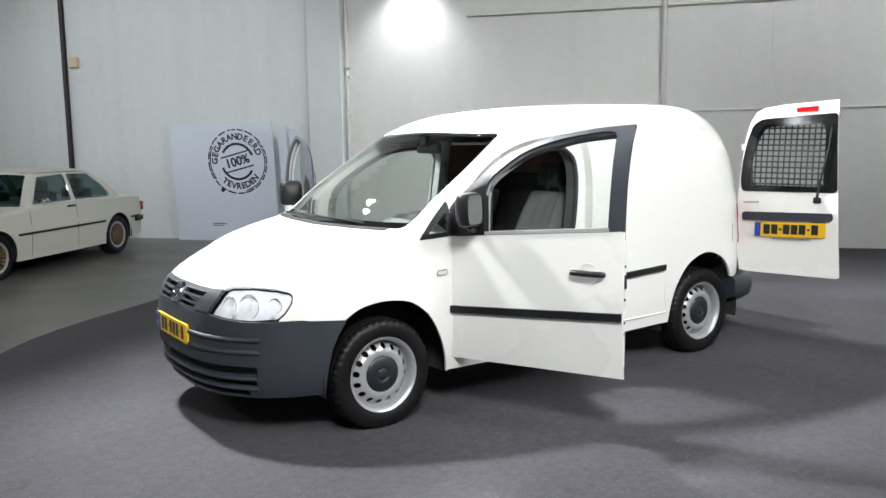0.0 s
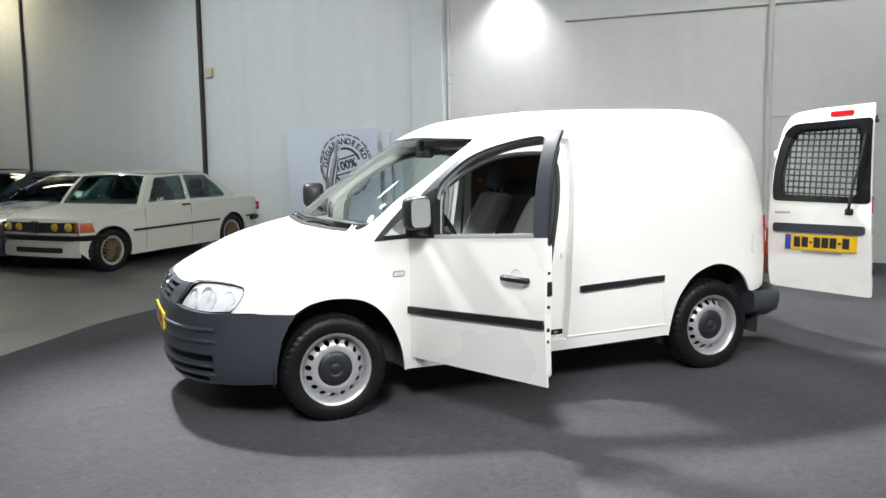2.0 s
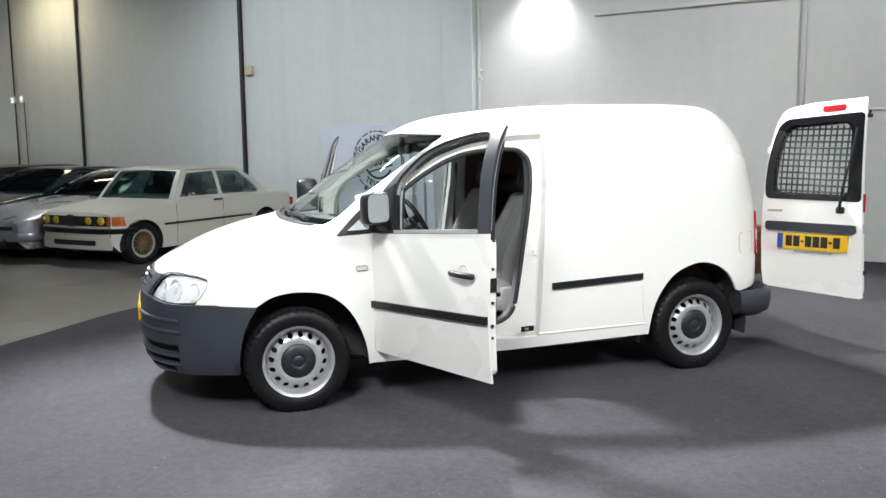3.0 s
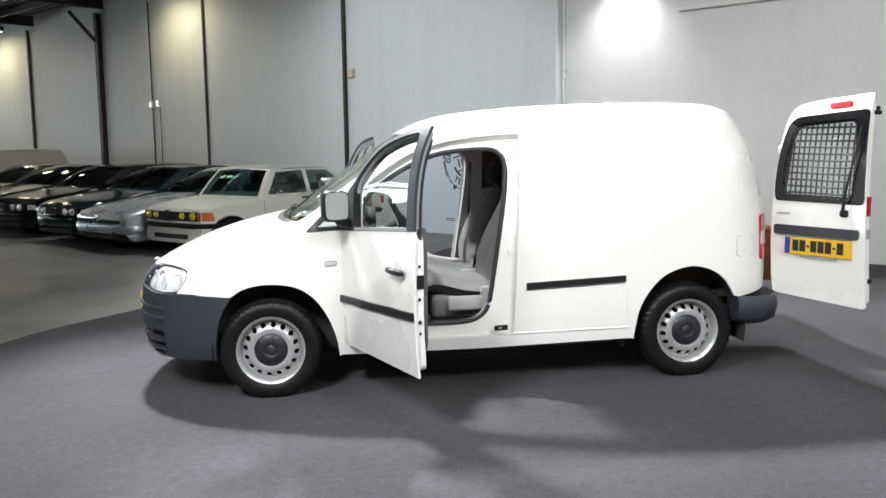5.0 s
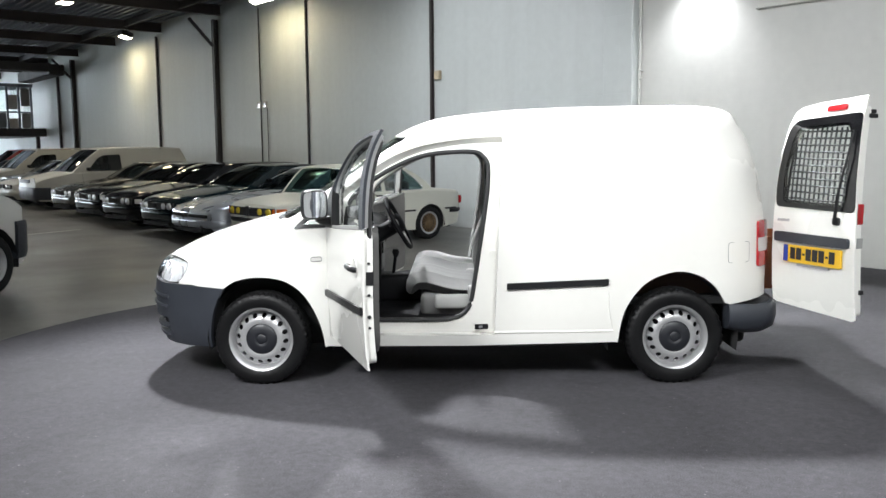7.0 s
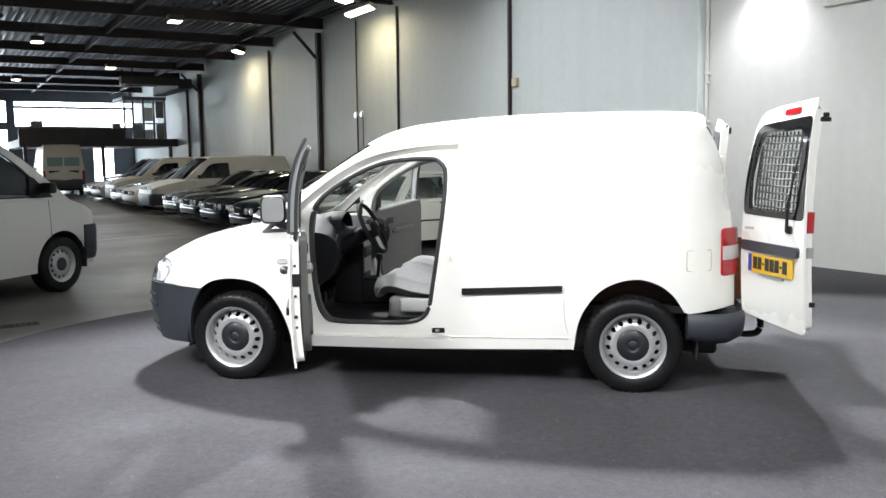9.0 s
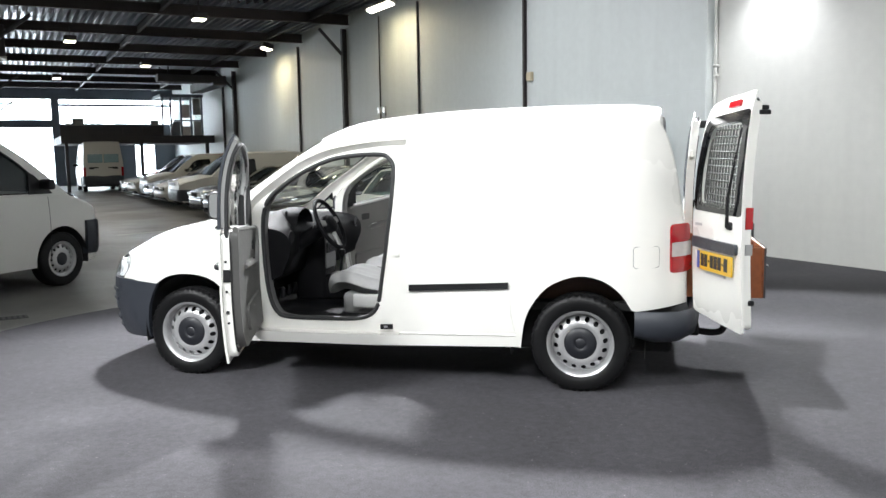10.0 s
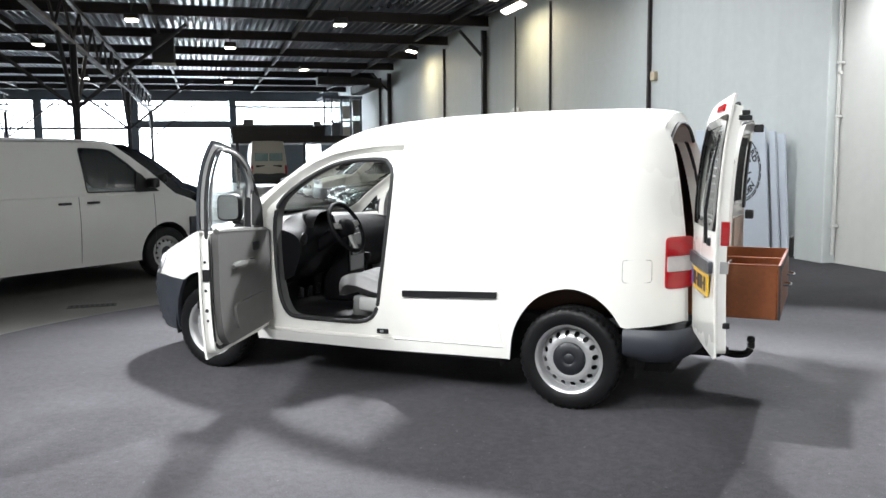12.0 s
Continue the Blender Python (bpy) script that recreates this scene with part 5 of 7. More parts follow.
    part("window_frame_inner", shift(Shape().add(*tube([side_chart(side, -0.050)(x, z) for x, z in resample(light, 0.05)], 0.010, 6, True)), piv), LINING, d)
    part("rubbing_strip", lay([(0.437, 0.605), (1.512, 0.640), (1.512, 0.680), (0.437, 0.645)], [], 0.017, 0.05, 0.017), BLACK_PLASTIC, d, "black rubbing strip")
    part("latch", lay([(1.497, 0.80), (1.516, 0.80), (1.516, 0.87), (1.497, 0.87)], [], -0.02, 0.03, 0.04), BLACK_PLASTIC, d)
    # bolts and a rubber stop on the free edge
    for x, z, r in ((1.500, 0.565, 0.008), (1.505, 0.625, 0.011), (1.514, 0.745, 0.008), (1.518, 0.915, 0.008)):
        c = Vector(side_chart(side, -0.036)(x, z)) - piv
        part("edge_bolt", Shape().add(*lathe([(0.0, 0.006), (r * 0.7, 0.005), (r, 0.0), (r, -0.02)], 10, "x"), Matrix.Translation(c)), UNDER, d)
    # outer handle in its round dish
    c = side_chart(side, 0.0)(1.335, 0.875)
    part("handle_dish", shift(Shape().add(*lathe([(0.055, -0.004), (0.053, 0.002), (0.049, 0.0), (0.0, -0.006)], 28, "y"), Matrix.Translation(c) @ pose(0, 0, 0, 0, 0, 180 if side < 0 else 0)), piv), BODY_WHITE, d)
    grip = smooth_line([(1.25, 0.877), (1.27, 0.880), (1.335, 0.878), (1.40, 0.876), (1.425, 0.874)], 3)
    part("door_handle", shift(Shape().add(*tube([side_chart(side, 0.012 + 0.026 * math.sin(math.pi * i / (len(grip) - 1)) ** 0.6)(x, z) for i, (x, z) in enumerate(grip)], [0.012] + [0.016] * (len(grip) - 2) + [0.014], 10)), piv), BLACK_PLASTIC, d, "black door handle")
    # wing mirror
    out = lambda x, o, z: Vector((x, side * (half(0.62, 1.1) + o), z)) - piv
    mm = Shape()
    sec = [(0.0, 0.62), (0.25, 0.95), (0.55, 1.0), (0.85, 0.96), (1.0, 0.88)]
    cy = 0.108
    rows = []
    n = 24
    for k, sc_ in sec:
        row = []
        for i in range(n):
            a = 2 * math.pi * i / n
            ca, sa = math.cos(a), math.sin(a)
            row.append(out(0.625 + 0.10 * k, cy + 0.083 * sc_ * math.copysign(abs(ca) ** 0.45, ca), 1.205 + 0.094 * sc_ * math.copysign(abs(sa) ** 0.45, sa)))
        rows += row
    mm.add(rows, [(r * n + i, r * n + (i + 1) % n, (r + 1) * n + (i + 1) % n, (r + 1) * n + i)[:: -side] for r in range(len(sec) - 1) for i in range(n)] + [tuple(range(n))[:: side]])
    mm.add(*tube([out(0.64, -0.005, 1.10), out(0.655, 0.05, 1.10), out(0.67, 0.09, 1.12)], [0.035, 0.028, 0.024], 10))
    part("mirror_housing", mm, BLACK_PLASTIC, d, "black wing mirror housing", smooth=70)
    gl = [out(0.721, cy + 0.069 * math.copysign(abs(math.cos(a)) ** 0.4, math.cos(a)), 1.205 + 0.079 * math.copysign(abs(math.sin(a)) ** 0.4, math.sin(a))) for a in [2 * math.pi * i / 32 for i in range(32)]]
    part("mirror_glass", Shape().add(gl + [out(0.720, cy, 1.205)], [((i + 1) % 32, i, 32)[:: side] for i in range(32)]), MIRROR, d, "pale mirror glass", smooth=180)
    sailor = [(0.46, 1.052), (0.705, 1.06), (0.712, 1.335), (0.62, 1.300), (0.50, 1.205)]
    part("mirror_base", lay(sailor, [], 0.006, 0.04, 0.055), BLACK_PLASTIC, d, "black mirror triangle")
    part("inner_triangle", lay([(0.50, 1.075), (0.715, 1.085), (0.722, 1.33), (0.63, 1.285), (0.53, 1.20)], [], -0.052, 0.04, 0.012), UNDER, d, "black inner cover of the mirror")
    # hinges
    for z in (0.55, 0.90):
        part("hinge", shift(Shape().add(*tube([(0.445, side * 0.85, z - 0.04), (0.445, side * 0.85, z + 0.04)], 0.014, 8)), piv), BODY_WHITE, d)


front_door(-1)
front_door(1)

# door frames in the body: recess, seal
for side in (-1, 1):
    rec = sheet(Shape(), [(x, z) for x, z in DOOR_CUT], [OPENING], side_chart(side, -0.060), 0.04, 0.004, side > 0)
    part("door_jamb", rec, BODY_WHITE, van, "white door frame", smooth=60)
    wall_ = Shape()
    loop = resample(DOOR_CUT, 0.04)
    a = [side_chart(side, -0.001)(x, z) for x, z in loop]
    b = [side_chart(side, -0.064)(x, z) for x, z in loop]
    n = len(loop)
    wall_.add(a + b, [(i, (i + 1) % n, n + (i + 1) % n, n + i)[:: side] for i in range(n)])
    part("jamb_edge", wall_, BODY_WHITE, van)
    part("door_seal", Shape().add(*tube([side_chart(side, -0.064)(x, z) for x, z in resample(OPENING, 0.03)], 0.015, 8, True)), SEAL if side < 0 else TRIM_LIGHT, van, "rubber seal round the door opening")
    inner_ = [side_chart(side, -0.065)(x, z) for x, z in resample(OPENING, 0.04)]
    deep = [Vector((p.x, p.y - side * 0.09, p.z)) for p in inner_]
    n = len(inner_)
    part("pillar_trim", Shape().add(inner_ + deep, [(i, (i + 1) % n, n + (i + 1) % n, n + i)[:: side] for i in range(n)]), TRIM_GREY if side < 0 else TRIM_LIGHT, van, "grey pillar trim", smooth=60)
    part("striker", sheet(Shape(), [(1.475, 0.86), (1.50, 0.86), (1.50, 0.89), (1.475, 0.89)], [], side_chart(side, -0.045), 0.02, 0.015, side > 0), BODY_WHITE, van)

# ---------------------------------------------------------------- rear doors, standing open
GUARD = mat("guard_wire", (0.028, 0.029, 0.03), 0.65, 0.0)


def rear_door(origin, across, side, width, label):
    """A rear door by its hinge corner and the way it stands; local x across, y outwards, z up. side: -1 for the wide one with the plate."""
    a = Vector(across).normalized()
    n = Vector((a.y, -a.x, 0)) * (1 if side < 0 else -1)
    up = Vector((0.03, 0.01, 1)).normalized()
    q = -1 if side < 0 else 1  # local x runs against the way across on the wide door, so that the frame stays right-handed
    m = Matrix.Translation(origin) @ Matrix((a * q, n, up)).transposed().to_4x4()
    LEAN_IN = table((0.0, 0.5, 0.75, 1.0, 1.2, 1.33), (0.0, 0.012, 0.008, -0.008, -0.032, -0.060))
    W = width
    edge = lambda z: W - 0.06 * z if side < 0 else W  # the free edge draws in towards the top
    bow = lambda x: -0.015 * (1 - x / W) ** 3

    def ch(off):
        return lambda x, z: Vector((x * q, LEAN_IN(z) + bow(x) + off, z))

    fl = side > 0

    def blocks(*specs, r):
        return boxes(*[(b[0] * q, b[1], b[2], b[3] * q, b[4], b[5]) for b in specs], r=r)

    e = -0.015  # how far the hinge edge stands beyond the hinge line
    hinge = [(e + 0.03, 0.02), (e + 0.012, 0.12), (e, 0.35), (e, 0.62), (e + 0.012, 0.85), (e + 0.03, 1.02), (e + 0.06, 1.17), (e + 0.10, 1.245), (e + 0.16, 1.278)]
    out = hinge + [(0.30, 1.302), (edge(1.32) - 0.02, 1.330), (edge(1.33), 1.330), (edge(0.02), 0.02), (W - 0.02, 0.01), (0.06, 0.01)]
    win = [(0.012, 0.640), (0.0, 0.72), (0.008, 0.88), (0.036, 1.04), (0.07, 1.15), (0.13, 1.195), (edge(1.235) - 0.004, 1.235), (edge(0.645) - 0.004, 0.648)]
    pane = round_corners([(0.075, 0.672), (0.065, 0.86), (0.105, 1.06), (0.15, 1.150), (W - 0.16, 1.178), (W - 0.135, 1.12), (W - 0.125, 0.672)], 0.04)
    hole = round_corners([(0.055, 0.652), (0.045, 0.86), (0.085, 1.08), (0.135, 1.170), (W - 0.135, 1.198), (W - 0.11, 1.13), (W - 0.10, 0.652)], 0.045)
    d = part("rear_door", sheet(Shape(), out, [hole], ch(0.0), 0.05, 0.012, fl), BODY_WHITE, van, label, m, smooth=50)
    part("window_surround", sheet(Shape(), round_corners(win, 0.035), [pane], ch(0.005), 0.04, 0.004, fl), FRIT, d, "black glass surround", smooth=50)
    g = part("rear_glass", sheet(Shape(), pane, [], ch(0.002), 0.08, 0, fl), GLASS, d, "clear rear glass")
    g.visible_shadow = False
    inn = round_corners([(0.03, 0.03), (0.01, 0.6), (0.05, 1.1), (0.14, 1.245), (edge(1.28) - 0.02, 1.285), (W - 0.02, 0.03)], 0.04)
    part("inner_panel", sheet(Shape(), inn, [hole], ch(-0.012), 0.05, 0.05, fl), BODY_WHITE, d, "white inner panel", smooth=50)
    # wire guard behind the glass
    for x in np.arange(0.095, W - 0.13, 0.0425):
        top = 1.150 if x > 0.15 else 1.03 + (x - 0.095) * 2
        part("guard_bar", Shape().add(*tube([ch(-0.045)(x, z) for z in (0.680, 0.85, 1.0, top)], 0.0065, 5)), GUARD, d)
    for z in np.arange(0.70, 1.15, 0.0425):
        x0 = 0.08 if z < 0.95 else 0.08 + (z - 0.95) * 0.3
        part("guard_bar", Shape().add(*tube([ch(-0.041)(x, z) for x in (x0, W * 0.5, W - 0.135)], 0.0065, 5)), GUARD, d)
    part("glass_mask", sheet(Shape(), hole, [round_corners([(x + (0.02 if x < 0.3 else -0.02), z + (0.018 if z < 0.9 else -0.018)) for x, z in ((0.075, 0.672), (0.065, 0.86), (0.105, 1.06), (0.15, 1.150), (W - 0.16, 1.178), (W - 0.135, 1.12), (W - 0.125, 0.672))], 0.04)], ch(-0.006), 0.04, 0.002, fl), FRIT, d, "black band inside the glass")
    part("edge_seal", Shape().add(*tube([ch(-0.045)(x, z) for x, z in resample(round_corners([(0.05, 0.04), (0.04, 0.6), (0.085, 1.12), (0.16, 1.25), (edge(1.3) - 0.04, 1.29), (W - 0.03, 0.04)], 0.05), 0.05)], 0.009, 6, True)), SEAL, d, "black rubber seal")
    for z in (0.18, 0.95):
        part("hinge", blocks((-0.02, -0.065, z, 0.035, -0.03, z + 0.055), r=0.006), BODY_WHITE, d)
    if side < 0:
        part("brake_lamp", sheet(Shape(), round_corners([(0.385, 1.243), (0.540, 1.252), (0.540, 1.288), (0.385, 1.277)], 0.008), [], ch(0.012), 0.03, 0.014), RED_LENS, d, "red high brake lamp")
        part("grip_strip", sheet(Shape(), round_corners([(0.030, 0.415), (0.692, 0.435), (0.692, 0.495), (0.030, 0.480)], 0.022), [], ch(0.022), 0.04, 0.024), PLASTIC, d, "dark grey grip strip", smooth=60)
        pl_ = part("number_plate", sheet(Shape(), round_corners([(0.130, 0.292), (0.650, 0.310), (0.650, 0.422), (0.130, 0.404)], 0.008), [], ch(0.018), 0.08, 0.008), PLATE, d, "yellow number plate", smooth=50)
        part("plate_strip", sheet(Shape(), [(0.133, 0.295), (0.177, 0.296), (0.177, 0.403), (0.133, 0.401)], [], ch(0.0195), 0.05, 0.001), PLATE_BLUE, d, "blue strip")
        x = 0.200
        for c in "22-VDB-7":
            w, z0, z1 = (0.048, 0.316, 0.390) if c != "-" else (0.022, 0.345, 0.359)
            k = 0.018 * (x - 0.175) / 0.52
            part("plate_mark", sheet(Shape(), [(x, z0 + k), (x + w, z0 + k), (x + w, z1 + k), (x, z1 + k)], [], ch(0.0200), 0.05, 0.0015), INK, d)
            x += w + 0.0095
        part("plate_lamp", sheet(Shape(), [(0.26, 0.278), (0.54, 0.287), (0.54, 0.298), (0.26, 0.289)], [], ch(0.014), 0.05, 0.012), STEEL, d)
        part("script_mark", sheet(Shape(), [(0.03, 0.545), (0.15, 0.551), (0.15, 0.567), (0.03, 0.561)], [], ch(0.002), 0.03, 0.002), STEEL, d, "small plain chrome mark")
        wp = Shape().add(*tube([ch(0.02)(0.575, 0.580), ch(0.035)(0.600, 0.74), ch(0.03)(0.640, 0.98), ch(0.02)(0.648, 1.13)], [0.011, 0.009, 0.006, 0.005], 6))
        wp.add(*rbox(-0.605, 0.0, 0.565, -0.548, 0.03, 0.612, 0.012, 2))
        part("wiper", wp, BLACK_PLASTIC, d, "black rear wiper")
        part("edge_reflector", blocks((edge(0.62) - 0.020, -0.060, 0.58, edge(0.62) - 0.0135, -0.018, 0.70), r=0.002), RED_LENS, d, "red edge reflector")
        part("edge_label", blocks((edge(0.47) - 0.020, -0.060, 0.44, edge(0.47) - 0.0145, -0.018, 0.50), r=0.001), TRIM_LIGHT, d)
        part("latch", blocks((edge(0.18) - 0.05, -0.075, 0.165, edge(0.18) - 0.012, -0.04, 0.195), r=0.004), BLACK_PLASTIC, d, "black door latch")
        part("latch", blocks((edge(1.2) - 0.05, -0.15, 1.20, edge(1.2) - 0.015, -0.085, 1.225), r=0.004), BLACK_PLASTIC, d)
        part("latch_claw", blocks((edge(1.2) - 0.05, -0.14, 1.226, edge(1.2) - 0.02, -0.10, 1.25), r=0.004), BLACK_PLASTIC, d)
        part("bottom_latch", blocks((edge(1.2) - 0.06, -0.09, 0.02, edge(1.2) - 0.02, -0.05, 0.06), r=0.004), BLACK_PLASTIC, d)
    else:
        part("door_lining", sheet(Shape(), round_corners([(0.08, 0.08), (W - 0.08, 0.08), (W - 0.08, 0.56), (0.08, 0.56)], 0.02), [], ch(-0.063), 0.08, 0.008, fl), mat("tan_lining", (0.36, 0.25, 0.18), 0.6, vary=0.1), d, "tan door lining")
        part("latch", blocks((W - 0.05, -0.17, 1.20, W - 0.01, -0.10, 1.26), r=0.006), BLACK_PLASTIC, d, "black door latch")
        part("latch", blocks((W - 0.05, -0.12, 0.53, W - 0.0, -0.06, 0.60), r=0.006), BLACK_PLASTIC, d)
        part("guard_frame", sheet(Shape(), [(W - 0.14, 0.62), (W - 0.09, 0.62), (W - 0.10, 1.13), (W - 0.15, 1.13)], [], ch(-0.06), 0.06, 0.02, fl), BLACK_PLASTIC, d)


rear_door((3.358, -0.668, 0.515), (0.30, -0.954, 0), -1, 0.757, "white rear door standing wide open with a yellow plate")
rear_door((3.37, 0.662, 0.515), (0.06, 0.998, 0), 1, 0.66, "white rear door standing wide open with a wire guard")

# ---------------------------------------------------------------- inside the van
IN = Shape().add(*rbox(0.45, -0.80, 0.40, 1.55, 0.80, 0.425, 0.005, 1))
part("cab_floor", IN, DASH, van, "dark rubber cab floor")
part("cargo_floor", boxes((1.50, -0.70, 0.50, 3.34, 0.70, 0.555), r=0.006), UNDER, van, "dark cargo floor")
for side in (-1, 1):
    ln = Shape()
    zs, xs = np.linspace(0.80, 1.66, 16), np.linspace(1.62, 3.22, 20)
    ln.add([(min(x, CUT(z) - 0.05), side * (half(min(x, CUT(z) - 0.05), z) - 0.05), z) for x in xs for z in zs], [(i * 16 + j, (i + 1) * 16 + j, (i + 1) * 16 + j + 1, i * 16 + j + 1)[:: side] for i in range(19) for j in range(15)])
    part("cargo_lining", ln, WOOD_DARK, van, "dark brown plywood lining", smooth=60)
part("headliner", sheet(Shape(), [(0.98, -0.50), (3.05, -0.52), (3.05, 0.52), (0.98, 0.50)], [], lambda x, y: roof_chart(x, y) - Vector((0, 0, 0.045)), 0.12, 0, True), TRIM_LIGHT, van, "pale grey headliner", smooth=180)
part("bulkhead", boxes((1.755, -0.80, 0.56, 1.775, 0.80, 1.34), r=0.01), DASH, van, "black bulkhead behind the seats")
for side in (-1, 1):
    part("sun_visor", boxes((0.90, side * 0.40 - 0.17, 1.555, 1.06, side * 0.40 + 0.17, 1.575), r=0.008), TRIM_LIGHT, van)

# dashboard as a loft across the cab
ds = [(0.14, 1.085), (0.34, 1.075), (0.50, 1.055), (0.585, 1.02), (0.62, 0.96), (0.615, 0.88), (0.57, 0.78), (0.52, 0.66), (0.30, 0.60)]
ds = smooth_line(ds, 3)
dash = Shape()
yy = np.linspace(-0.76, 0.76, 31)
for y in yy:
    t = abs(y) / 0.76
    hump = 0.085 * math.exp(-(((y + 0.38) / 0.20) ** 4))
    dash.v += [Vector((x + 0.08 * t**3 * (z > 0.7), y, z - 0.03 * t**2 + hump * max(0, 1 - ((x - 0.50) / 0.16) ** 2) * (z > 0.9))) for x, z in ds]
k = len(ds)
dash.f = [(i * k + j, (i + 1) * k + j, (i + 1) * k + j + 1, i * k + j + 1) for i in range(30) for j in range(k - 1)] + [tuple(range(k)), tuple(30 * k + j for j in range(k))[::-1]]
# top faces take the grey: light falling on the dash, put into its colour
dash.m = [1 if i < 30 * (k - 1) and i % (k - 1) < 4 else 0 for i in range(len(dash.f))]
db = part("dashboard", dash, [DASH, TRIM_GREY], van, "black plastic dashboard, lit top painted grey", smooth=60)
part("centre_console", boxes((0.46, -0.13, 0.42, 0.70, 0.13, 0.98), (0.60, -0.11, 0.42, 1.05, 0.11, 0.62), r=0.03, seg=2), DASH, db, smooth=60)
part("console_trim", boxes((0.695, -0.105, 0.66, 0.708, 0.105, 0.95), r=0.006), TRIM_GREY, db)
part("radio", boxes((0.704, -0.09, 0.78, 0.716, 0.09, 0.86), r=0.004), FRIT, db)
for y in (-0.69, -0.07, 0.07, 0.69):
    part("air_vent", Shape().add(*lathe([(0.0, 0.0), (0.034, 0.0), (0.038, 0.006), (0.046, 0.006), (0.048, 0.0)], 20, "x"), Matrix.Translation((0.622 + 0.075 * (abs(y) / 0.76) ** 3, y, 0.965))), BLACK_PLASTIC, db)
hood = Shape()
for x, k_ in ((0.47, 0.80), (0.54, 0.98), (0.63, 1.0), (0.66, 0.92)):
    hood.v += [Vector((x, -0.38 + 0.165 * k_ * math.cos(q), 1.03 + 0.125 * k_ * math.sin(q))) for q in np.linspace(0, math.pi, 15)]
hood.f = [(i * 15 + j, i * 15 + j + 1, (i + 1) * 15 + j + 1, (i + 1) * 15 + j) for i in range(3) for j in range(14)] + [tuple(range(15))[::-1]]
hood.m = [0] * len(hood.f)
part("instrument_hood", hood, DASH, db, "black instrument hood", smooth=60)
part("binnacle_glass", Shape().add(*rbox(0.565, -0.52, 1.045, 0.575, -0.24, 1.13, 0.02, 2)), FRIT, db)
part("gear_lever", Shape().add(*tube([(0.78, 0.0, 0.60), (0.80, 0.0, 0.76)], 0.012, 8)).add(*lathe([(0.0, 0.80), (0.02, 0.80), (0.028, 0.78), (0.02, 0.75), (0.012, 0.74)], 14, "z"), Matrix.Translation((0.80, 0, 0))), DASH, db)
# steering wheel
SW = Matrix.Translation((0.85, -0.38, 1.03)) @ pose(0, 0, 0, 0, 63, 0)
sw = part("steering_wheel", Shape().add(*tube([(0.188 * math.cos(a), 0.188 * math.sin(a), 0) for a in [2 * math.pi * i / 40 for i in range(40)]], 0.0155, 10, True), SW), DASH, van, "dark steering wheel", smooth=180)
part("airbag", Shape().add(*lathe([(0.0, 0.035), (0.05, 0.033), (0.075, 0.02), (0.08, -0.02), (0.0, -0.03)], 24, "z"), SW @ Matrix.Diagonal((0.9, 1.1, 1, 1))), DASH, sw, smooth=60)
for a in (8, 172, 270):
    part("spoke", Shape().add(*rbox(0.06, -0.022, -0.012, 0.183, 0.022, 0.010, 0.008, 2), SW @ pose(0, 0, 0, 0, 0, a + 90)), TRIM_LIGHT, sw, "pale grey spoke")
part("column", Shape().add(*tube([(0.55, -0.38, 0.86), (0.82, -0.38, 1.01)], 0.055, 12)), DASH, sw)
part("stalk", Shape().add(*tube([(0.79, -0.40, 1.01), (0.81, -0.56, 1.03)], 0.009, 6)).add(*tube([(0.79, -0.36, 1.01), (0.81, -0.20, 1.03)], 0.009, 6)), DASH, sw)
for y in (-0.50, -0.38, -0.27):
    part("pedal", boxes((0.50, y - 0.03, 0.50, 0.525, y + 0.03, 0.58), r=0.008), DASH, van)


def pillow(shape, pts, w0, w1, thick, puff):
    """A padded slab along a centre line of (x, z); its two edges swell into bolsters."""
    n, cols = len(pts), 13
    for sgn in (1, -1):
        for i, (x, z) in enumerate(pts):
            a, b = np.array(pts[max(0, i - 1)]), np.array(pts[min(n - 1, i + 1)])
            t = (b - a) / np.linalg.norm(b - a)
            nrm = np.array((-t[1], t[0])) * sgn
            end = min(1.0, 3.2 * min(i, n - 1 - i) / (n - 1) + 0.35)
            w = w0 + (w1 - w0) * i / (n - 1)
            for j in range(cols):
                u = -1 + 2 * j / (cols - 1)
                h = thick * end * (max(0, 1 - abs(u) ** 6)) ** 0.5 + (puff * math.exp(-(((abs(u) - 0.78) / 0.16) ** 2)) * end if sgn > 0 else 0)
                h -= 0.010 * math.cos(u * 12) * (sgn > 0) * end * (abs(u) < 0.6)
                shape.v.append(Vector((x + nrm[0] * h, u * w * (0.96 + 0.04 * end), z + nrm[1] * h)))
    q = n * cols
    f = [(s * q + i * cols + j, s * q + (i + 1) * cols + j, s * q + (i + 1) * cols + j + 1, s * q + i * cols + j + 1)[:: 1 if s else -1] for s in (0, 1) for i in range(n - 1) for j in range(cols - 1)]
    for i in range(n - 1):
        for j in (0, cols - 1):
            f.append((i * cols + j, (i + 1) * cols + j, q + (i + 1) * cols + j, q + i * cols + j)[:: 1 if j else -1])
    for i in (0, n - 1):
        for j in range(cols - 1):
            f.append((i * cols + j, i * cols + j + 1, q + i * cols + j + 1, q + i * cols + j)[:: -1 if i else 1])
    shape.f += f
    shape.m += [0] * len(f)
    return shape


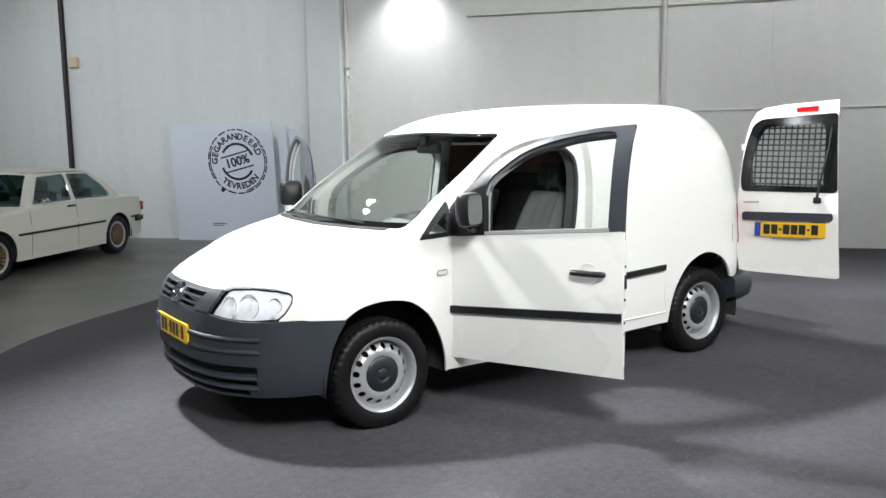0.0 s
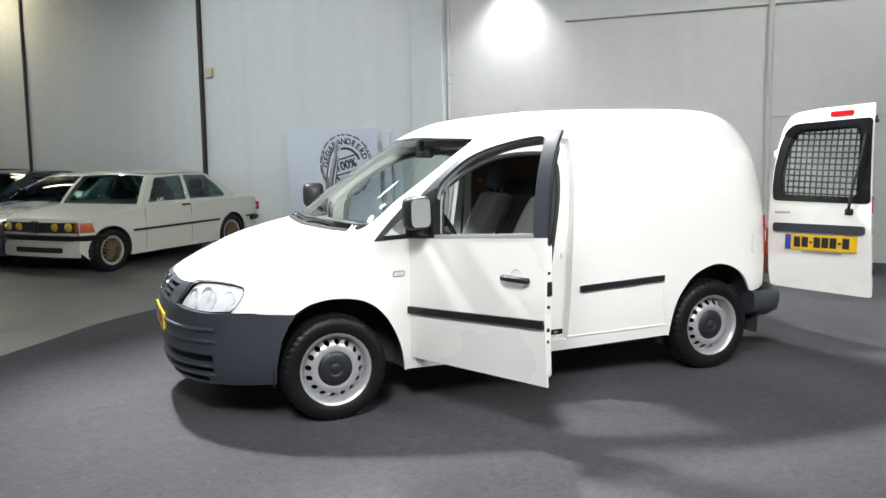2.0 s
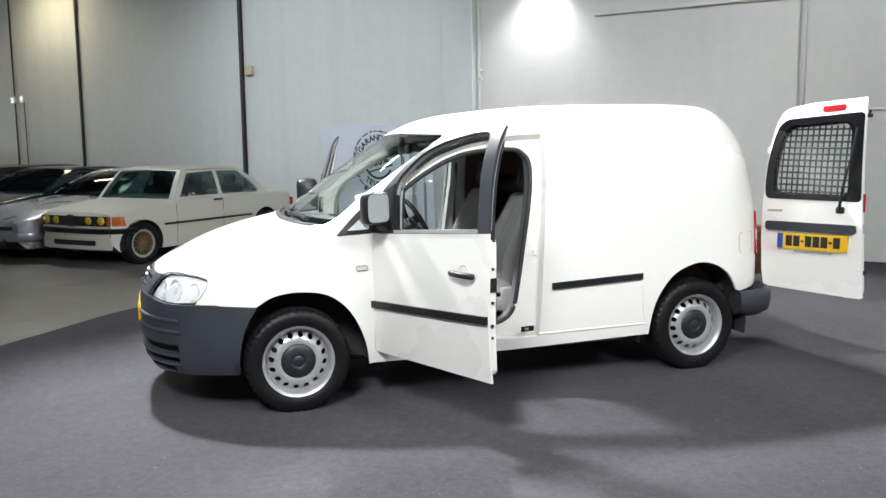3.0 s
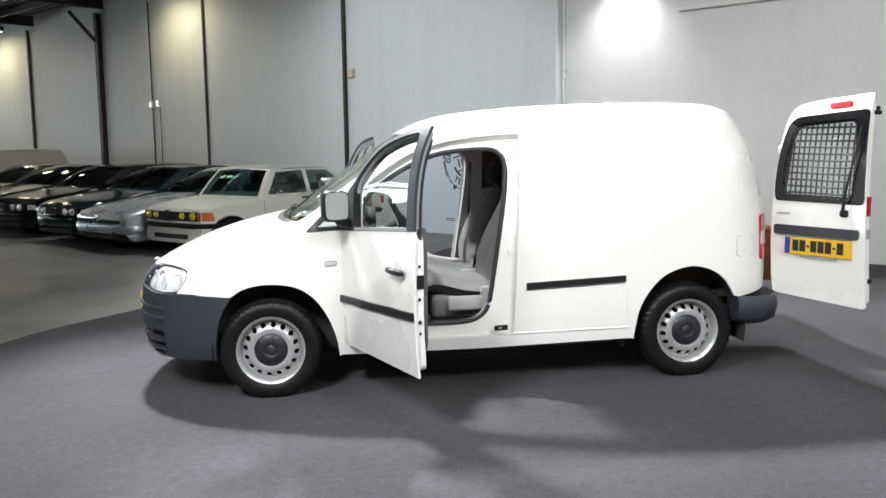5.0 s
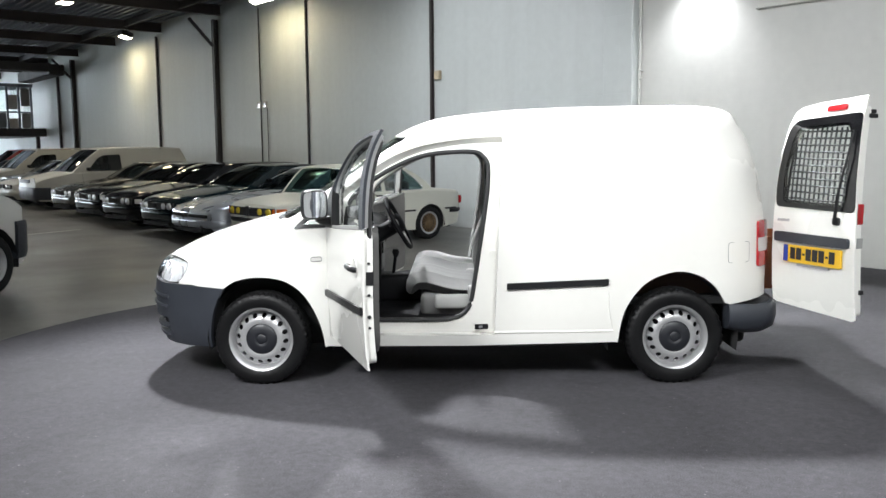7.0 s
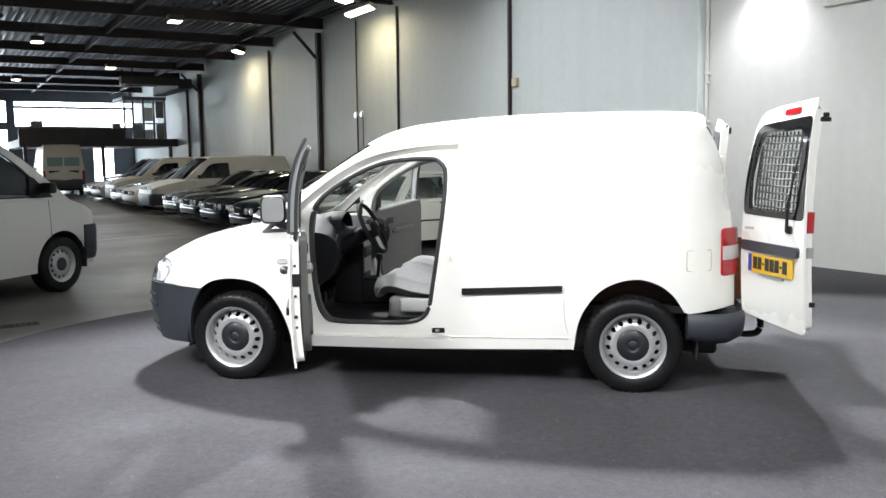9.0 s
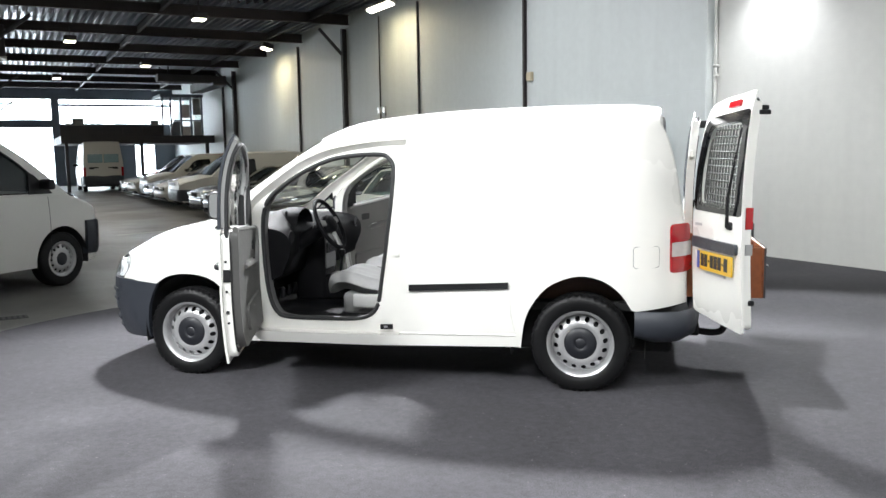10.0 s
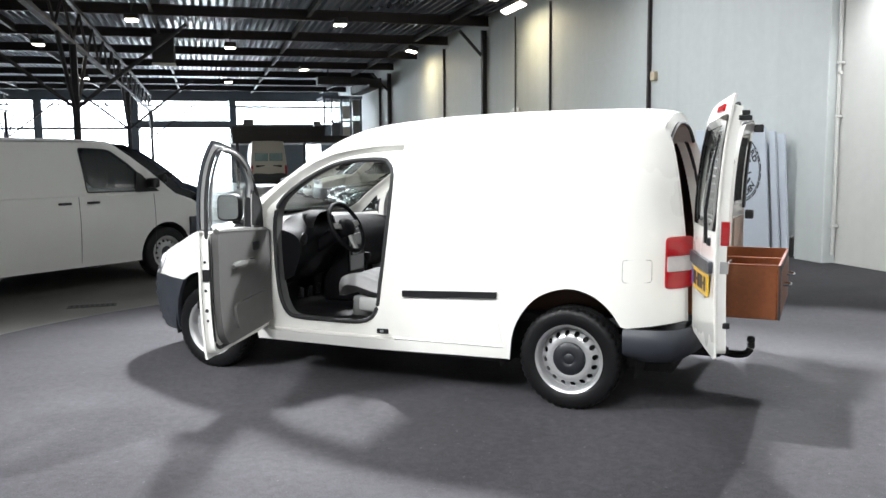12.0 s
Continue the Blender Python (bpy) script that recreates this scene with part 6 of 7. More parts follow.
def seat(y):
    m = Matrix.Translation((0.06, y, -0.03))
    c = smooth_line([(1.46, 0.635), (1.30, 0.62), (1.15, 0.635), (1.0, 0.675), (0.92, 0.665), (0.88, 0.60)], 4)[::-1]
    st = part("seat_cushion", pillow(Shape(), c, 0.255, 0.24, 0.062, 0.022), FABRIC, van, "grey cloth seat", m, smooth=180)
    b = smooth_line([(1.36, 0.66), (1.40, 0.80), (1.462, 0.96), (1.535, 1.10), (1.590, 1.20), (1.610, 1.24)], 4)
    part("backrest", pillow(Shape(), b, 0.225, 0.175, 0.055, 0.045), FABRIC, st, smooth=180)
    h = smooth_line([(1.570, 1.285), (1.580, 1.34), (1.592, 1.40), (1.596, 1.455)], 4)
    part("head_rest", pillow(Shape(), h, 0.125, 0.115, 0.055, 0.0), FABRIC_DARK, st, smooth=180)
    for q in (-0.06, 0.06):
        part("head_rest_post", Shape().add(*tube([(1.60, q, 1.20), (1.585, q, 1.32)], 0.006, 6)), CHROME, st)
    part("seat_base", boxes((0.95, -0.21, 0.43, 1.42, 0.21, 0.60), r=0.04, seg=2), FABRIC, st, "grey seat base", smooth=60)
    part("side_shield", boxes((1.05, -0.275, 0.50, 1.42, -0.235, 0.60), (1.27, -0.28, 0.49, 1.40, -0.235, 0.66), r=0.018, seg=2), TRIM_LIGHT, st, smooth=60)
    part("belt_buckle", boxes((1.33, 0.235, 0.66, 1.37, 0.262, 0.80), r=0.008), BLACK_PLASTIC, st)


seat(-0.40)
seat(0.40)
for side in (-1, 1):
    part("seat_belt", Shape().add(*tube([(1.50, side * 0.70, 1.42), (1.49, side * 0.735, 1.0), (1.47, side * 0.76, 0.5)], 0.010, 4)), UNDER, van)

# drawer unit in the cargo space, pulled out at the rear
dw = thing("tool_chest", "brown plywood tool chest pulled out over the rear bumper", "tool chest", m=Matrix.Translation((0, 0, 0)))
X0, X1, Y0, Y1, Z0, Z1 = 2.55, 3.835, -0.415, 0.58, 0.557, 0.885
part("front_board", boxes((X1 - 0.018, Y0, Z0, X1, Y1, Z1), r=0.003), WOOD, dw)
part("side_board", boxes((X0, Y0, Z0, X1 - 0.019, Y0 + 0.018, Z1), r=0.003), WOOD, dw)
part("side_board", boxes((X0, Y1 - 0.018, Z0, X1 - 0.019, Y1, Z1), r=0.003), WOOD, dw)
part("divider", boxes((X0, 0.05, Z0 + 0.02, X1 - 0.019, 0.068, Z1 - 0.01), r=0.003), WOOD, dw)
part("cross_board", boxes((3.50, Y0 + 0.019, Z0 + 0.02, 3.515, 0.049, Z1 - 0.03), r=0.003), WOOD_DARK, dw)
part("bottom_board", boxes((X0, Y0 + 0.019, Z0 + 0.002, X1 - 0.019, Y1 - 0.019, Z0 + 0.014), r=0.002), WOOD_DARK, dw)
part("steel_edge", boxes((X1 + 0.001, Y0, Z1 - 0.03, X1 + 0.004, Y1, Z1 + 0.003), (X1 - 0.01, Y0 - 0.003, Z0, X1 + 0.003, Y0 - 0.0005, Z1), r=0.001), DARK_STEEL, dw, "dark steel edging")
for y in (-0.15, 0.35):
    part("drawer_handle", Shape().add(*tube(smooth_line([(X1 + 0.002, y - 0.06, 0.74), (X1 + 0.04, y - 0.05, 0.74), (X1 + 0.045, y, 0.74), (X1 + 0.04, y + 0.05, 0.74), (X1 + 0.002, y + 0.06, 0.74)], 3), 0.006, 6)), CHROME, dw, "chrome bow handle")
part("side_latch", boxes((X1 + 0.001, 0.42, 0.84, X1 + 0.03, 0.50, 0.98), r=0.008), UNDER, dw)
rk = thing("cargo_rack", "brown plywood rack standing in the cargo space", "rack", m=Matrix.Translation((0, 0, 0.556)))
part("rack_top", boxes((1.80, -0.60, 0.345, 3.20, 0.62, 0.365), r=0.004), WOOD_DARK, rk)
for y in (-0.60, 0.60):
    part("rack_side", boxes((1.80, y, 0.0, 3.20, y + 0.02, 0.344), r=0.004), WOOD_DARK, rk)
part("rack_back", boxes((1.80, -0.579, 0.0, 1.82, 0.599, 0.344), r=0.004), WOOD, rk)

# ---------------------------------------------------------------- parked vehicles
def alloy(parent, m, R, w, rim_mat, spokes, rim_r, lip=None):
    """A wheel with a spoked rim; its outer face looks to local -y."""
    t = part("wheel", Shape().add(*lathe([(rim_r, -w * 0.40), (rim_r + 0.01, -w * 0.47), (R - 0.04, -w * 0.5), (R - 0.012, -w * 0.45), (R, -w * 0.36), (R, w * 0.36), (R - 0.012, w * 0.45), (rim_r, w * 0.45)], 40, "y")), RUBBER, parent, "", m, smooth=50)
    lip = lip or rim_mat
    part("rim_lip", Shape().add(*lathe([(rim_r * 0.86, -w * 0.405), (rim_r * 0.94, -w * 0.425), (rim_r + 0.002, -w * 0.46), (rim_r + 0.009, -w * 0.43)], 40, "y")), lip, t, smooth=50)
    r = Shape().add(*lathe([(rim_r * 0.80, -w * 0.22), (rim_r * 0.93, -w * 0.40), (rim_r, -w * 0.44), (rim_r + 0.006, -w * 0.40), (rim_r, w * 0.3)], 40, "y"))
    if spokes:
        for i in range(spokes):
            r.add(*rbox(-0.012, -w * 0.40, 0.03, 0.012, -w * 0.30, rim_r * 0.90, 0.004, 1), pose(0, 0, 0, 0, 360 * i / spokes, 0))
        r.add(*lathe([(0.0, -w * 0.42), (0.045, -w * 0.42), (0.06, -w * 0.34), (0.06, -w * 0.2)], 20, "y"))
    else:
        part("disc", holed_disc(14, rim_r * 0.73, rim_r * 0.085, 0.05, rim_r * 0.90, lambda q: -w * (0.30 + 0.10 * math.sin(math.pi * min(1.0, q / (rim_r * 0.9)))) + w * 0.08 * (q / rim_r) ** 4), rim_mat, t, smooth=50)
        part("hub_cap", Shape().add(*lathe([(0.0, -w * 0.44), (0.05, -w * 0.44), (0.078, -w * 0.40), (0.084, -w * 0.30)], 28, "y")), HUB, t, "dark plastic hub cap", smooth=50)
    part("rim", r, rim_mat, t, smooth=50)
    part("drum", Shape().add(*lathe([(0.0, -w * 0.1), (rim_r * 0.92, -w * 0.1), (rim_r * 0.92, 0.0)], 20, "y")), UNDER, t)


def car(name, label, category, group, m, paint, P):
    """A parked vehicle; nose to local -x, front axle at x = 0. P holds its measures."""
    t = thing(name, label, category, group, m)
    x0, x1, wb, R, H = P["nose"], P["tail"], P["base"], P["R"], P["H"]
    W = P["W"] / 2
    top = table(*P["deck"])  # shoulder height along the car
    plan = table((x0, x0 + 0.12, x0 + 0.5, x0 + 1.0, x1 - 0.9, x1 - 0.4, x1 - 0.1, x1), (W * 0.80, W * 0.91, W * 0.975, W, W, W * 0.97, W * 0.92, W * 0.84))
    bulge = table((0.15, 0.35, 0.6, 0.8, 1.0, 1.3), (0.955, 0.985, 1.0, 0.985, 0.96, 0.93))
    z0 = P["sill"]
    body_y = lambda x, z: plan(x) * bulge(z * (0.85 / P["belt"] if P["belt"] > 1 else 1))

    def arch(cx):
        r = R + P.get("gap", 0.045)
        a0 = math.asin(min(0.9, (R - z0) / r))
        return [(cx - r * math.cos(a), R + r * math.sin(a)) for a in np.linspace(-a0, math.pi + a0, 17)]

    step = P.get("step", 0.09)
    xs = np.linspace(x0, x1, 40)
    low = [(x0, z0 + 0.12), (x0 + 0.08, z0 + 0.02)] + arch(0.0) + arch(wb) + [(x1 - 0.08, z0 + 0.06), (x1, z0 + 0.18)]
    up = [(x, top(x) - 0.035) for x in xs[::-1]]
    for side in (-1, 1):
        part("body_side", sheet(Shape(), low + up, [], lambda x, z: (x, side * body_y(x, z), z), step, 0.012, side > 0), paint, t, smooth=45)
    # deck, nose and tail, as a loft across the car
    d = Shape()
    cols = [(-1, -0.036), (-0.97, -0.012), (-0.90, 0.0), (-0.6, 0.012), (0, 0.018), (0.6, 0.012), (0.90, 0.0), (0.97, -0.012), (1, -0.036)]
    for x in xs:
        y = body_y(x, top(x) - 0.035)
        d.v += [Vector((x, y * a, top(x) + b)) for a, b in cols]
    k = len(cols)
    d.f = [(i * k + j, i * k + j + 1, (i + 1) * k + j + 1, (i + 1) * k + j)[::-1] for i in range(len(xs) - 1) for j in range(k - 1)]
    d.m = [0] * len(d.f)
    for x, o in ((x0, 1), (x1, -1)):
        zt, zb = top(x), z0 + 0.15
        rows = [(zt - 0.036, 0.0), (zt - 0.12, 0.012), ((zt + zb) / 2, 0.02), (zb, 0.0)]
        v = []
        for z, bulg in rows:
            y = body_y(x, z)
            v += [(x - o * (bulg + 0.05 * (1 - a * a)), y * a, z) for a in np.linspace(-1, 1, 9)]
        d.add(v, [(r * 9 + j, r * 9 + j + 1, (r + 1) * 9 + j + 1, (r + 1) * 9 + j)[:: o] for r in range(3) for j in range(8)])
        d.add([(x, body_y(x, zt - 0.036) * a, zt + b) for a, b in cols] + [(x - o * 0.05 * (1 - a * a), body_y(x, zt - 0.036) * a, zt - 0.036) for a in np.linspace(-1, 1, 9)], [(j, j + 1, 9 + j + 1, 9 + j)[:: -o] for j in range(8)])
    part("body_top", d, paint, t, smooth=45)
    part("underbody", boxes((x0 + 0.15, -W * 0.78, z0 - 0.02, x1 - 0.15, W * 0.78, z0 + 0.22), r=0.02), UNDER, t)
    for cx in (0.0, wb):
        for side in (-1, 1):
            n, r = 12, R + 0.06
            v = [(cx + r * math.cos(a), side * y, R + r * math.sin(a)) for y in (W * 0.55, W * 0.97) for a in np.linspace(-0.2, math.pi + 0.2, n + 1)]
            part("arch_liner", Shape().add(v + [(cx, side * W * 0.56, R)], [(i, i + 1, n + 2 + i, n + 1 + i) for i in range(n)] + [(i + 1, i, 2 * n + 2) for i in range(n)]), UNDER, t)
    # cabin
    a0, a1, b1, b0, zs, gw0, gw1 = *P["cabin"], P["belt"], W * P.get("g0", 0.93), W * P.get("g1", 0.74)
    gy = lambda z: gw0 + (gw1 - gw0) * (max(0.0, z - zs) / (H - zs)) ** 1.25
    zr = H - 0.045
    arc_f = smooth_line([(a0, zs - 0.03), (a0 + (a1 - a0) * 0.55, zs + (zr - zs) * 0.58), (a1, zr)], 5)
    arc_r = smooth_line([(b1, zr), (b0 - (b0 - b1) * 0.45, zs + (zr - zs) * 0.55), (b0, zs - 0.03)], 5)
    for side in (-1, 1):
        wins = [round_corners(q, 0.03, 3) for q in P["windows"]]
        part("cabin_side", sheet(Shape(), arc_f + arc_r, wins, lambda x, z: (x, side * gy(z), z), step, 0.02, side > 0), paint, t, smooth=45)
        for q in wins:
            part("side_window", sheet(Shape(), q, [], lambda x, z: (x, side * (gy(z) - 0.012), z), 0.2, 0, side > 0), P.get("glass", GLASS_DARK), t, smooth=0)
            if P.get("chrome"):
                part("window_trim", Shape().add(*tube([(x, side * (gy(z) + 0.003), z) for x, z in q], 0.008, 5, True)), CHROME if P["chrome"] > 1 else BLACK_PLASTIC, t)
        for q in P.get("sail", ()):
            part("mirror_base", sheet(Shape(), q, [], lambda x, z: (x, side * (gy(z) + 0.012), z), 0.1, 0.02, side > 0), BLACK_PLASTIC, t)
    rf = Shape()
    rx = np.linspace(a1, b1, 16)
    rc = [(-1, 0.0), (-0.96, 0.022), (-0.85, 0.034), (-0.45, 0.043), (0, 0.047), (0.45, 0.043), (0.85, 0.034), (0.96, 0.022), (1, 0.0)]
    for x in rx:
        e = 0.015 * (1 - (2 * (x - a1) / (b1 - a1) - 1) ** 4)
        rf.v += [Vector((x, gy(zr) * a, zr + b * (0.55 + 0.45 * (e / 0.015)) + e)) for a, b in rc]
    rf.f = [(i * 9 + j, i * 9 + j + 1, (i + 1) * 9 + j + 1, (i + 1) * 9 + j)[::-1] for i in range(15) for j in range(8)]
    rf.m = [0] * len(rf.f)
    part("roof", rf, paint, t, smooth=60)
    for nm, line, sg, hole in (("windscreen", arc_f, 1, P.get("front_glass", 1)), ("rear_window", arc_r[::-1], -1, P.get("rear_glass", 1))):
        g, fr = Shape(), Shape()
        n = len(line)
        us = [-1, -0.9, -0.5, 0, 0.5, 0.9, 1]
        v = [Vector((x - sg * 0.05 * (1 - u * u) * (0.4 + 0.6 * (1 - i / (n - 1))), u * gy(max(z, zs)), z + 0.03 * (1 - u * u) * (i / (n - 1)))) for i, (x, z) in enumerate(line) for u in us]
        f = {True: [], False: []}
        for i in range(n - 1):
            for j in range(6):
                f[bool(hole and 1 <= j <= 4 and 1 <= i < n - 2)].append((i * 7 + j, i * 7 + j + 1, (i + 1) * 7 + j + 1, (i + 1) * 7 + j)[:: -sg])
        if f[True]:
            part(nm, Shape().add(v, f[True]), P.get("glass", GLASS_DARK), t, smooth=60)
        part(nm + "_frame", Shape().add(v, f[False]), paint, t, smooth=60)
    part("cabin_inside", boxes((a0 + 0.5, -gw1 * 0.9, zs - 0.35, b0 - 0.4, gw1 * 0.9, zs - 0.08), (a0 + 0.15, -gw1, zs - 0.25, a0 + 0.5, gw1, zs - 0.02), r=0.03), BLACK_PLASTIC, t)
    for x in P.get("seats", ()):
        for y in (-0.36, 0.36):
            part("seat", boxes((x, y - 0.22, zs - 0.3, x + 0.14, y + 0.22, zs + (H - zs) * 0.35), (x + 0.03, y - 0.11, zs + (H - zs) * 0.36, x + 0.12, y + 0.11, zs + (H - zs) * 0.68), r=0.05, seg=2), FABRIC_DARK, t, smooth=60)
    # bumpers
    for nm, x, o in (("front_bumper", x0, 1), ("rear_bumper", x1, -1)):
        zb, h, dp, bm_ = P["bumper"]
        line = [(x + o * 0.32, body_y(x + o * 0.32, zb) + 0.025), (x + o * 0.10, body_y(x + o * 0.10, zb) + 0.03), (x - o * dp * 0.4, body_y(x, zb) * 0.93), (x - o * dp, body_y(x, zb) * 0.55)]
        pts = smooth_line([(a, -b) for a, b in line] + [(a, b) for a, b in line[::-1]], 4)
        s = Shape()
        sec = [(-0.07, -h / 2), (-0.012, -h / 2), (0.008, -h * 0.34), (0.018, h * 0.36), (0.008, h / 2), (-0.07, h / 2)]
        n = len(pts)
        for i, (a, b) in enumerate(pts):
            p, q = pts[max(0, i - 1)], pts[min(n - 1, i + 1)]
            nv = Vector((q[1] - p[1], -(q[0] - p[0]), 0)).normalized() * -o
            s.v += [Vector((a, b, zb + z)) + nv * dd for dd, z in sec]
        s.f = [(i * 6 + j, i * 6 + (j + 1) % 6, (i + 1) * 6 + (j + 1) % 6, (i + 1) * 6 + j) for i in range(n - 1) for j in range(6)] + [tuple(range(6)), tuple((n - 1) * 6 + j for j in range(6))]
        s.m = [0] * len(s.f)
        part(nm, s, bm_ or paint, t, smooth=50)
    fx = lambda y, z, off: (x0 - 0.05 * (1 - (y / (W * 0.8)) ** 2) - off - 0.026, y, z)
    for nm, (ya, yb, za, zb), mt, dp in P.get("face", ()):
        for side in (-1, 1) if ya * yb > 0 else (1,):
            part(nm, sheet(Shape(), round_corners([(ya * side, za), (yb * side, za), (yb * side, zb), (ya * side, zb)], min(0.02, (zb - za) * 0.3), 3), [], lambda y, z: fx(y, z, dp), 0.06, 0.02, side > 0 if ya * yb > 0 else True), mt, t, smooth=45)
    for nm, y, z, r, mt in P.get("round", ()):
        for side in (-1, 1):
            part(nm, Shape().add(*lathe([(0.0, -0.022), (r * 0.8, -0.018), (r, -0.006), (r * 1.1, 0.0), (r * 1.1, 0.03)], 20, "x"), Matrix.Translation(fx(side * y, z, 0.012))), mt, t, smooth=60)
    for nm, (ya, yb, za, zb), mt in P.get("tail_face", ()):
        for side in (-1, 1):
            part(nm, boxes((x1 - 0.03, side * ya, za, x1 + 0.035, side * yb, zb), r=0.012), mt, t)
    for side in (-1, 1):
        if "strip" in P:
            zs_, h = P["strip"]
            for xa, xb in ((x0 + 0.35, -R - 0.06), (R + 0.06, wb - R - 0.06), (wb + R + 0.06, x1 - 0.15)):
                if xb - xa > 0.08:
                    part("side_strip", sheet(Shape(), [(xa, zs_ - h / 2), (xb, zs_ - h / 2), (xb, zs_ + h / 2), (xa, zs_ + h / 2)], [], lambda x, z: (x, side * (body_y(x, z) + 0.012), z), 0.2, 0.014, side > 0), BLACK_PLASTIC, t)
        for x, z in P.get("handles", ()):
            part("door_handle", boxes((x - 0.08, side * (body_y(x, z) - 0.01), z - 0.014, x + 0.08, side * (body_y(x, z) + 0.028), z + 0.014), r=0.008), P.get("handle_mat", BLACK_PLASTIC), t)
        for xa, xb, za, zb, mt in P.get("corner", ()):
            part("corner_lamp", sheet(Shape(), [(xa, za), (xb, za), (xb - 0.03, zb), (xa, zb)], [], lambda x, z: (x, side * (body_y(x, z) + 0.006), z), 0.05, 0.01, side > 0), mt, t)
        for x in P.get("cuts", ()):
            part("door_gap", sheet(Shape(), [(x, z0 + 0.05), (x + 0.007, z0 + 0.05), (x + 0.007, top(x) - 0.04), (x, top(x) - 0.04)], [], lambda a, z: (a, side * (body_y(a, z) + 0.0015), z), 0.15, 0.002, side > 0), UNDER, t)
        mx, mz, mr, mt = P["mirror"]
        part("wing_mirror", Shape().add(*rbox(mx - 0.04, side * (W * 0.95), mz - mr * 0.6, mx + 0.05, side * (W * 0.95 + mr * 1.9), mz + mr * 0.6, 0.025, 2)).add(*tube([(mx, side * gw0 * 0.97, mz - mr * 0.4), (mx, side * W, mz - mr * 0.3)], 0.018, 6)), mt, t, smooth=60)
        for cx in (0.0, wb):
            alloy(t, pose(cx, side * (W - P["tyre"] * 0.5 - 0.035), R, 0, 17 * cx, 0 if side < 0 else 180), R, P["tyre"], P["rim"], P["spokes"], R * P.get("rr", 0.66), P.get("lip"))
    return t


# stance: the cars sit a little low
LOW = Matrix.Diagonal((1.0, 1.0, 0.95, 1.0))
OLD_SALOON = dict(nose=-0.44, tail=3.36, base=2.563, R=0.298, H=1.355, W=1.61, sill=0.20, belt=0.885, tyre=0.19, rim=GOLD_RIM, lip=STEEL, spokes=16, rr=0.67,
    deck=((-0.44, -0.34, 0.2, 0.62, 1.2, 2.4, 2.9, 3.2, 3.36), (0.745, 0.775, 0.845, 0.88, 0.90, 0.905, 0.90, 0.875, 0.85)),
    cabin=(0.56, 0.90, 2.10, 2.72), windows=([(0.72, 0.915), (0.98, 1.262), (1.53, 1.285), (1.52, 0.915)], [(1.60, 0.915), (1.605, 1.285), (2.07, 1.272), (2.30, 1.09), (2.43, 0.945), (2.40, 0.915)]), pillar=(1.525, 1.60),
    chrome=2, seats=(1.35, 2.15), bumper=(0.50, 0.075, 0.07, BLACK_PLASTIC), strip=(0.545, 0.03), handles=((1.45, 0.84),), cuts=(0.60, 1.56), mirror=(0.88, 0.955, 0.05, CHROME), step=0.07, glass=glass("green_tint_glass", (0.40, 0.56, 0.56), 0.78),
    corner=((-0.43, -0.27, 0.575, 0.705, AMBER),),
    face=(("grille", (-0.66, 0.66, 0.575, 0.712), UNDER, 0.004), ("indicator", (0.63, 0.665, 0.585, 0.705), AMBER, 0.006), ("kidney", (0.015, 0.075, 0.565, 0.735), CHROME, 0.014), ("kidney_slot", (0.026, 0.064, 0.58, 0.72), UNDER, 0.024), ("spoiler", (-0.66, 0.66, 0.24, 0.41), IVORY, -0.01), ("air_slot", (-0.40, 0.40, 0.30, 0.37), UNDER, 0.003)),
    round=(("fog_lamp", 0.31, 0.65, 0.050, YELLOW_LENS), ("headlamp", 0.52, 0.65, 0.055, YELLOW_LENS)), tail_face=(("tail_lamp", (0.50, 0.72, 0.62, 0.76), RED_LENS),))
car("vintage_saloon", "ivory two-door vintage saloon with gold wheels on concrete", "car", "cars along the wall", pose(-1.575, 6.948, 0, 0, 0, 44.6) @ LOW, IVORY, OLD_SALOON)

COUPE = dict(nose=-0.90, tail=3.80, base=2.684, R=0.32, H=1.30, W=1.80, sill=0.18, belt=0.86, tyre=0.22, rim=STEEL, spokes=7, rr=0.68, g1=0.66,
    deck=((-0.90, -0.7, -0.2, 0.4, 0.85, 1.4, 2.6, 3.2, 3.7, 3.86), (0.585, 0.66, 0.76, 0.83, 0.87, 0.885, 0.90, 0.905, 0.88, 0.84)),
    cabin=(0.70, 1.48, 2.25, 3.15), windows=([(1.20, 0.905), (1.60, 1.235), (1.98, 1.25), (2.02, 0.905)], [(2.10, 0.905), (2.06, 1.25), (2.28, 1.235), (2.74, 0.985), (2.74, 0.905)]),
    chrome=1, seats=(1.7,), bumper=(0.37, 0.13, 0.09, None), handles=((1.9, 0.78),), cuts=(0.72, 2.05), mirror=(1.10, 0.95, 0.06, SILVER_PAINT),
    face=(("upper_slot", (0.12, 0.66, 0.475, 0.53), UNDER, 0.004), ("kidney", (0.012, 0.085, 0.465, 0.545), UNDER, 0.008), ("kidney_rim", (0.085, 0.098, 0.46, 0.55), CHROME, 0.010), ("air_slot", (-0.5, 0.5, 0.235, 0.29), UNDER, 0.02), ("indicator", (0.52, 0.66, 0.44, 0.468), WHITE_LENS, 0.01)), tail_face=(("tail_lamp", (0.4, 0.78, 0.62, 0.76), RED_LENS),))
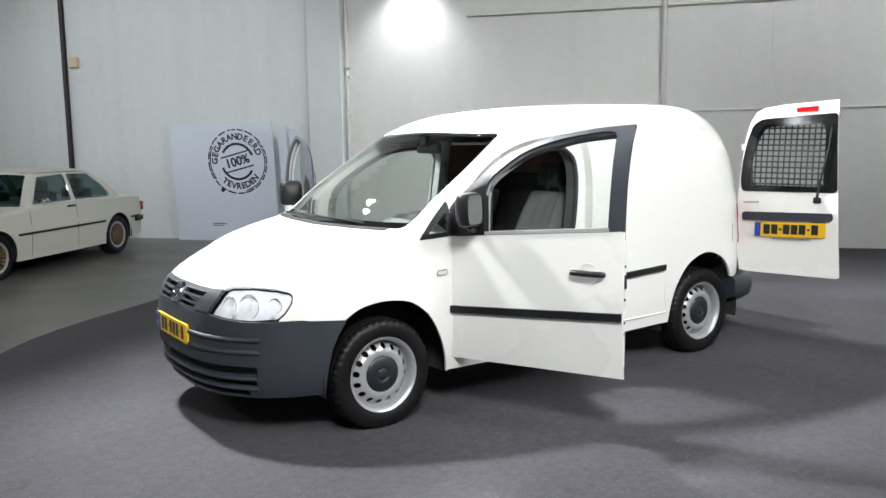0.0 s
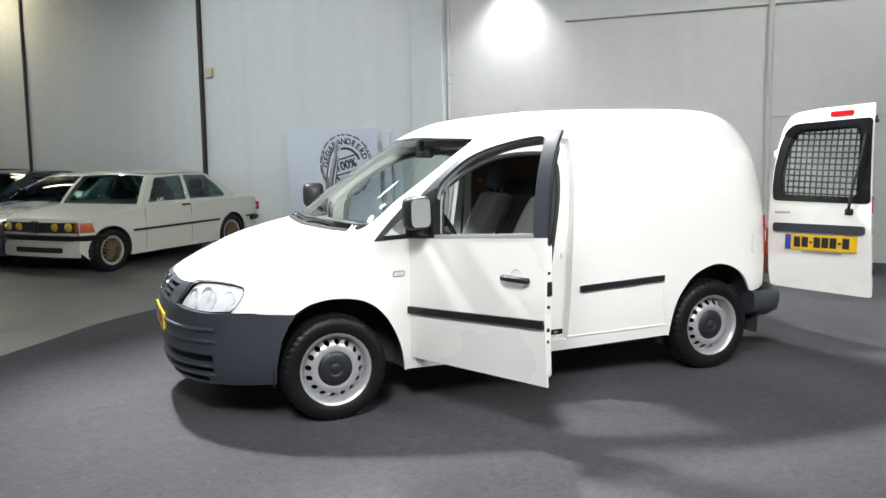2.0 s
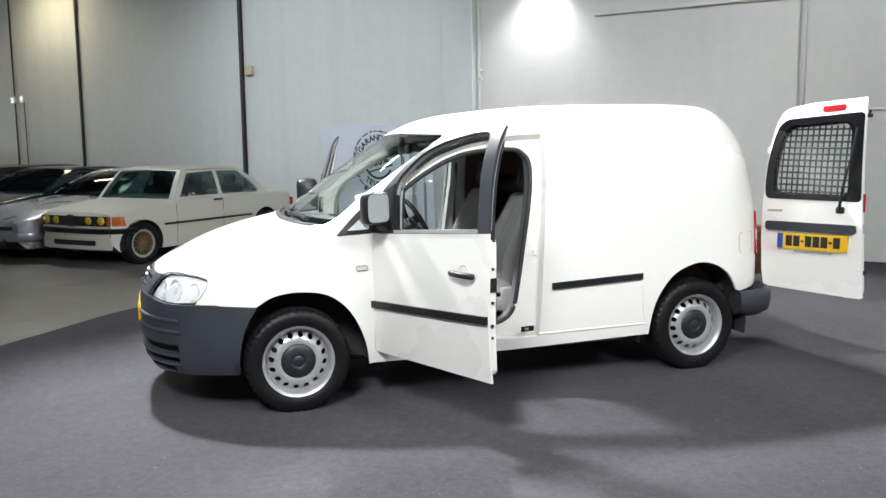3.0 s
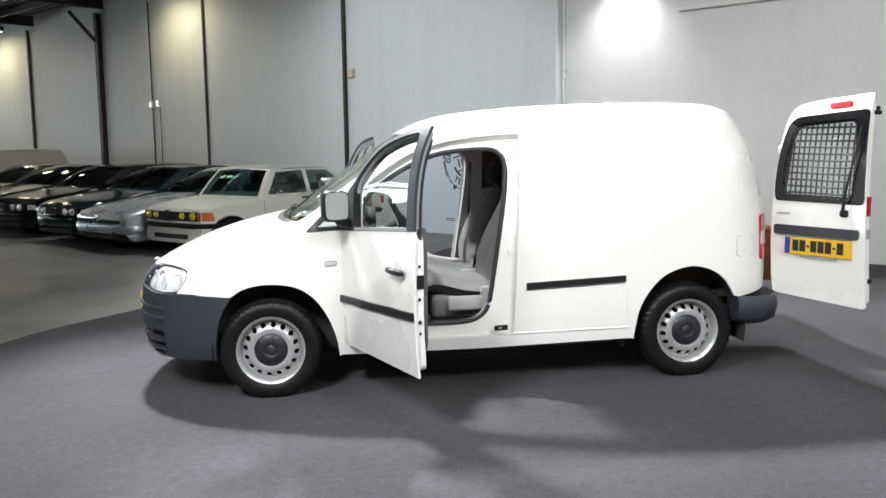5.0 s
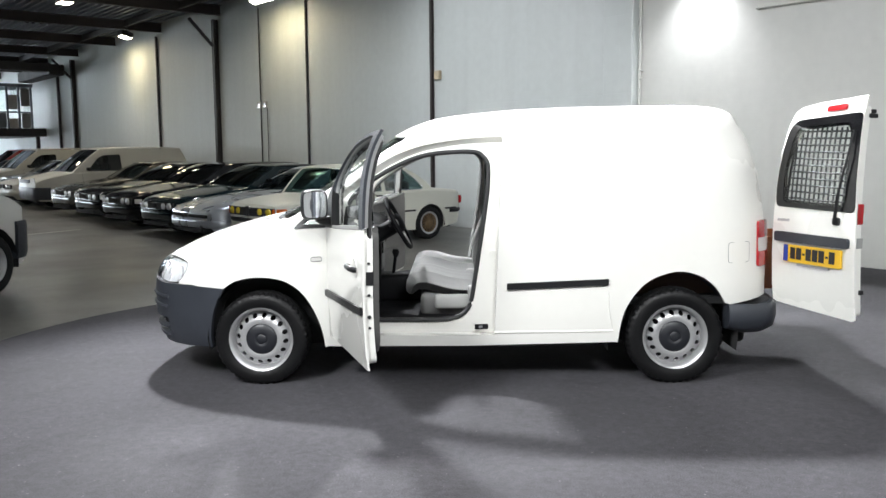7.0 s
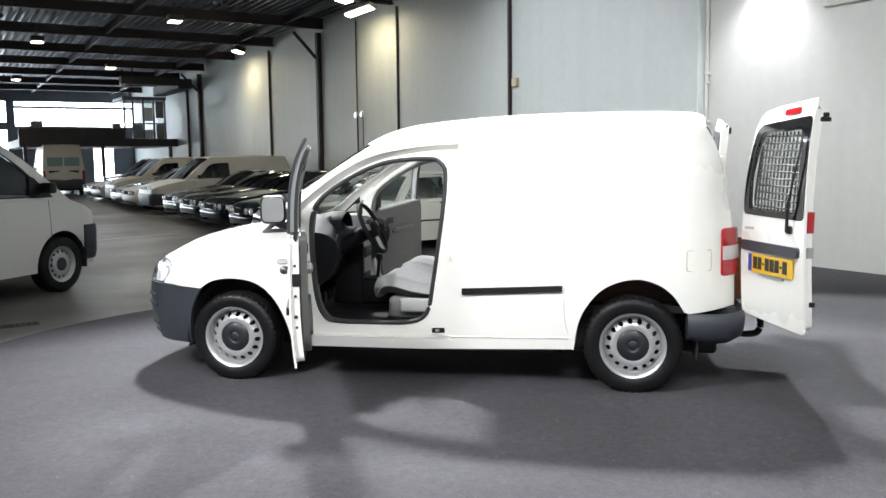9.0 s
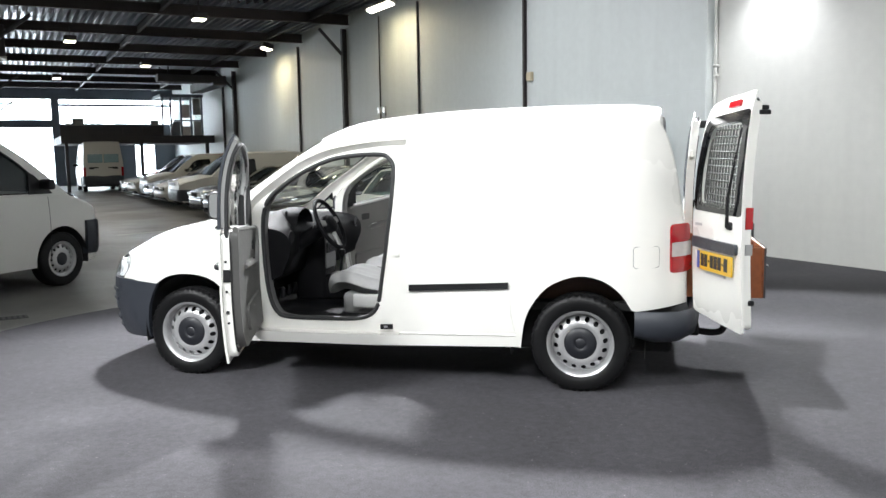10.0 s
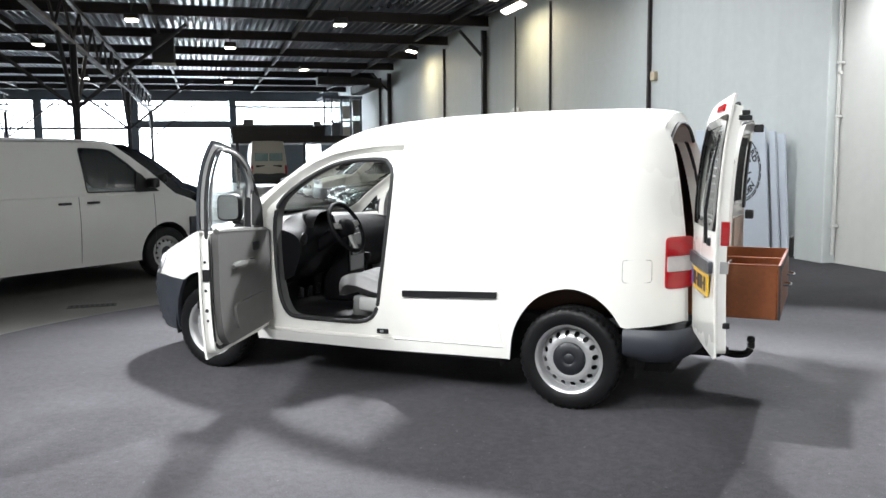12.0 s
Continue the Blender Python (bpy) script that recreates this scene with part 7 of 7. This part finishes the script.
SALOON = dict(nose=-0.80, tail=3.66, base=2.70, R=0.315, H=1.33, W=1.74, sill=0.19, belt=0.93, tyre=0.20, rim=STEEL, spokes=10,
    deck=((-0.80, -0.6, 0.0, 0.62, 1.2, 2.4, 3.0, 3.5, 3.66), (0.66, 0.74, 0.83, 0.91, 0.93, 0.95, 0.96, 0.94, 0.88)),
    cabin=(0.58, 1.28, 2.35, 3.02), windows=([(1.05, 0.965), (1.36, 1.225), (1.72, 1.245), (1.74, 0.965)], [(1.82, 0.965), (1.80, 1.245), (2.30, 1.23), (2.62, 1.03), (2.62, 0.965)]),
    chrome=1, seats=(1.6,), bumper=(0.40, 0.17, 0.06, None), handles=((1.6, 0.84), (2.5, 0.86)), cuts=(0.68, 1.78), mirror=(0.98, 1.03, 0.065, BLACK_PAINT),
    face=(("grille", (-0.66, 0.66, 0.535, 0.655), UNDER, 0.002), ("kidney", (0.012, 0.11, 0.53, 0.665), CHROME, 0.008), ("kidney_slot", (0.024, 0.098, 0.545, 0.65), UNDER, 0.014), ("air_slot", (-0.5, 0.5, 0.22, 0.29), UNDER, 0.02)), round=(("inner_headlamp", 0.34, 0.595, 0.056, LAMP_DISH), ("headlamp", 0.53, 0.595, 0.060, LAMP_DISH)), corner=((-0.79, -0.66, 0.55, 0.64, WHITE_LENS),), tail_face=(("tail_lamp", (0.45, 0.76, 0.66, 0.82), RED_LENS),))
ESTATE = dict(SALOON, H=1.35, cabin=(0.58, 1.28, 3.15, 3.50), windows=([(1.05, 0.965), (1.36, 1.235), (1.72, 1.26), (1.74, 0.965)], [(1.82, 0.965), (1.80, 1.26), (2.45, 1.26), (2.47, 0.965)], [(2.55, 0.965), (2.53, 1.255), (3.05, 1.24), (3.20, 0.965)]))
PANEL_VAN = dict(nose=-0.70, tail=3.95, base=3.0, R=0.33, H=1.79, W=1.90, sill=0.27, belt=1.10, tyre=0.21, rim=STEEL, spokes=0, rr=0.63, g0=0.965, g1=0.82, gap=0.07,
    deck=((-0.70, -0.62, -0.35, 0.0, 0.4, 2.0, 3.7, 3.95), (0.84, 0.93, 1.05, 1.13, 1.14, 1.14, 1.14, 1.13)),
    cabin=(-0.18, 0.70, 3.72, 3.93), windows=([(0.12, 1.14), (0.50, 1.48), (0.72, 1.64), (0.80, 1.66), (1.14, 1.675), (1.11, 1.15)],),
    sail=([(0.10, 1.13), (0.44, 1.13), (0.40, 1.38), (0.34, 1.36)],), chrome=1, seats=(1.05,), bumper=(0.56, 0.42, 0.05, PLASTIC), handles=((1.05, 1.03), (1.42, 1.03)), cuts=(0.18, 1.23), mirror=(0.24, 1.24, 0.10, BLACK_PLASTIC), rear_glass=1,
    face=(("grille", (-0.42, 0.42, 0.76, 0.86), BLACK_PLASTIC, 0.01), ("headlamp", (0.46, 0.72, 0.77, 0.90), WHITE_LENS, -0.01)), tail_face=(("tail_lamp", (0.76, 0.86, 0.75, 1.15), RED_LENS),))
PRIVACY = glass("dark_window_glass", (0.10, 0.12, 0.14), 0.6)
HIGH_VAN = dict(PANEL_VAN, H=2.33, W=1.80, sail=(), nose=-0.9, rear_glass=0, tail_face=(("tail_lamp", (0.76, 0.86, 0.75, 1.15), RED_LENS), ("rear_pane", (0.03, 0.66, 1.36, 1.74), DAYLIT_PANE), ("rear_trim", (0.20, 0.62, 1.06, 1.16), BLACK_PLASTIC)), deck=((-0.9, -0.75, -0.35, 0.0, 0.4, 2.0, 3.7, 3.95), (0.84, 0.93, 1.05, 1.13, 1.14, 1.14, 1.14, 1.13)), windows=([(0.26, 1.155), (0.62, 1.60), (0.80, 1.69), (1.28, 1.72), (1.30, 1.155)],))
SMALL_VAN = dict(PANEL_VAN, sail=(), nose=-0.85, tail=3.4, glass=PRIVACY, base=2.68, H=1.74, W=1.78, R=0.31, belt=1.02, bumper=(0.47, 0.34, 0.06, PLASTIC), sill=0.24,
    deck=((-0.85, -0.7, -0.3, 0.10, 0.5, 2.0, 3.2, 3.4), (0.80, 0.88, 0.98, 1.05, 1.06, 1.06, 1.06, 1.05)),
    cabin=(0.0, 0.85, 3.15, 3.38), windows=([(0.45, 1.075), (0.75, 1.43), (0.92, 1.51), (1.36, 1.53), (1.38, 1.075)],), handles=((1.25, 0.92),), cuts=(0.30, 1.45), mirror=(0.45, 1.13, 0.08, BLACK_PLASTIC))

for i, (nm, lb, ct, pt, P, run, out) in enumerate((
    ("coupe", "low silver coupe with dark windows parked on concrete", "car", SILVER_PAINT, COUPE, 8.0, 4.28),
    ("saloon", "dark blue-green saloon parked beside a silver coupe", "car", GREEN_PAINT, SALOON, 9.55, 4.35),
    ("estate_car", "black estate car parked nose out", "car", BLACK_PAINT, ESTATE, 11.7, 4.35),
    ("saloon", "black saloon with chrome grille parked nose out", "car", BLACK_PAINT, SALOON, 13.8, 4.3),
    ("saloon", "olive grey saloon parked nose out", "car", GREY_PAINT, SALOON, 16.0, 4.2),
    ("small_van", "off-white small van parked beside dark cars", "van", GREY_WHITE, SMALL_VAN, 19.0, 4.2),
    ("estate_car", "grey-white estate car parked nose out", "car", GREY_WHITE, ESTATE, 21.3, 4.3),
    ("estate_car", "silver estate car parked nose out", "car", SILVER_PAINT, ESTATE, 23.4, 4.3),
    ("small_van", "off-white small van parked far down the wall", "van", GREY_WHITE, SMALL_VAN, 25.6, 4.1),
    ("estate_car", "pale estate car parked far down the wall", "car", GREY_WHITE, ESTATE, 27.8, 4.3),
    ("saloon", "silver saloon parked far down the wall", "car", SILVER_PAINT, SALOON, 29.9, 4.3),
    ("small_van", "red small van parked at the far end", "van", RED_PAINT, SMALL_VAN, 33.0, 3.0),
)):
    o = hall(run, out)
    car(nm, lb, ct, "cars along the wall", pose(o.x, o.y, 0, 0, 0, 43 + (i * 37 % 5) * 0.8) @ LOW, pt, P)

# row across the aisle, noses towards the wall
T5 = Vector((-3.76, 2.70, 0))
for i, (nm, lb, ct, pt, P, off) in enumerate((
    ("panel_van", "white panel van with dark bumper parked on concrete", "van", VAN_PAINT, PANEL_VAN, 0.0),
    ("panel_van", "black panel van parked beside a white one", "van", BLACK_PAINT, dict(PANEL_VAN, glass=PRIVACY), 2.5),
    ("panel_van", "dark blue panel van parked across the aisle", "van", BLUE_PAINT, dict(PANEL_VAN, glass=PRIVACY, H=1.74), 4.95),
    ("estate_car", "dark grey estate car parked across the aisle", "car", GREY_PAINT, dict(ESTATE, glass=PRIVACY), 7.4),
    ("estate_car", "dark blue estate car parked across the aisle", "car", BLUE_PAINT, ESTATE, 9.7),
    ("saloon", "silver saloon parked across the aisle", "car", SILVER_PAINT, SALOON, 12.2),
)):
    turn = 81 - 1.5 * (i % 3)
    yl = Vector((math.sin(radians(turn)), -math.cos(radians(turn)), 0))
    o = T5 + RUN * off - yl * (P["W"] / 2 - 0.035)
    car(nm, lb, ct, "cars across the aisle", pose(o.x, o.y, 0, 0, 0, 180 + turn), pt, P)
o = hall(38.8, 5.36)
car("high_roof_van", "white high-roof van seen from behind in the aisle", "van", "", pose(o.x, o.y, 0, 0, 0, 180 + math.degrees(math.atan2(RUN.y, RUN.x))), GREY_WHITE, HIGH_VAN)
